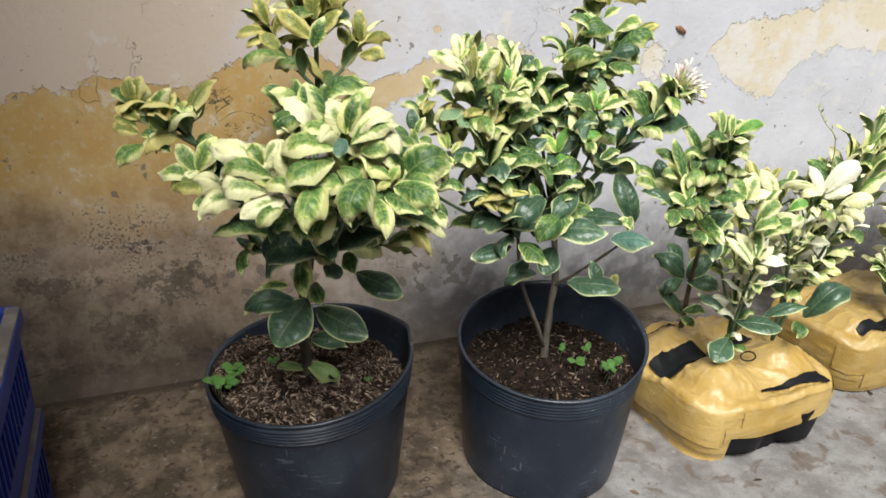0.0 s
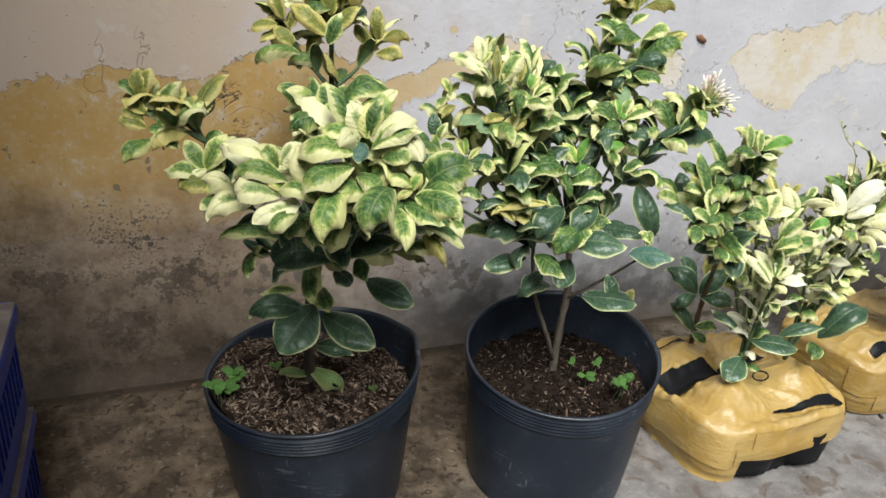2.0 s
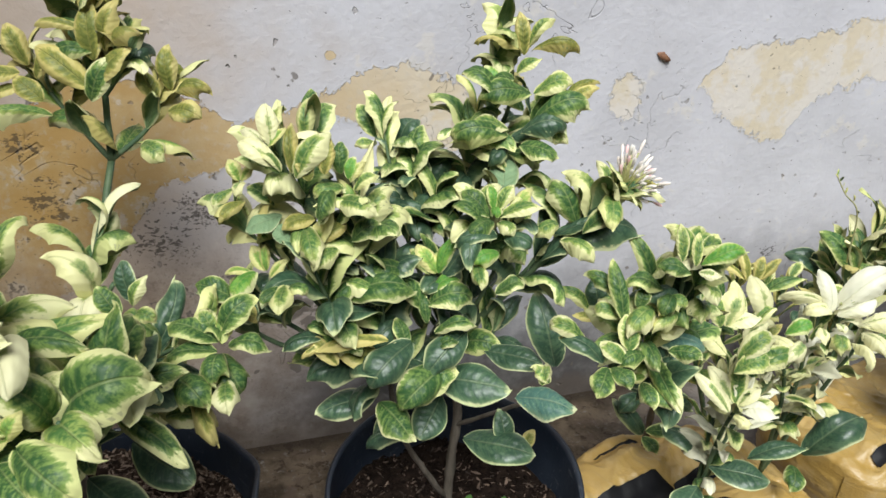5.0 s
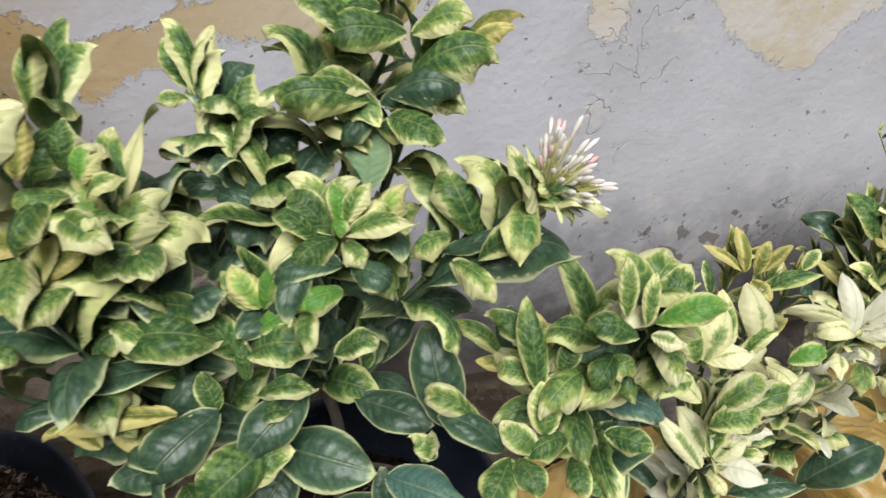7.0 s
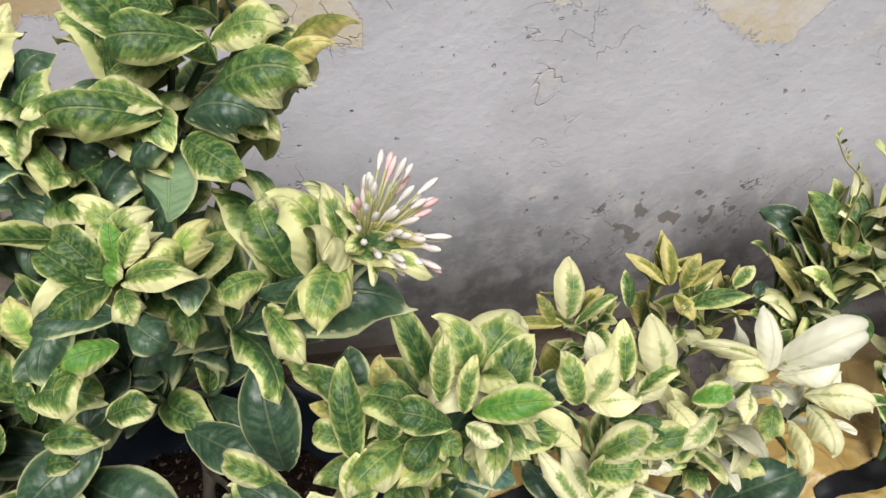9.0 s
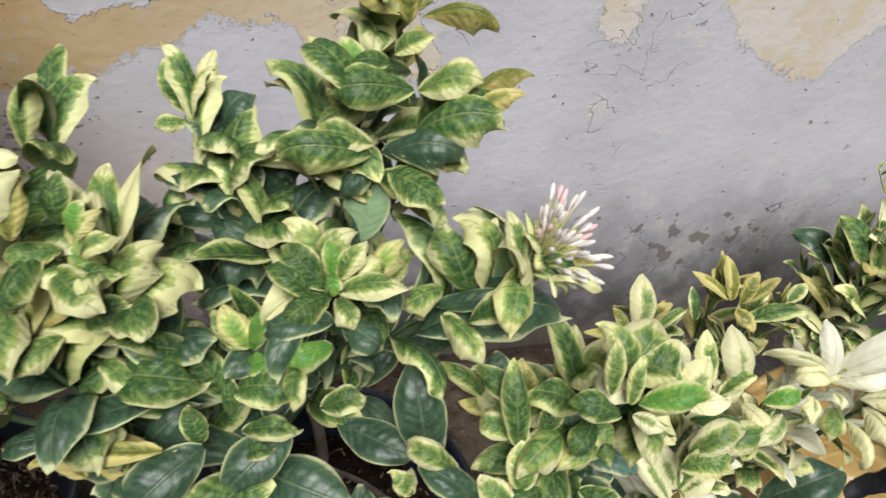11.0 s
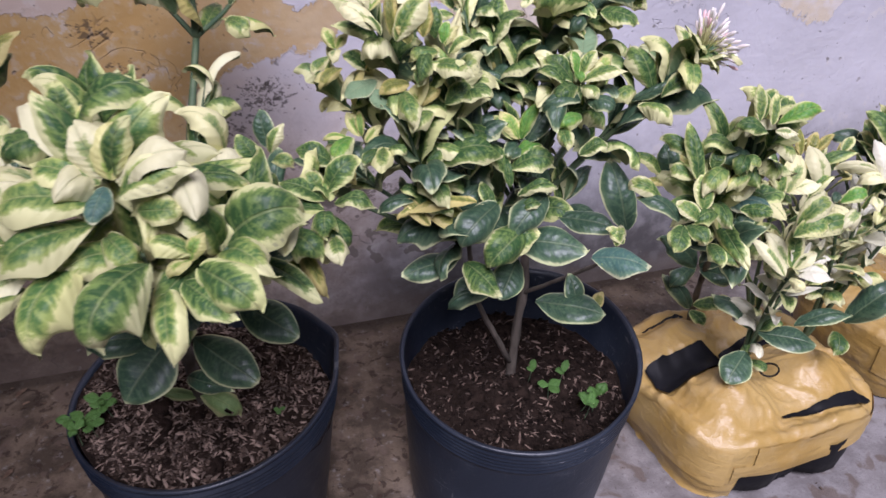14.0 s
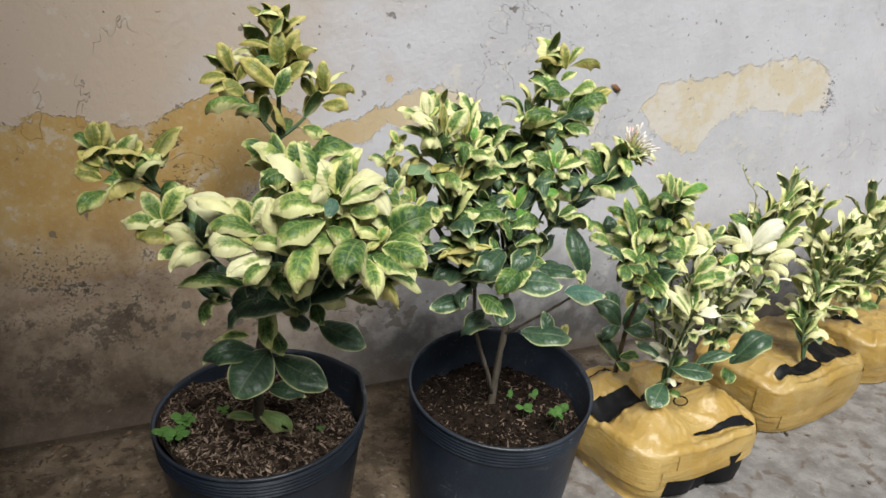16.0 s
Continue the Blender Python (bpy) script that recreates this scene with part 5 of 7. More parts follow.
blade(PB, (0.324, 0.872, 0.597), (0.305, 0.857, 0.588), "pale", "droop", 0.010, (-0.44, -0.51, 1.19))
blade(PB, (0.331, 0.863, 0.590), (0.309, 0.846, 0.579), "olive", "droop", 0.011, (-0.29, -0.68, 1.10))
blade(PB, (0.352, 0.853, 0.589), (0.332, 0.867, 0.600), "vari", "cup", 0.016, (-0.25, -0.38, 1.19))
blade(PB, (0.357, 0.846, 0.583), (0.327, 0.838, 0.575), "under", "flat", 0.022, (-0.22, -0.41, 1.08))
blade(PB, (0.406, 0.824, 0.619), (0.413, 0.830, 0.634), "lime", "up", 0.012, (-0.35, -0.48, 1.17))
blade(PB, (0.401, 0.821, 0.613), (0.379, 0.818, 0.608), "pale", "droop", 0.016, (-0.27, -0.64, 1.13))
blade(PB, (0.407, 0.822, 0.617), (0.420, 0.825, 0.631), "young", "up", 0.009, (-0.54, -0.47, 1.16))
blade(PB, (0.394, 0.823, 0.612), (0.379, 0.795, 0.598), "vari", "out", 0.015, (-0.44, -0.54, 0.99))
blade(PB, (0.397, 0.816, 0.605), (0.418, 0.787, 0.602), "pale", "droop", 0.022, (-0.15, -0.79, 0.99))
blade(PB, (0.388, 0.818, 0.602), (0.378, 0.800, 0.593), "vari", "out", 0.013, (-0.16, -0.41, 0.84))
blade(PB, (0.401, 0.829, 0.622), (0.403, 0.841, 0.643), "vari", "up", 0.014, (-0.30, -0.51, 1.03))
blade(PB, (0.409, 0.817, 0.612), (0.427, 0.815, 0.623), "pale", "cup", 0.012, (-0.05, -0.69, 1.14))
blade(PB, (0.381, 0.832, 0.584), (0.354, 0.829, 0.578), "olive", "up", 0.018, (-0.37, -0.38, 1.10))
blade(PB, (0.373, 0.830, 0.577), (0.373, 0.789, 0.563), "pale", "broad", 0.020, (-0.29, -0.75, 1.30))
blade(PB, (0.396, 0.822, 0.580), (0.426, 0.818, 0.597), "vari", "cup", 0.017, (-0.15, -0.46, 1.24))
blade(PB, (0.381, 0.820, 0.569), (0.404, 0.817, 0.583), "olive", "up", 0.015, (-0.20, -0.62, 1.01))
blade(PB, (0.362, 0.826, 0.566), (0.349, 0.839, 0.579), "under", "flat", 0.016, (-0.34, -0.38, 0.93))
blade(PB, (0.395, 0.811, 0.566), (0.372, 0.795, 0.556), "pale", "out", 0.017, (-0.31, -0.59, 1.13))
blade(PB, (0.406, 0.811, 0.572), (0.428, 0.809, 0.586), "vari", "cup", 0.017, (-0.17, -0.70, 0.89))
blade(PB, (0.342, 0.845, 0.535), (0.332, 0.859, 0.552), "young", "up", 0.015, (-0.24, -0.40, 1.19))
blade(PB, (0.343, 0.845, 0.535), (0.343, 0.856, 0.553), "young", "up", 0.009, (-0.22, -0.59, 1.14))
blade(PB, (0.345, 0.840, 0.531), (0.360, 0.842, 0.544), "young", "up", 0.011, (-0.27, -0.45, 1.01))
blade(PB, (0.334, 0.846, 0.534), (0.313, 0.824, 0.523), "lime", "broad", 0.020, (-0.23, -0.56, 1.17))
blade(PB, (0.331, 0.847, 0.534), (0.310, 0.851, 0.532), "young", "up", 0.009, (-0.21, -0.24, 1.28))
blade(PB, (0.319, 0.836, 0.514), (0.286, 0.852, 0.524), "vari", "cup", 0.020, (-0.06, -0.79, 1.06))
blade(PB, (0.324, 0.832, 0.512), (0.329, 0.811, 0.507), "olive", "up", 0.012, (-0.31, -0.48, 0.83))
blade(PB, (0.350, 0.805, 0.539), (0.332, 0.796, 0.533), "vari", "out", 0.015, (-0.10, -0.42, 0.95))
blade(PB, (0.352, 0.806, 0.541), (0.344, 0.780, 0.531), "pale", "broad", 0.019, (-0.36, -0.64, 1.11))
blade(PB, (0.354, 0.803, 0.539), (0.369, 0.789, 0.539), "vari", "out", 0.014, (-0.16, -0.30, 1.08))
blade(PB, (0.393, 0.827, 0.501), (0.402, 0.783, 0.490), "vari", "broad", 0.030, (-0.15, -0.53, 1.31))
blade(PB, (0.385, 0.815, 0.482), (0.352, 0.815, 0.475), "dark", "cup", 0.017, (-0.15, -0.38, 0.97))
blade(PB, (0.389, 0.815, 0.484), (0.372, 0.825, 0.491), "vari", "cup", 0.014, (-0.26, -0.65, 1.28))
blade(PB, (0.385, 0.811, 0.477), (0.364, 0.804, 0.472), "olive", "up", 0.007, (-0.16, -0.58, 1.05))
blade(PB, (0.392, 0.798, 0.465), (0.372, 0.818, 0.485), "olive", "up", 0.016, (-0.18, -0.63, 0.99))
blade(PB, (0.434, 0.795, 0.484), (0.375, 0.800, 0.478), "olive", "up", 0.016, (-0.18, -0.25, 1.07))
blade(PB, (0.459, 0.823, 0.531), (0.424, 0.833, 0.532), "vari", "droop", 0.024, (-0.31, -0.69, 0.94))
blade(PB, (0.400, 0.841, 0.521), (0.431, 0.804, 0.519), "pale", "out", 0.017, (-0.18, -0.45, 1.10))
blade(PB, (0.419, 0.833, 0.522), (0.395, 0.820, 0.513), "vari", "out", 0.016, (-0.20, -0.53, 1.12))
blade(PB, (0.437, 0.813, 0.508), (0.414, 0.831, 0.523), "dark", "cup", 0.019, (-0.42, -0.60, 1.12))
blade(PB, (0.485, 0.828, 0.525), (0.473, 0.845, 0.545), "young", "up", 0.018, (-0.34, -0.61, 1.00))
blade(PB, (0.487, 0.827, 0.525), (0.505, 0.837, 0.553), "lime", "up", 0.015, (-0.28, -0.45, 1.05))
blade(PB, (0.480, 0.829, 0.524), (0.466, 0.846, 0.542), "vari", "up", 0.014, (-0.26, -0.45, 1.18))
blade(PB, (0.491, 0.824, 0.524), (0.515, 0.831, 0.552), "dark", "up", 0.023, (-0.04, -0.80, 1.20))
blade(PB, (0.473, 0.821, 0.495), (0.450, 0.842, 0.515), "vari", "cup", 0.023, (-0.30, -0.53, 1.20))
blade(PB, (0.480, 0.826, 0.505), (0.505, 0.822, 0.518), "lime", "cup", 0.018, (-0.11, -0.42, 1.12))
blade(PB, (0.477, 0.822, 0.498), (0.513, 0.806, 0.506), "vari", "cup", 0.027, (-0.05, -0.58, 1.08))
blade(PB, (0.474, 0.813, 0.485), (0.472, 0.827, 0.507), "vari", "up", 0.011, (-0.15, -0.61, 1.36))
blade(PB, (0.455, 0.808, 0.469), (0.448, 0.822, 0.488), "vari", "up", 0.016, (-0.12, -0.29, 1.10))
blade(PB, (0.479, 0.805, 0.479), (0.510, 0.793, 0.488), "vari", "cup", 0.016, (-0.29, -0.53, 1.19))
blade(PB, (0.477, 0.797, 0.468), (0.495, 0.792, 0.475), "vari", "cup", 0.013, (-0.31, -0.50, 1.10))
blade(PB, (0.529, 0.818, 0.586), (0.529, 0.829, 0.603), "lime", "up", 0.011, (-0.05, -0.63, 1.23))
blade(PB, (0.529, 0.819, 0.587), (0.528, 0.805, 0.582), "lime", "out", 0.010, (-0.32, -0.66, 1.02))
blade(PB, (0.525, 0.815, 0.580), (0.503, 0.833, 0.597), "vari", "cup", 0.018, (-0.38, -0.53, 1.23))
blade(PB, (0.532, 0.816, 0.585), (0.547, 0.822, 0.604), "pale", "up", 0.014, (-0.22, -0.47, 1.30))
blade(PB, (0.532, 0.812, 0.580), (0.565, 0.800, 0.590), "pale", "cup", 0.018, (-0.21, -0.52, 1.07))
blade(PB, (0.527, 0.813, 0.578), (0.502, 0.799, 0.568), "vari", "broad", 0.020, (-0.43, -0.46, 0.89))
blade(PB, (0.531, 0.810, 0.577), (0.537, 0.790, 0.572), "pale", "out", 0.015, (-0.16, -0.55, 1.24))
blade(PB, (0.519, 0.814, 0.575), (0.495, 0.830, 0.588), "vari", "cup", 0.015, (-0.25, -0.65, 1.14))
blade(PB, (0.528, 0.803, 0.567), (0.492, 0.805, 0.560), "dark", "cup", 0.019, (-0.31, -0.57, 1.11))
blade(PB, (0.527, 0.795, 0.556), (0.502, 0.790, 0.550), "lime", "broad", 0.018, (-0.26, -0.57, 1.00))
blade(PB, (0.534, 0.801, 0.567), (0.552, 0.780, 0.564), "dark", "out", 0.019, (-0.26, -0.80, 1.08))
blade(PB, (0.508, 0.795, 0.547), (0.503, 0.769, 0.538), "pale", "out", 0.014, (-0.39, -0.41, 1.25))
blade(PB, (0.519, 0.776, 0.529), (0.542, 0.771, 0.540), "vari", "cup", 0.017, (-0.48, -0.53, 1.09))
blade(PB, (0.513, 0.816, 0.575), (0.495, 0.781, 0.551), "dark", "out", 0.018, (-0.37, -0.48, 1.05))
blade(PB, (0.611, 0.818, 0.565), (0.595, 0.844, 0.597), "vari", "droop", 0.027, (-0.45, -0.58, 1.08))
blade(PB, (0.596, 0.824, 0.564), (0.571, 0.818, 0.557), "pale", "droop", 0.018, (-0.23, -0.70, 1.18))
blade(PB, (0.617, 0.819, 0.570), (0.625, 0.837, 0.604), "vari", "up", 0.014, (-0.15, -0.69, 1.02))
blade(PB, (0.595, 0.814, 0.552), (0.610, 0.779, 0.545), "pale", "out", 0.018, (-0.25, -0.62, 1.31))
blade(PB, (0.591, 0.819, 0.556), (0.634, 0.803, 0.569), "dark", "cup", 0.014, (-0.22, -0.67, 1.01))
blade(PB, (0.584, 0.824, 0.529), (0.663, 0.798, 0.558), "dark", "cup", 0.039, (-0.25, -0.27, 1.08))
blade(PB, (0.630, 0.802, 0.598), (0.614, 0.767, 0.582), "pale", "broad", 0.023, (-0.23, -0.49, 1.10))
blade(PB, (0.629, 0.800, 0.595), (0.623, 0.821, 0.623), "pale", "up", 0.013, (0.03, -0.61, 1.19))
blade(PB, (0.631, 0.801, 0.597), (0.656, 0.787, 0.601), "vari", "cup", 0.016, (-0.22, -0.47, 0.96))
blade(PB, (0.632, 0.799, 0.596), (0.667, 0.775, 0.600), "pale", "cup", 0.012, (-0.03, -0.56, 1.11))
blade(PB, (0.637, 0.806, 0.606), (0.664, 0.787, 0.609), "olive", "up", 0.011, (-0.35, -0.64, 1.17))
blade(PB, (0.601, 0.791, 0.569), (0.632, 0.785, 0.586), "vari", "cup", 0.018, (-0.12, -0.46, 1.25))
blade(PB, (0.551, 0.849, 0.583), (0.557, 0.868, 0.618), "under", "flat", 0.027, (-0.16, -0.54, 1.20))
blade(PB, (0.558, 0.893, 0.644), (0.529, 0.886, 0.635), "pale", "droop", 0.021, (-0.17, -0.56, 1.19))
blade(PB, (0.556, 0.880, 0.628), (0.512, 0.880, 0.620), "pale", "droop", 0.019, (-0.09, -0.52, 1.06))
blade(PB, (0.583, 0.899, 0.664), (0.553, 0.897, 0.658), "vari", "cup", 0.021, (-0.16, -0.32, 1.08))
blade(PB, (0.584, 0.877, 0.638), (0.630, 0.863, 0.657), "vari", "cup", 0.024, (-0.25, -0.56, 1.25))
blade(PB, (0.593, 0.888, 0.656), (0.618, 0.885, 0.673), "pale", "cup", 0.015, (-0.46, -0.50, 1.24))
blade(PB, (0.578, 0.873, 0.631), (0.606, 0.844, 0.630), "pale", "droop", 0.018, (-0.34, -0.37, 1.17))
blade(PB, (0.562, 0.868, 0.616), (0.584, 0.846, 0.615), "vari", "droop", 0.019, (-0.31, -0.52, 0.92))
blade(PB, (0.557, 0.859, 0.602), (0.531, 0.875, 0.614), "pale", "cup", 0.015, (-0.31, -0.33, 0.99))
blade(PB, (0.614, 0.881, 0.659), (0.646, 0.873, 0.675), "olive", "up", 0.010, (-0.02, -0.56, 1.22))
blade(PB, (0.580, 0.887, 0.649), (0.564, 0.898, 0.658), "vari", "cup", 0.015, (-0.24, -0.82, 1.03))
blade(PB, (0.565, 0.875, 0.626), (0.592, 0.865, 0.635), "dark", "cup", 0.017, (-0.22, -0.69, 0.94))
blade(PB, (0.561, 0.874, 0.622), (0.538, 0.858, 0.607), "dark", "out", 0.017, (-0.20, -0.63, 0.90))
blade(PB, (0.460, 0.950, 0.610), (0.448, 0.971, 0.636), "vari", "up", 0.019, (-0.32, -0.44, 1.04))
blade(PB, (0.468, 0.950, 0.614), (0.478, 0.964, 0.644), "cream", "up", 0.015, (-0.13, -0.36, 1.11))
blade(PB, (0.465, 0.949, 0.611), (0.462, 0.963, 0.632), "cream", "up", 0.010, (-0.38, -0.70, 1.10))
blade(PB, (0.481, 0.933, 0.600), (0.460, 0.947, 0.612), "dark", "droop", 0.023, (-0.14, -0.52, 1.17))
blade(PB, (0.479, 0.937, 0.604), (0.499, 0.941, 0.626), "dark", "cup", 0.024, (-0.29, -0.51, 1.05))
blade(PB, (0.460, 0.946, 0.605), (0.440, 0.946, 0.602), "pale", "droop", 0.012, (-0.28, -0.70, 0.91))
blade(PB, (0.493, 0.918, 0.572), (0.529, 0.913, 0.594), "dark", "droop", 0.029, (-0.30, -0.68, 0.99))
blade(PB, (0.501, 0.906, 0.562), (0.526, 0.904, 0.579), "vari", "droop", 0.020, (-0.16, -0.56, 1.45))
blade(PB, (0.525, 0.883, 0.547), (0.488, 0.905, 0.563), "dark", "droop", 0.025, (-0.13, -0.62, 1.20))
blade(PB, (0.485, 0.917, 0.567), (0.443, 0.934, 0.574), "dark", "cup", 0.025, (-0.20, -0.63, 1.23))
blade(PB, (0.488, 0.907, 0.556), (0.449, 0.916, 0.555), "dark", "cup", 0.018, (-0.33, -0.91, 1.20))
blade(PB, (0.502, 0.885, 0.537), (0.468, 0.907, 0.554), "dark", "cup", 0.018, (-0.32, -0.37, 1.02))
blade(PB, (0.498, 0.890, 0.541), (0.517, 0.871, 0.541), "vari", "out", 0.018, (-0.38, -0.36, 0.97))
blade(PB, (0.495, 0.900, 0.551), (0.494, 0.925, 0.590), "olive", "up", 0.020, (-0.22, -0.37, 1.12))
blade(PB, (0.489, 0.834, 0.418), (0.409, 0.853, 0.415), "dark", "cup", 0.030, (-0.25, -0.54, 1.20))
blade(PB, (0.440, 0.844, 0.392), (0.382, 0.842, 0.380), "dark", "flat", 0.030, (-0.34, -0.47, 1.17))
blade(PB, (0.500, 0.832, 0.389), (0.469, 0.801, 0.366), "dark", "flat", 0.034, (0.04, -0.59, 0.99))
blade(PB, (0.472, 0.851, 0.365), (0.435, 0.834, 0.348), "dark", "flat", 0.026, (-0.15, -0.60, 1.14))
blade(PB, (0.478, 0.835, 0.349), (0.425, 0.832, 0.338), "dark", "out", 0.019, (-0.23, -0.41, 1.02))
blade(PB, (0.484, 0.817, 0.424), (0.544, 0.776, 0.429), "dark", "flat", 0.041, (-0.25, -0.85, 0.99))
blade(PB, (0.544, 0.840, 0.428), (0.589, 0.802, 0.428), "dark", "flat", 0.030, (-0.06, -0.63, 1.02))
blade(PB, (0.600, 0.800, 0.427), (0.592, 0.840, 0.485), "dark", "up", 0.035, (-0.39, -0.48, 1.12))
blade(PB, (0.552, 0.779, 0.416), (0.592, 0.744, 0.420), "blue", "broad", 0.033, (-0.38, -0.47, 1.13))
blade(PB, (0.575, 0.777, 0.426), (0.582, 0.785, 0.443), "pale", "up", 0.013, (-0.15, -0.62, 1.31))
blade(PB, (0.582, 0.776, 0.428), (0.569, 0.787, 0.439), "pale", "cup", 0.014, (-0.19, -0.56, 1.04))
blade(PB, (0.527, 0.831, 0.331), (0.585, 0.785, 0.334), "dark", "flat", 0.040, (-0.27, -0.44, 1.07))
blade(PB, (0.566, 0.811, 0.328), (0.561, 0.833, 0.360), "dark", "up", 0.027, (-0.11, -0.48, 1.26))
blade(PB, (0.581, 0.804, 0.328), (0.593, 0.810, 0.345), "olive", "up", 0.015, (-0.14, -0.56, 0.87))
blade(PA, (0.299, 0.791, 0.507), (0.264, 0.807, 0.516), "vari", "cup", 0.024, (-0.21, -0.45, 1.12))
blade(PA, (0.301, 0.794, 0.512), (0.328, 0.796, 0.536), "vari", "cup", 0.023, (-0.17, -0.60, 1.06))
blade(PA, (0.297, 0.787, 0.501), (0.259, 0.788, 0.496), "vari", "cup", 0.021, (-0.35, -0.38, 1.12))
blade(PA, (0.299, 0.785, 0.500), (0.292, 0.756, 0.490), "vari", "broad", 0.022, (-0.30, -0.71, 1.08))
blade(PA, (0.306, 0.786, 0.505), (0.333, 0.767, 0.508), "vari", "cup", 0.018, (-0.07, -0.49, 1.01))
blade(PA, (0.300, 0.791, 0.507), (0.300, 0.799, 0.521), "young", "up", 0.007, (-0.07, -0.38, 1.22))
blade(PA, (0.303, 0.790, 0.508), (0.311, 0.793, 0.519), "young", "up", 0.007, (-0.15, -0.41, 1.17))
blade(PA, (0.297, 0.795, 0.511), (0.288, 0.808, 0.527), "pale", "up", 0.016, (-0.15, -0.64, 1.28))
blade(PA, (0.266, 0.785, 0.482), (0.285, 0.748, 0.478), "vari", "broad", 0.029, (-0.21, -0.30, 0.86))
blade(PA, (0.301, 0.771, 0.484), (0.300, 0.741, 0.476), "pale", "broad", 0.021, (-0.16, -0.43, 1.06))
blade(PA, (-0.014, 0.926, 0.584), (-0.014, 0.938, 0.619), "olive", "up", 0.022, (-0.20, -0.55, 1.02))
blade(PA, (-0.015, 0.929, 0.588), (-0.034, 0.940, 0.603), "vari", "cup", 0.018, (-0.32, -0.65, 1.08))
blade(PA, (-0.013, 0.928, 0.587), (-0.000, 0.933, 0.620), "olive", "up", 0.019, (-0.10, -0.62, 0.96))
blade(PA, (-0.009, 0.919, 0.573), (-0.032, 0.930, 0.586), "olive", "up", 0.020, (-0.23, -0.51, 0.83))
blade(PA, (-0.011, 0.913, 0.559), (-0.038, 0.923, 0.564), "olive", "up", 0.020, (-0.42, -0.62, 0.82))
blade(PA, (-0.013, 0.917, 0.565), (-0.033, 0.927, 0.577), "olive", "up", 0.017, (-0.33, -0.63, 1.01))
blade(PA, (0.003, 0.927, 0.577), (0.004, 0.934, 0.597), "young", "up", 0.015, (-0.39, -0.54, 0.74))
blade(PA, (0.006, 0.926, 0.577), (0.029, 0.925, 0.605), "pale", "up", 0.018, (-0.19, -0.83, 0.80))
blade(PA, (0.018, 0.920, 0.575), (0.032, 0.923, 0.601), "olive", "up", 0.020, (-0.18, -0.68, 0.86))
blade(PA, (0.026, 0.914, 0.569), (0.045, 0.914, 0.592), "olive", "up", 0.015, (-0.31, -0.58, 0.95))
blade(PA, (0.020, 0.911, 0.557), (0.058, 0.899, 0.577), "pale", "cup", 0.023, (-0.26, -0.51, 0.87))
blade(PA, (0.001, 0.917, 0.553), (0.018, 0.915, 0.572), "pale", "up", 0.016, (-0.31, -0.70, 1.09))
blade(PA, (-0.006, 0.916, 0.544), (-0.035, 0.895, 0.524), "pale", "droop", 0.025, (-0.14, -0.48, 0.95))
blade(PA, (0.021, 0.901, 0.537), (-0.005, 0.912, 0.547), "pale", "cup", 0.020, (-0.28, -0.53, 0.91))
blade(PA, (0.015, 0.909, 0.549), (-0.009, 0.918, 0.555), "vari", "cup", 0.017, (-0.16, -0.55, 0.87))
blade(PA, (0.044, 0.873, 0.522), (0.026, 0.889, 0.550), "pale", "up", 0.025, (-0.27, -0.65, 1.16))
blade(PA, (0.047, 0.872, 0.522), (0.072, 0.873, 0.560), "pale", "up", 0.026, (0.05, -0.65, 0.95))
blade(PA, (0.051, 0.871, 0.523), (0.080, 0.869, 0.557), "pale", "up", 0.022, (-0.53, -0.61, 0.95))
blade(PA, (0.047, 0.872, 0.521), (0.033, 0.863, 0.512), "cream", "out", 0.013, (-0.39, -0.54, 0.77))
blade(PA, (0.044, 0.871, 0.517), (0.006, 0.881, 0.518), "pale", "cup", 0.027, (-0.28, -0.62, 0.80))
blade(PA, (0.058, 0.860, 0.505), (0.017, 0.868, 0.504), "olive", "up", 0.029, (-0.15, -0.51, 0.79))
blade(PA, (0.071, 0.851, 0.498), (0.038, 0.843, 0.486), "vari", "broad", 0.025, (-0.43, -0.56, 0.95))
blade(PA, (0.064, 0.861, 0.513), (0.043, 0.851, 0.501), "young", "up", 0.017, (-0.40, -0.67, 0.94))
blade(PA, (0.092, 0.666, 0.589), (0.080, 0.675, 0.604), "pale", "cup", 0.015, (-0.27, -0.54, 1.00))
blade(PA, (0.094, 0.666, 0.592), (0.112, 0.665, 0.611), "cream", "up", 0.018, (-0.04, -0.47, 1.03))
blade(PA, (0.100, 0.658, 0.578), (0.057, 0.669, 0.579), "pale", "cup", 0.021, (-0.13, -0.48, 1.04))
blade(PA, (0.092, 0.655, 0.566), (0.054, 0.661, 0.564), "cream", "cup", 0.026, (-0.40, -0.53, 0.96))
blade(PA, (0.107, 0.648, 0.563), (0.068, 0.640, 0.550), "cream", "broad", 0.026, (-0.06, -0.62, 1.02))
blade(PA, (0.116, 0.648, 0.572), (0.109, 0.663, 0.610), "cream", "up", 0.026, (-0.22, -0.43, 0.97))
blade(PA, (0.105, 0.645, 0.556), (0.078, 0.632, 0.541), "pale", "out", 0.018, (-0.29, -0.60, 0.90))
blade(PA, (0.097, 0.656, 0.572), (0.079, 0.666, 0.586), "young", "up", 0.017, (-0.24, -0.64, 0.99))
blade(PA, (0.124, 0.641, 0.564), (0.091, 0.654, 0.573), "pale", "cup", 0.022, (-0.03, -0.68, 0.96))
blade(PA, (0.140, 0.685, 0.629), (0.138, 0.694, 0.655), "vari", "up", 0.019, (-0.28, -0.56, 0.81))
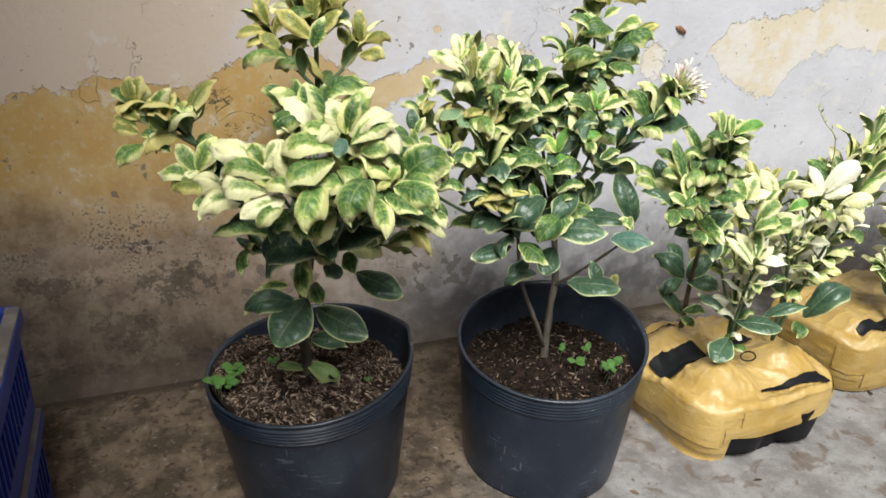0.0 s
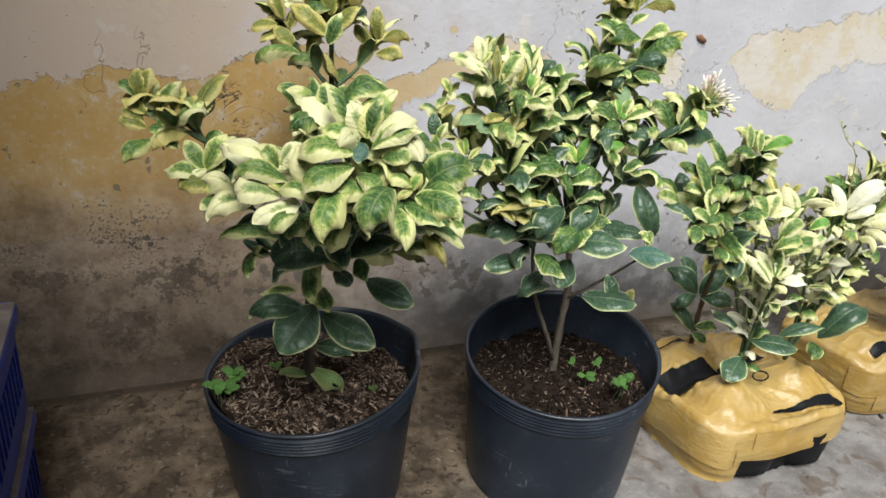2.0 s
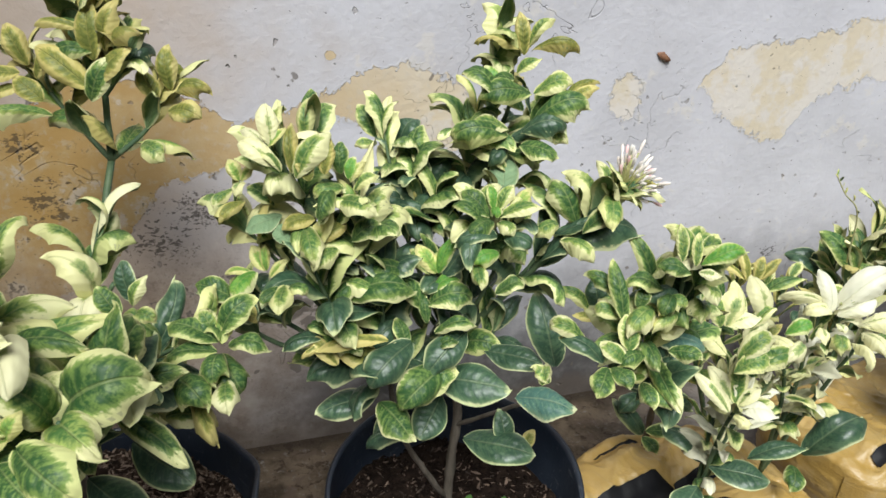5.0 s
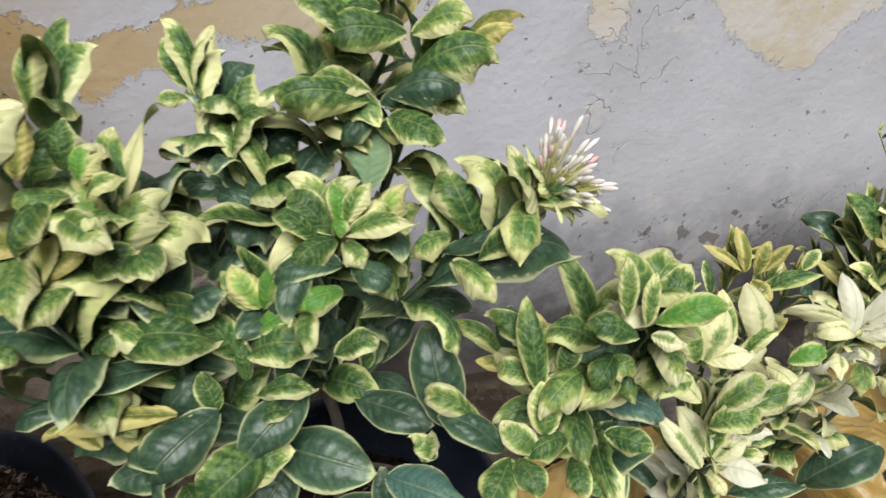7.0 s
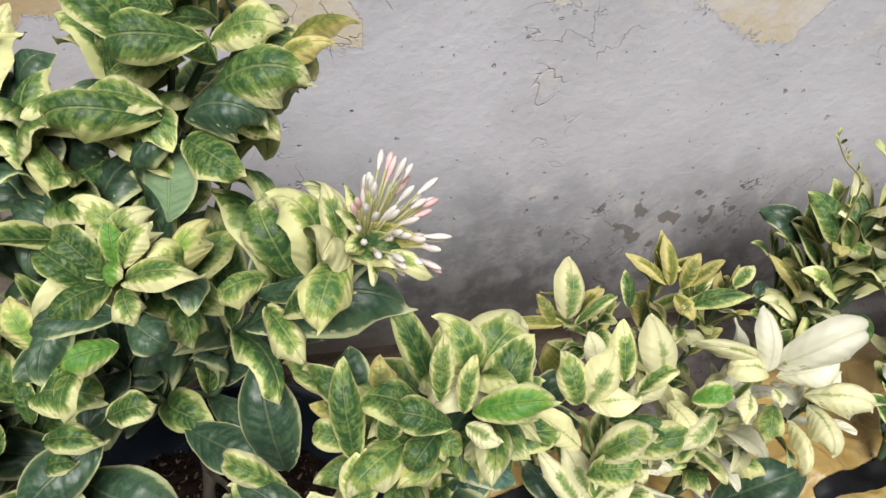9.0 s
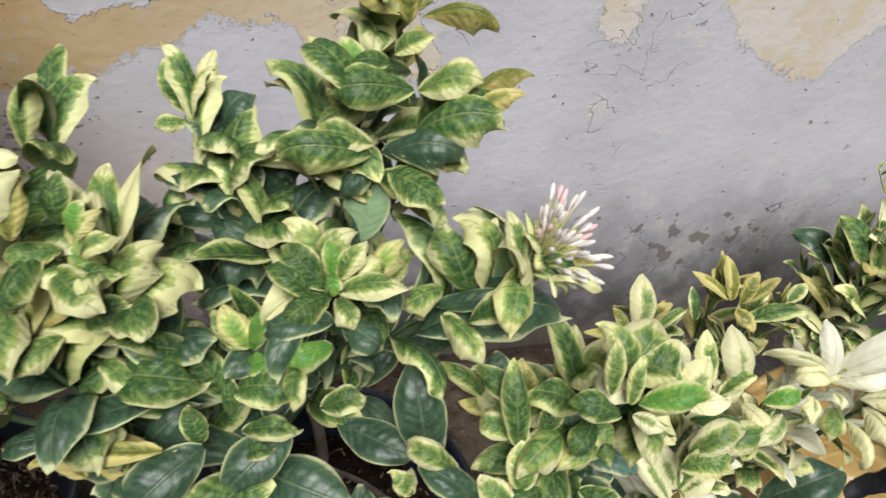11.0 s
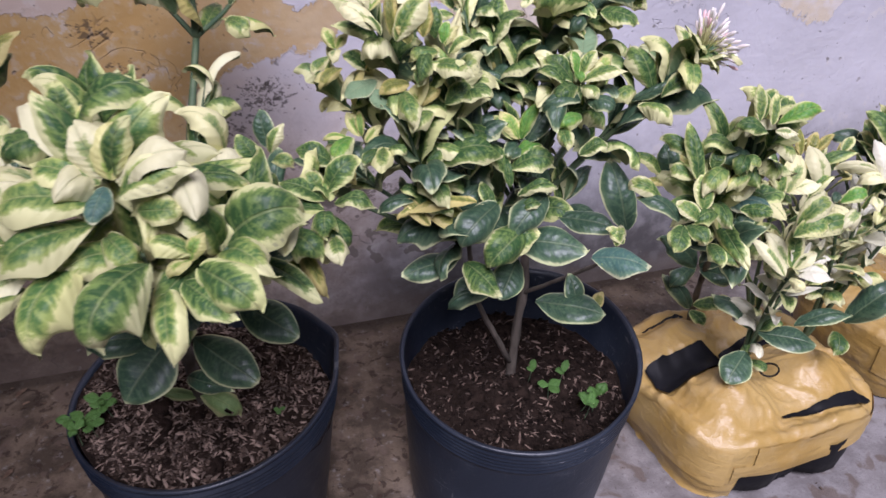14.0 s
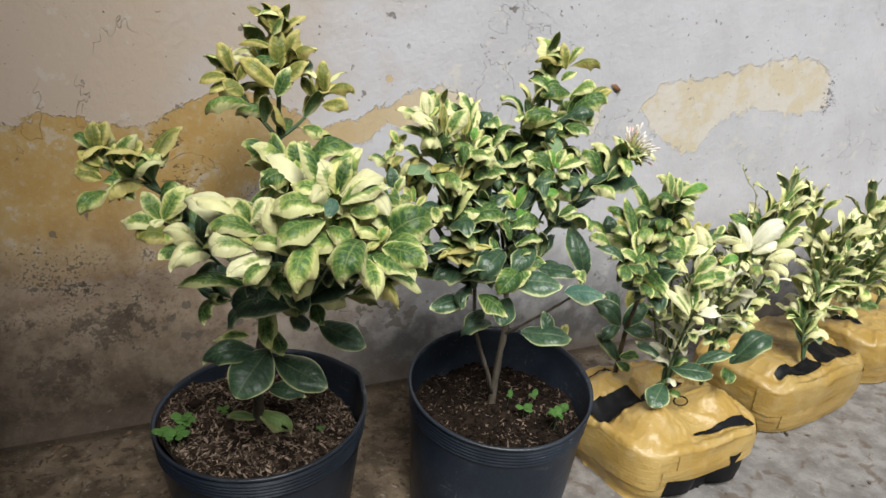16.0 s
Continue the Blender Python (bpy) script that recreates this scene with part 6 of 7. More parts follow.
blade(PA, (0.138, 0.685, 0.627), (0.106, 0.680, 0.616), "vari", "broad", 0.023, (-0.34, -0.64, 1.02))
blade(PA, (0.141, 0.684, 0.627), (0.140, 0.688, 0.641), "young", "up", 0.010, (-0.26, -0.70, 0.85))
blade(PA, (0.145, 0.683, 0.629), (0.187, 0.670, 0.652), "vari", "cup", 0.027, (-0.20, -0.46, 0.99))
blade(PA, (0.143, 0.684, 0.630), (0.152, 0.685, 0.645), "young", "up", 0.010, (-0.23, -0.58, 0.84))
blade(PA, (0.128, 0.681, 0.610), (0.108, 0.693, 0.629), "vari", "cup", 0.021, (-0.29, -0.67, 0.99))
blade(PA, (0.157, 0.637, 0.622), (0.148, 0.649, 0.651), "cream", "up", 0.022, (-0.26, -0.78, 1.09))
blade(PA, (0.160, 0.635, 0.622), (0.165, 0.642, 0.650), "young", "up", 0.019, (-0.05, -0.67, 1.00))
blade(PA, (0.162, 0.635, 0.623), (0.175, 0.639, 0.653), "vari", "up", 0.015, (-0.22, -0.54, 0.78))
blade(PA, (0.164, 0.633, 0.620), (0.200, 0.622, 0.640), "cream", "cup", 0.022, (-0.06, -0.69, 1.10))
blade(PA, (0.163, 0.630, 0.614), (0.201, 0.617, 0.632), "pale", "cup", 0.021, (-0.25, -0.68, 0.94))
blade(PA, (0.155, 0.636, 0.620), (0.124, 0.647, 0.627), "pale", "cup", 0.022, (-0.15, -0.74, 0.91))
blade(PA, (0.153, 0.632, 0.611), (0.107, 0.641, 0.608), "pale", "cup", 0.030, (-0.31, -0.84, 1.11))
blade(PA, (0.157, 0.635, 0.618), (0.150, 0.619, 0.606), "blue", "broad", 0.020, (-0.19, -0.64, 1.09))
blade(PA, (0.148, 0.629, 0.600), (0.104, 0.619, 0.583), "pale", "broad", 0.030, (-0.37, -0.65, 1.16))
blade(PA, (0.171, 0.624, 0.608), (0.194, 0.613, 0.612), "pale", "cup", 0.017, (-0.14, -0.90, 0.55))
blade(PA, (0.249, 0.703, 0.599), (0.245, 0.712, 0.622), "dark", "up", 0.014, (-0.38, -0.51, 0.90))
blade(PA, (0.249, 0.702, 0.596), (0.259, 0.703, 0.614), "pale", "up", 0.010, (-0.28, -0.56, 0.85))
blade(PA, (0.241, 0.702, 0.590), (0.230, 0.711, 0.606), "vari", "up", 0.014, (-0.23, -0.54, 1.01))
blade(PA, (0.250, 0.699, 0.592), (0.262, 0.690, 0.591), "pale", "cup", 0.010, (-0.21, -0.71, 1.01))
blade(PA, (0.196, 0.610, 0.586), (0.174, 0.618, 0.591), "pale", "droop", 0.016, (-0.31, -0.48, 1.26))
blade(PA, (0.193, 0.610, 0.583), (0.202, 0.611, 0.597), "young", "up", 0.011, (-0.35, -0.90, 0.90))
blade(PA, (0.194, 0.610, 0.583), (0.181, 0.606, 0.577), "young", "up", 0.010, (-0.21, -0.51, 1.08))
blade(PA, (0.197, 0.607, 0.579), (0.224, 0.576, 0.569), "vari", "broad", 0.028, (-0.35, -0.73, 1.11))
blade(PA, (0.138, 0.631, 0.580), (0.115, 0.594, 0.550), "pale", "broad", 0.031, (-0.39, -0.51, 0.93))
blade(PA, (0.179, 0.610, 0.570), (0.178, 0.571, 0.546), "pale", "out", 0.020, (-0.16, -0.55, 1.05))
blade(PA, (0.188, 0.607, 0.572), (0.210, 0.578, 0.562), "vari", "out", 0.020, (-0.16, -0.75, 0.99))
blade(PA, (0.153, 0.631, 0.591), (0.167, 0.608, 0.582), "pale", "out", 0.019, (-0.26, -0.60, 1.10))
blade(PA, (0.212, 0.648, 0.564), (0.260, 0.633, 0.591), "vari", "cup", 0.039, (-0.29, -0.72, 0.87))
blade(PA, (0.173, 0.601, 0.590), (0.144, 0.569, 0.562), "vari", "broad", 0.035, (-0.29, -0.55, 0.86))
blade(PA, (0.194, 0.706, 0.553), (0.163, 0.698, 0.540), "vari", "out", 0.023, (-0.12, -0.60, 0.93))
blade(PA, (0.164, 0.703, 0.520), (0.140, 0.676, 0.497), "pale", "out", 0.024, (-0.42, -0.61, 1.04))
blade(PA, (0.138, 0.715, 0.524), (0.105, 0.697, 0.505), "vari", "out", 0.024, (-0.47, -0.49, 1.15))
blade(PA, (0.115, 0.717, 0.508), (0.142, 0.686, 0.499), "vari", "out", 0.022, (-0.22, -0.58, 1.24))
blade(PA, (0.105, 0.724, 0.515), (0.110, 0.695, 0.493), "dark", "out", 0.022, (-0.11, -0.74, 0.95))
blade(PA, (0.168, 0.696, 0.510), (0.147, 0.706, 0.521), "dark", "cup", 0.020, (-0.28, -0.65, 0.67))
blade(PA, (0.174, 0.756, 0.458), (0.226, 0.736, 0.479), "dark", "cup", 0.032, (-0.17, -0.71, 0.97))
blade(PA, (0.165, 0.760, 0.452), (0.099, 0.770, 0.445), "dark", "cup", 0.038, (-0.27, -0.53, 0.92))
blade(PA, (0.127, 0.800, 0.456), (0.057, 0.820, 0.460), "vari", "cup", 0.020, (-0.35, -0.57, 1.12))
blade(PA, (0.118, 0.810, 0.470), (0.070, 0.822, 0.470), "dark", "cup", 0.026, (-0.30, -0.47, 0.98))
blade(PA, (0.200, 0.793, 0.436), (0.201, 0.767, 0.420), "vari", "out", 0.021, (-0.32, -0.45, 0.85))
blade(PA, (0.174, 0.796, 0.421), (0.189, 0.774, 0.409), "dark", "out", 0.023, (-0.14, -0.70, 1.01))
blade(PA, (0.142, 0.817, 0.437), (0.178, 0.798, 0.441), "olive", "up", 0.023, (-0.40, -0.74, 1.08))
blade(PA, (0.224, 0.843, 0.383), (0.271, 0.796, 0.366), "dark", "flat", 0.039, (-0.23, -0.63, 0.90))
blade(PA, (0.172, 0.858, 0.368), (0.175, 0.827, 0.351), "vari", "out", 0.024, (-0.20, -0.80, 0.82))
blade(PA, (0.143, 0.868, 0.364), (0.103, 0.872, 0.360), "pale", "cup", 0.018, (-0.28, -0.74, 0.87))
blade(PA, (0.154, 0.854, 0.345), (0.090, 0.863, 0.338), "dark", "cup", 0.032, (-0.27, -0.65, 0.93))
blade(PA, (0.162, 0.846, 0.353), (0.113, 0.815, 0.311), "dark", "flat", 0.057, (-0.06, -0.51, 1.10))
blade(PA, (0.179, 0.879, 0.321), (0.233, 0.821, 0.299), "dark", "flat", 0.045, (-0.26, -0.70, 0.78))
blade(PA, (0.168, 0.866, 0.285), (0.208, 0.838, 0.282), "dark", "cup", 0.023, (-0.30, -0.89, 0.88))
blade(PA, (0.276, 0.803, 0.456), (0.291, 0.759, 0.435), "olive", "droop", 0.018, (-0.17, -0.44, 1.07))
blade(PA, (0.255, 0.802, 0.436), (0.284, 0.787, 0.440), "pale", "cup", 0.022, (-0.36, -0.58, 0.86))
blade(PA, (0.298, 0.806, 0.482), (0.314, 0.770, 0.465), "vari", "out", 0.029, (-0.16, -0.65, 1.06))
blade(PA, (0.315, 0.791, 0.464), (0.285, 0.787, 0.455), "vari", "out", 0.022, (0.05, -0.53, 1.23))
blade(PA, (0.220, 1.047, 0.705), (0.218, 1.059, 0.745), "olive", "up", 0.023, (-0.32, -0.65, 1.08))
blade(PA, (0.217, 1.051, 0.712), (0.187, 1.072, 0.738), "olive", "up", 0.013, (-0.14, -0.68, 0.93))
blade(PA, (0.224, 1.046, 0.708), (0.255, 1.034, 0.736), "olive", "up", 0.017, (-0.51, -0.63, 1.02))
blade(PA, (0.220, 1.030, 0.667), (0.222, 1.042, 0.715), "olive", "up", 0.026, (-0.35, -0.68, 0.75))
blade(PA, (0.231, 1.027, 0.675), (0.246, 1.031, 0.717), "olive", "up", 0.020, (-0.30, -0.52, 0.99))
blade(PA, (0.234, 1.027, 0.679), (0.262, 1.013, 0.693), "olive", "droop", 0.020, (-0.31, -0.76, 1.13))
blade(PA, (0.221, 1.032, 0.674), (0.191, 1.039, 0.667), "vari", "droop", 0.022, (-0.35, -0.63, 1.01))
blade(PA, (0.214, 1.044, 0.691), (0.174, 1.060, 0.691), "olive", "up", 0.013, (-0.60, -0.62, 0.90))
blade(PA, (0.222, 1.020, 0.646), (0.253, 1.010, 0.680), "olive", "up", 0.026, (-0.30, -0.45, 0.98))
blade(PA, (0.215, 1.022, 0.643), (0.172, 1.051, 0.675), "olive", "up", 0.028, (-0.56, -0.65, 0.94))
blade(PA, (0.214, 1.018, 0.633), (0.235, 1.017, 0.671), "vari", "up", 0.025, (-0.32, -0.76, 0.72))
blade(PA, (0.163, 1.052, 0.658), (0.148, 1.068, 0.690), "olive", "up", 0.022, (-0.28, -0.57, 0.92))
blade(PA, (0.155, 1.053, 0.651), (0.123, 1.058, 0.642), "olive", "up", 0.023, (-0.55, -0.40, 0.57))
blade(PA, (0.156, 1.048, 0.640), (0.132, 1.046, 0.629), "olive", "up", 0.018, (-0.39, -0.36, 0.90))
blade(PA, (0.169, 1.044, 0.648), (0.184, 1.043, 0.674), "olive", "up", 0.019, (-0.31, -0.75, 1.08))
blade(PA, (0.180, 1.025, 0.619), (0.125, 1.034, 0.605), "pale", "droop", 0.019, (-0.50, -0.58, 0.93))
blade(PA, (0.173, 1.034, 0.630), (0.151, 1.049, 0.648), "olive", "up", 0.022, (-0.47, -0.50, 0.75))
blade(PA, (0.283, 1.028, 0.638), (0.285, 1.039, 0.677), "olive", "up", 0.020, (-0.42, -0.61, 0.87))
blade(PA, (0.287, 1.026, 0.636), (0.318, 1.005, 0.640), "olive", "droop", 0.017, (-0.29, -0.50, 0.88))
blade(PA, (0.279, 1.023, 0.620), (0.307, 0.996, 0.618), "olive", "droop", 0.024, (-0.41, -0.67, 0.87))
blade(PA, (0.270, 1.032, 0.629), (0.256, 1.046, 0.653), "olive", "up", 0.021, (-0.25, -0.64, 0.97))
blade(PA, (0.253, 1.024, 0.589), (0.272, 0.995, 0.580), "pale", "droop", 0.024, (-0.35, -0.71, 1.02))
blade(PA, (0.222, 1.046, 0.600), (0.171, 1.064, 0.596), "pale", "droop", 0.018, (-0.47, -0.61, 1.10))
blade(S1, (0.676, 0.726, 0.564), (0.709, 0.716, 0.577), "lime", "cup", 0.016, (-0.37, -0.55, 0.91))
blade(S1, (0.663, 0.733, 0.565), (0.665, 0.749, 0.592), "pale", "up", 0.011, (-0.30, -0.73, 1.06))
blade(S1, (0.672, 0.727, 0.563), (0.678, 0.739, 0.586), "pale", "up", 0.010, (-0.31, -0.53, 1.29))
blade(S1, (0.667, 0.725, 0.557), (0.640, 0.734, 0.560), "vari", "droop", 0.017, (-0.21, -0.47, 1.10))
blade(S1, (0.673, 0.723, 0.559), (0.685, 0.711, 0.559), "cream", "out", 0.011, (-0.27, -0.65, 0.89))
blade(S1, (0.667, 0.755, 0.526), (0.635, 0.768, 0.531), "vari", "droop", 0.024, (-0.23, -0.35, 1.16))
blade(S1, (0.631, 0.751, 0.502), (0.628, 0.780, 0.546), "vari", "up", 0.017, (-0.31, -0.35, 1.05))
blade(S1, (0.644, 0.753, 0.512), (0.654, 0.759, 0.528), "vari", "up", 0.014, (-0.32, -0.69, 0.99))
blade(S1, (0.665, 0.749, 0.518), (0.680, 0.733, 0.518), "pale", "out", 0.015, (-0.27, -0.31, 1.08))
blade(S1, (0.674, 0.749, 0.522), (0.652, 0.731, 0.512), "vari", "out", 0.017, (-0.37, -0.62, 1.07))
blade(S1, (0.640, 0.803, 0.477), (0.641, 0.822, 0.507), "dark", "up", 0.023, (-0.45, -0.53, 1.19))
blade(S1, (0.633, 0.807, 0.478), (0.605, 0.826, 0.493), "pale", "cup", 0.013, (-0.20, -0.48, 0.95))
blade(S1, (0.642, 0.799, 0.473), (0.616, 0.808, 0.475), "olive", "up", 0.013, (-0.45, -0.39, 1.23))
blade(S1, (0.660, 0.797, 0.480), (0.656, 0.814, 0.504), "olive", "up", 0.017, (-0.43, -0.52, 1.10))
blade(S1, (0.608, 0.738, 0.471), (0.577, 0.758, 0.487), "dark", "cup", 0.020, (-0.18, -0.52, 1.04))
blade(S1, (0.631, 0.736, 0.481), (0.635, 0.752, 0.509), "pale", "up", 0.022, (-0.22, -0.53, 1.10))
blade(S1, (0.626, 0.732, 0.473), (0.609, 0.745, 0.486), "pale", "cup", 0.017, (-0.46, -0.91, 1.01))
blade(S1, (0.597, 0.753, 0.484), (0.566, 0.770, 0.495), "pale", "cup", 0.016, (-0.44, -0.52, 1.19))
blade(S1, (0.611, 0.734, 0.468), (0.589, 0.711, 0.457), "vari", "broad", 0.023, (-0.21, -0.59, 1.11))
blade(S1, (0.615, 0.733, 0.469), (0.618, 0.708, 0.463), "vari", "out", 0.018, (-0.10, -0.64, 1.21))
blade(S1, (0.685, 0.762, 0.428), (0.706, 0.758, 0.440), "dark", "cup", 0.020, (-0.16, -0.52, 1.28))
blade(S1, (0.683, 0.759, 0.424), (0.703, 0.745, 0.427), "lime", "cup", 0.014, (-0.33, -0.43, 0.99))
blade(S1, (0.681, 0.759, 0.422), (0.683, 0.727, 0.414), "vari", "broad", 0.023, (-0.33, -0.68, 1.16))
blade(S1, (0.672, 0.762, 0.421), (0.669, 0.735, 0.413), "vari", "broad", 0.019, (-0.35, -0.54, 0.97))
blade(S1, (0.684, 0.767, 0.433), (0.682, 0.777, 0.447), "young", "up", 0.012, (-0.11, -0.33, 1.13))
blade(S1, (0.676, 0.765, 0.427), (0.659, 0.764, 0.424), "young", "up", 0.012, (-0.04, -0.48, 1.36))
blade(S1, (0.687, 0.784, 0.455), (0.724, 0.748, 0.457), "blue", "out", 0.022, (-0.23, -0.74, 1.28))
blade(S1, (0.716, 0.769, 0.451), (0.695, 0.756, 0.439), "dark", "out", 0.019, (-0.26, -0.67, 1.02))
blade(S1, (0.851, 0.969, 0.229), (0.802, 0.996, 0.265), "dark", "cup", 0.037, (-0.45, -0.66, 0.82))
blade(S1, (0.855, 0.967, 0.229), (0.894, 0.960, 0.265), "dark", "cup", 0.035, (-0.08, -0.56, 0.75))
blade(S1, (0.855, 0.965, 0.225), (0.898, 0.931, 0.218), "dark", "cup", 0.031, (-0.44, -0.70, 0.72))
blade(S1, (0.846, 0.970, 0.229), (0.807, 0.961, 0.208), "dark", "out", 0.027, (-0.27, -0.64, 0.86))
blade(S1, (0.868, 0.975, 0.257), (0.892, 0.979, 0.300), "olive", "up", 0.034, (-0.32, -0.58, 1.12))
blade(S1, (0.848, 0.979, 0.249), (0.826, 0.999, 0.287), "dark", "up", 0.039, (-0.08, -0.63, 1.06))
blade(S1, (0.856, 0.965, 0.158), (0.818, 0.993, 0.204), "dark", "up", 0.028, (-0.35, -0.59, 0.84))
blade(S1, (0.856, 0.964, 0.154), (0.865, 0.938, 0.143), "vari", "out", 0.020, (-0.17, -0.78, 0.84))
blade(S1, (0.861, 0.965, 0.162), (0.894, 0.949, 0.167), "vari", "cup", 0.022, (-0.26, -0.57, 0.78))
blade(S2, (0.816, 0.788, 0.351), (0.795, 0.816, 0.383), "cream", "up", 0.021, (-0.31, -0.53, 1.13))
blade(S2, (0.818, 0.787, 0.351), (0.827, 0.810, 0.394), "pale", "up", 0.021, (-0.34, -0.54, 1.07))
blade(S2, (0.820, 0.782, 0.346), (0.847, 0.759, 0.349), "white", "cup", 0.025, (-0.07, -0.48, 0.94))
blade(S2, (0.809, 0.784, 0.344), (0.780, 0.816, 0.377), "cream", "up", 0.018, (-0.51, -0.54, 1.24))
blade(S2, (0.820, 0.785, 0.350), (0.841, 0.785, 0.367), "cream", "cup", 0.018, (-0.22, -0.44, 1.04))
blade(S2, (0.814, 0.780, 0.341), (0.818, 0.760, 0.337), "cream", "out", 0.014, (-0.41, -0.46, 1.11))
blade(S3, (0.798, 0.808, 0.438), (0.816, 0.821, 0.472), "cream", "up", 0.027, (-0.16, -0.71, 1.12))
blade(S3, (0.793, 0.809, 0.437), (0.784, 0.831, 0.466), "pale", "up", 0.022, (-0.32, -0.45, 1.03))
blade(S3, (0.800, 0.807, 0.438), (0.827, 0.798, 0.449), "cream", "cup", 0.021, (-0.31, -0.62, 1.25))
blade(S3, (0.792, 0.791, 0.415), (0.760, 0.813, 0.433), "cream", "cup", 0.021, (-0.24, -0.64, 0.98))
blade(S3, (0.801, 0.783, 0.410), (0.837, 0.781, 0.435), "pale", "cup", 0.024, (-0.37, -0.37, 0.88))
blade(S3, (0.795, 0.778, 0.401), (0.828, 0.767, 0.413), "pale", "cup", 0.024, (-0.34, -0.47, 1.24))
blade(S2, (0.865, 0.854, 0.202), (0.821, 0.891, 0.236), "dark", "cup", 0.035, (-0.26, -0.45, 1.19))
blade(S2, (0.858, 0.837, 0.211), (0.913, 0.793, 0.213), "dark", "flat", 0.041, (-0.12, -0.54, 1.30))
blade(S2, (0.851, 0.839, 0.179), (0.807, 0.815, 0.157), "dark", "flat", 0.043, (-0.22, -0.36, 0.97))
blade(S2, (0.853, 0.830, 0.169), (0.865, 0.808, 0.167), "vari", "out", 0.017, (-0.13, -0.70, 0.92))
blade(S3, (0.974, 0.819, 0.201), (0.948, 0.792, 0.189), "vari", "out", 0.026, (-0.18, -0.64, 1.16))
blade(S3, (0.923, 0.843, 0.203), (0.982, 0.821, 0.222), "dark", "cup", 0.028, (-0.37, -0.35, 1.11))
blade(S3, (1.013, 0.843, 0.190), (1.087, 0.834, 0.237), "dark", "cup", 0.051, (-0.37, -0.52, 1.21))
blade(S3, (0.957, 0.823, 0.423), (0.954, 0.852, 0.462), "white", "up", 0.022, (-0.30, -0.46, 1.39))
blade(S3, (0.964, 0.824, 0.427), (1.026, 0.820, 0.463), "white", "cup", 0.031, (-0.10, -0.53, 1.07))
blade(S3, (0.964, 0.819, 0.420), (1.001, 0.814, 0.439), "white", "cup", 0.026, (-0.13, -0.71, 0.78))
blade(S3, (0.956, 0.824, 0.423), (0.921, 0.831, 0.422), "cream", "cup", 0.022, (-0.28, -0.65, 1.35))
blade(S3, (0.954, 0.830, 0.429), (0.905, 0.846, 0.434), "cream", "cup", 0.013, (-0.19, -0.64, 1.00))
blade(S3, (0.960, 0.814, 0.414), (0.958, 0.799, 0.410), "cream", "out", 0.011, (-0.14, -0.62, 1.07))
blade(S3, (0.981, 0.805, 0.413), (1.020, 0.779, 0.419), "cream", "droop", 0.026, (-0.21, -0.51, 1.16))
blade(S3, (0.984, 0.799, 0.407), (0.981, 0.761, 0.400), "cream", "broad", 0.022, (-0.19, -0.37, 1.35))
blade(S3, (0.959, 0.806, 0.404), (0.940, 0.781, 0.396), "pale", "broad", 0.022, (-0.40, -0.21, 1.16))
blade(S3, (0.967, 0.795, 0.396), (0.954, 0.751, 0.385), "cream", "out", 0.013, (-0.05, -0.61, 1.18))
blade(S3, (0.943, 0.816, 0.409), (0.929, 0.797, 0.402), "cream", "out", 0.017, (-0.18, -0.51, 1.25))
blade(S3, (0.897, 0.821, 0.405), (0.925, 0.814, 0.415), "lime", "cup", 0.019, (-0.13, -0.64, 1.13))
blade(S3, (0.852, 0.832, 0.397), (0.882, 0.832, 0.417), "cream", "cup", 0.018, (-0.11, -0.44, 1.10))
blade(S3, (0.881, 0.824, 0.401), (0.888, 0.797, 0.397), "cream", "broad", 0.019, (-0.23, -0.54, 1.01))
blade(S3, (0.838, 0.827, 0.386), (0.873, 0.800, 0.390), "vari", "cup", 0.019, (-0.36, -0.33, 1.10))
blade(S3, (0.844, 0.810, 0.370), (0.893, 0.799, 0.389), "pale", "cup", 0.026, (-0.19, -0.61, 1.30))
blade(S3, (0.913, 0.809, 0.398), (0.876, 0.791, 0.389), "cream", "broad", 0.021, (0.01, -0.55, 1.21))
blade(S3, (0.844, 0.835, 0.420), (0.844, 0.861, 0.456), "pale", "up", 0.021, (-0.29, -0.31, 1.26))
blade(S3, (0.870, 0.827, 0.423), (0.864, 0.857, 0.462), "cream", "up", 0.029, (-0.30, -0.37, 1.19))
blade(S3, (0.827, 0.845, 0.424), (0.820, 0.863, 0.446), "cream", "up", 0.017, (-0.15, -0.48, 1.06))
blade(S3, (0.834, 0.830, 0.410), (0.812, 0.837, 0.413), "vari", "cup", 0.016, (-0.27, -0.45, 1.14))
blade(S3, (0.854, 0.827, 0.415), (0.881, 0.828, 0.434), "pale", "cup", 0.016, (-0.32, -0.28, 1.12))
blade(S4, (0.941, 0.938, 0.405), (0.937, 0.963, 0.439), "olive", "up", 0.016, (-0.27, -0.61, 1.23))
blade(S4, (0.938, 0.939, 0.405), (0.904, 0.962, 0.423), "olive", "up", 0.014, (-0.08, -0.49, 1.25))
blade(S4, (0.950, 0.934, 0.404), (0.966, 0.946, 0.430), "olive", "up", 0.016, (-0.38, -0.57, 1.09))
blade(S4, (0.955, 0.934, 0.406), (0.984, 0.936, 0.429), "olive", "up", 0.013, (-0.20, -0.46, 0.90))
blade(S4, (0.905, 0.935, 0.386), (0.902, 0.954, 0.412), "vari", "up", 0.016, (0.17, -0.63, 1.19))
blade(S4, (0.948, 0.922, 0.391), (0.999, 0.910, 0.410), "vari", "cup", 0.020, (-0.10, -0.42, 1.17))
blade(S4, (0.993, 0.923, 0.411), (1.009, 0.929, 0.429), "pale", "up", 0.016, (-0.55, -0.65, 1.23))
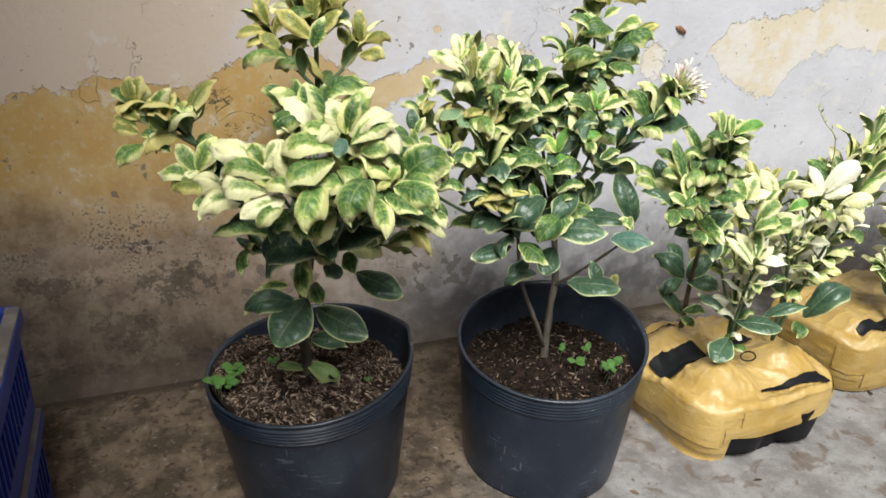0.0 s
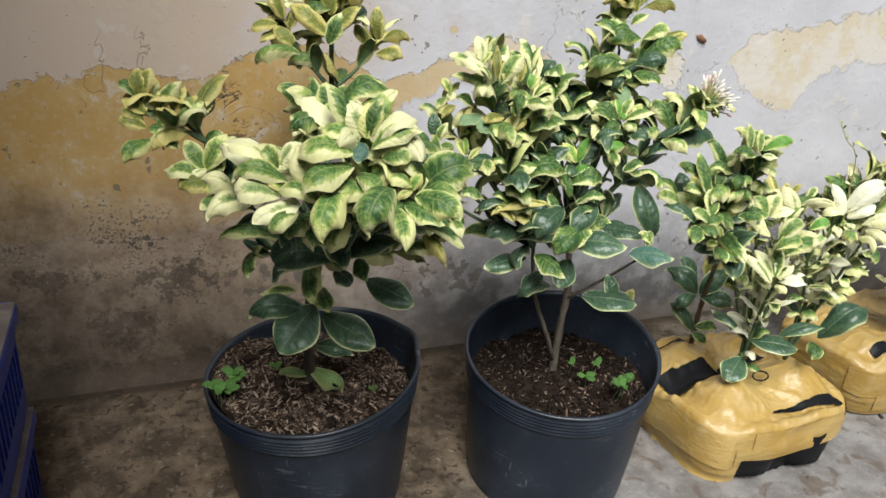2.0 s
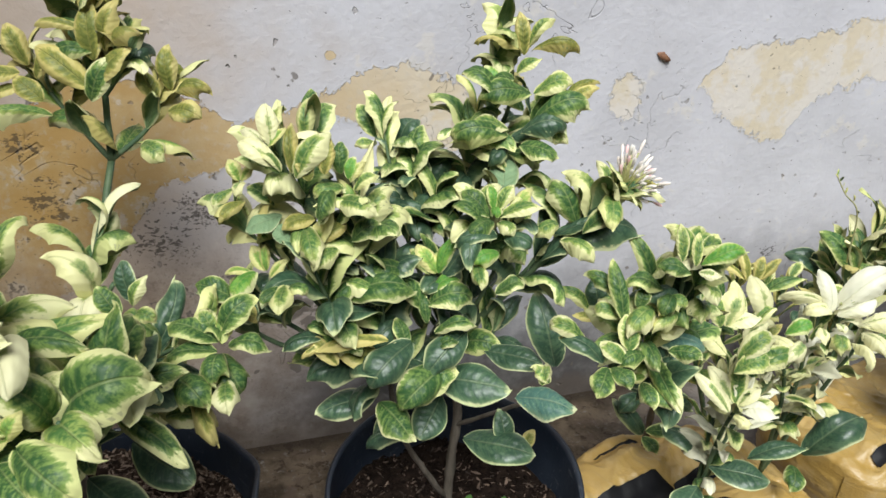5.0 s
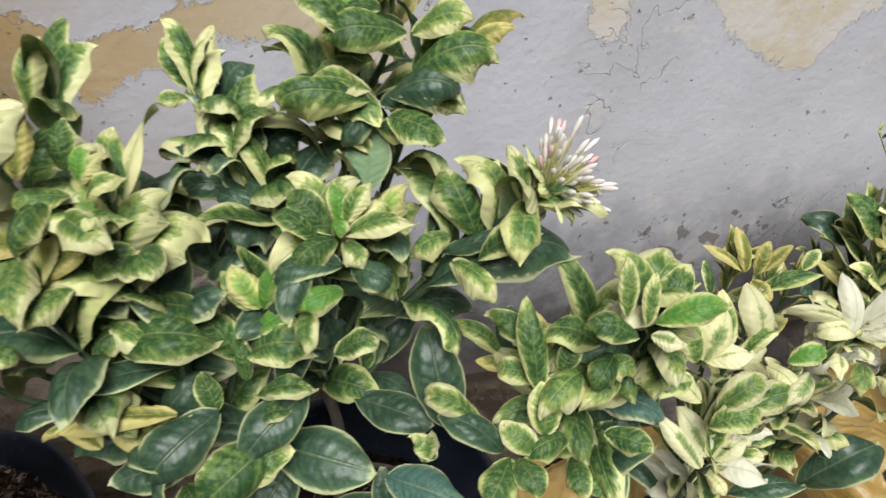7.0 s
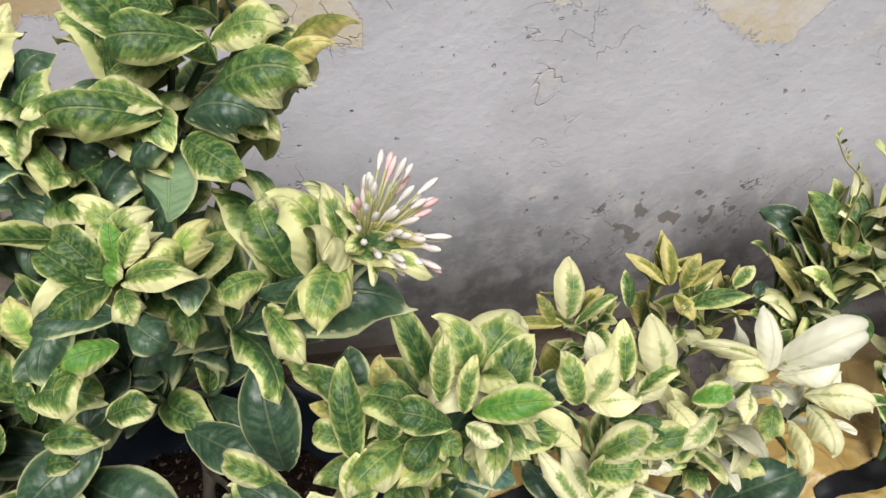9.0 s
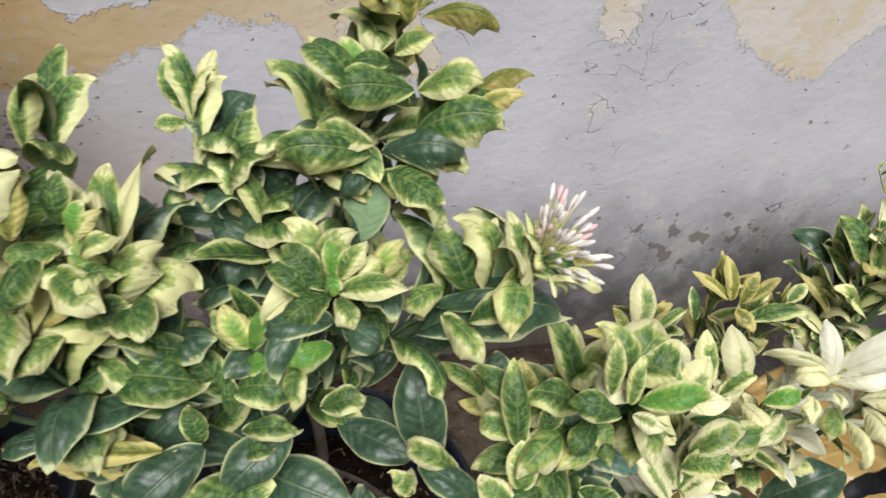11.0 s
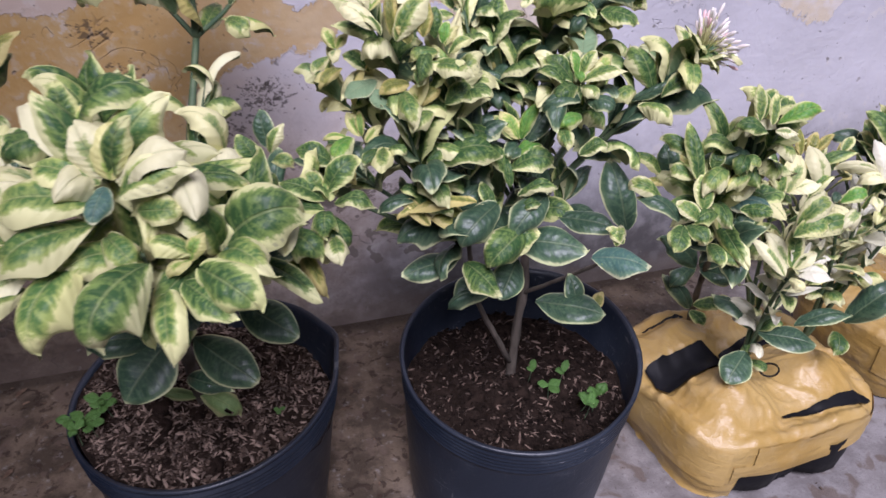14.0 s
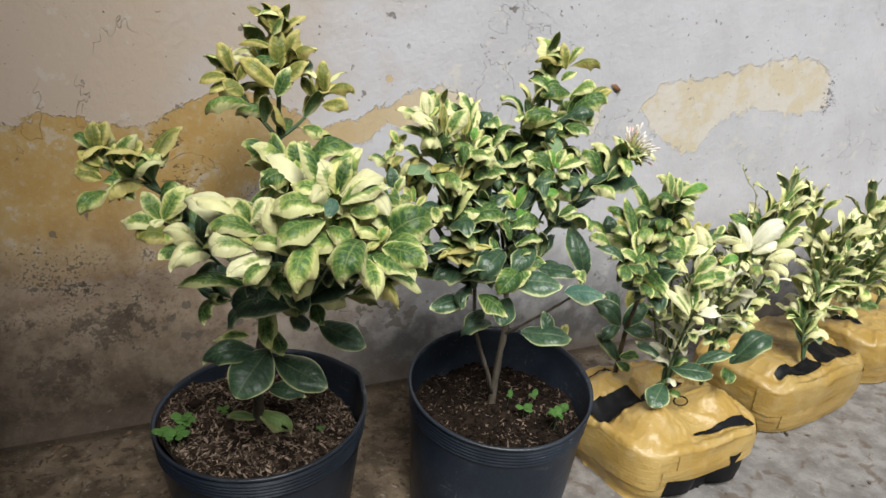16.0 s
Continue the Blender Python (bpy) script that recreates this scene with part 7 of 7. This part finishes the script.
blade(S4, (0.945, 0.931, 0.399), (0.950, 0.906, 0.394), "olive", "up", 0.016, (-0.31, -0.65, 0.86))
blade(S4, (0.852, 0.940, 0.375), (0.855, 0.969, 0.418), "cream", "up", 0.030, (-0.06, -0.46, 1.03))
blade(S4, (0.848, 0.938, 0.371), (0.799, 0.948, 0.370), "olive", "up", 0.013, (-0.22, -0.54, 1.01))
blade(S4, (0.859, 0.934, 0.373), (0.893, 0.938, 0.399), "pale", "cup", 0.011, (-0.24, -0.50, 1.21))
blade(S4, (0.840, 0.937, 0.367), (0.827, 0.958, 0.391), "olive", "up", 0.013, (-0.05, -0.52, 1.08))
blade(S5, (1.234, 1.073, 0.305), (1.171, 1.110, 0.332), "dark", "cup", 0.035, (-0.16, -0.60, 0.99))
blade(S5, (1.220, 1.025, 0.340), (1.186, 1.071, 0.390), "vari", "up", 0.038, (-0.07, -0.57, 1.15))
blade(S5, (1.225, 1.020, 0.337), (1.231, 1.058, 0.395), "vari", "up", 0.033, (-0.13, -0.66, 1.22))
blade(S5, (1.214, 1.032, 0.345), (1.242, 0.999, 0.345), "pale", "out", 0.025, (-0.15, -0.54, 1.19))
blade(PB, (0.574, 0.884, 0.700), (0.572, 0.898, 0.734), "olive", "up", 0.014, (-0.33, -0.89, 0.95))
blade(PB, (0.572, 0.887, 0.702), (0.532, 0.899, 0.707), "olive", "droop", 0.010, (-0.35, -0.52, 1.01))
blade(PB, (0.580, 0.884, 0.703), (0.616, 0.864, 0.705), "olive", "droop", 0.010, (-0.30, -0.62, 1.14))
blade(PB, (0.577, 0.886, 0.705), (0.599, 0.885, 0.728), "pale", "cup", 0.013, (-0.10, -0.58, 1.03))
blade(PB, (0.549, 0.875, 0.663), (0.519, 0.892, 0.685), "vari", "cup", 0.023, (-0.27, -0.64, 1.05))
blade(PB, (0.552, 0.875, 0.665), (0.538, 0.888, 0.690), "lime", "up", 0.018, (-0.25, -0.59, 0.84))
blade(PB, (0.576, 0.868, 0.670), (0.531, 0.873, 0.664), "vari", "droop", 0.025, (-0.44, -0.83, 0.93))
blade(PB, (0.579, 0.867, 0.670), (0.610, 0.855, 0.680), "pale", "droop", 0.023, (-0.08, -0.49, 0.86))
blade(PB, (0.577, 0.858, 0.650), (0.620, 0.841, 0.663), "vari", "droop", 0.028, (-0.43, -0.53, 1.03))
blade(PB, (0.604, 0.853, 0.662), (0.630, 0.847, 0.678), "olive", "up", 0.011, (-0.40, -0.50, 1.00))
blade(PB, (0.555, 0.861, 0.641), (0.520, 0.870, 0.641), "pale", "droop", 0.023, (-0.08, -0.59, 1.09))
blade(PB, (0.554, 0.859, 0.636), (0.506, 0.865, 0.631), "vari", "droop", 0.025, (-0.20, -0.74, 0.95))
blade(PB, (0.564, 0.852, 0.629), (0.587, 0.827, 0.623), "vari", "droop", 0.023, (-0.32, -0.53, 0.86))
blade(PB, (0.565, 0.857, 0.639), (0.600, 0.839, 0.643), "dark", "droop", 0.025, (-0.42, -0.55, 1.12))
blade(PB, (0.567, 0.880, 0.685), (0.585, 0.875, 0.697), "pale", "cup", 0.015, (-0.07, -0.50, 0.80))
blade(PB, (0.564, 0.878, 0.680), (0.544, 0.880, 0.677), "vari", "cup", 0.014, (-0.32, -0.69, 0.98))
blade(PB, (0.384, 0.833, 0.487), (0.412, 0.795, 0.473), "vari", "out", 0.029, (-0.51, -0.64, 0.99))
blade(PB, (0.406, 0.834, 0.507), (0.458, 0.810, 0.518), "vari", "cup", 0.032, (-0.37, -0.62, 1.10))
blade(PB, (0.433, 0.799, 0.456), (0.391, 0.816, 0.470), "olive", "up", 0.029, (-0.25, -0.51, 1.08))
blade(PB, (0.456, 0.799, 0.477), (0.416, 0.782, 0.448), "dark", "out", 0.032, (-0.21, -0.59, 0.91))
blade(PB, (0.490, 0.797, 0.451), (0.440, 0.776, 0.426), "vari", "out", 0.033, (-0.11, -0.69, 0.87))
blade(PB, (0.459, 0.796, 0.423), (0.493, 0.787, 0.447), "vari", "cup", 0.029, (-0.17, -0.72, 1.01))
blade(PB, (0.431, 0.804, 0.415), (0.449, 0.765, 0.398), "vari", "out", 0.031, (-0.13, -0.63, 0.97))
blade(PB, (0.507, 0.803, 0.478), (0.467, 0.786, 0.450), "dark", "out", 0.031, (-0.15, -0.54, 0.77))
blade(S1, (0.666, 0.757, 0.505), (0.626, 0.735, 0.496), "pale", "broad", 0.023, (-0.37, -0.37, 1.18))
blade(S1, (0.656, 0.761, 0.505), (0.633, 0.745, 0.499), "pale", "broad", 0.018, (-0.46, -0.69, 1.14))
blade(S1, (0.634, 0.763, 0.497), (0.611, 0.772, 0.501), "pale", "cup", 0.016, (-0.33, -0.47, 1.15))
blade(S1, (0.639, 0.773, 0.510), (0.613, 0.791, 0.526), "vari", "cup", 0.016, (-0.15, -0.67, 1.21))
blade(S1, (0.683, 0.749, 0.503), (0.650, 0.735, 0.497), "pale", "broad", 0.016, (0.03, -0.62, 1.30))
blade(S1, (0.647, 0.737, 0.474), (0.620, 0.732, 0.471), "vari", "broad", 0.018, (-0.09, -0.45, 1.13))
blade(S1, (0.668, 0.731, 0.478), (0.687, 0.712, 0.479), "vari", "broad", 0.017, (-0.35, -0.63, 1.23))


# ---- litter on the floor, a flake on the wall ----
lr = random.Random(12)
V, F = [], []
for _ in range(950):
    x, y = lr.uniform(-0.5, 2.0), lr.uniform(0.5, 1.24)
    if lr.random() < 0.45:
        x = lr.uniform(-0.3, 0.45)
    L = lr.uniform(0.002, 0.007) if lr.random() < 0.86 else lr.uniform(0.01, 0.022)
    m4 = Matrix.Translation((x, y, 0.0022)) @ Euler((lr.gauss(0, 0.15), lr.gauss(0, 0.15), lr.uniform(0, 6.3))).to_matrix().to_4x4()
    k = len(V)
    bow = lr.uniform(-0.3, 0.3)
    for s, t in ((-0.5, 0.2), (-0.15, 0.9), (0.2, 1.0), (0.5, 0.15)):
        for sy in (-1, 1):
            V.append(m4 @ Vector((s * L, sy * L * 0.18 * t + bow * L * (0.25 - s * s), 0.0012 * t)))
    F += [(k + 2 * i, k + 2 * i + 2, k + 2 * i + 3, k + 2 * i + 1) for i in range(3)]
tagged(new("floor_litter", mesh_from("floor_litter", V, F, M_LITTER)), "dry leaf crumbs and dirt specks on concrete", "litter", kind="stuff")
fl = thing("dry_flake", "small brown dry flake stuck on the wall", "flake", (0.985, WALL_Y - 0.004, 0.612))
part("flake", mesh_from("flake", [(0.972, WALL_Y - 0.002, 0.618), (0.98, WALL_Y - 0.009, 0.616), (0.992, WALL_Y - 0.010, 0.610), (0.999, WALL_Y - 0.002, 0.605), (0.978, WALL_Y - 0.004, 0.610), (0.99, WALL_Y - 0.004, 0.604), (0.985, WALL_Y - 0.001, 0.619)],
                         [(0, 4, 1), (4, 5, 2, 1), (5, 3, 2), (0, 1, 6), (1, 2, 6), (2, 3, 6)], M_FLAKE), fl)
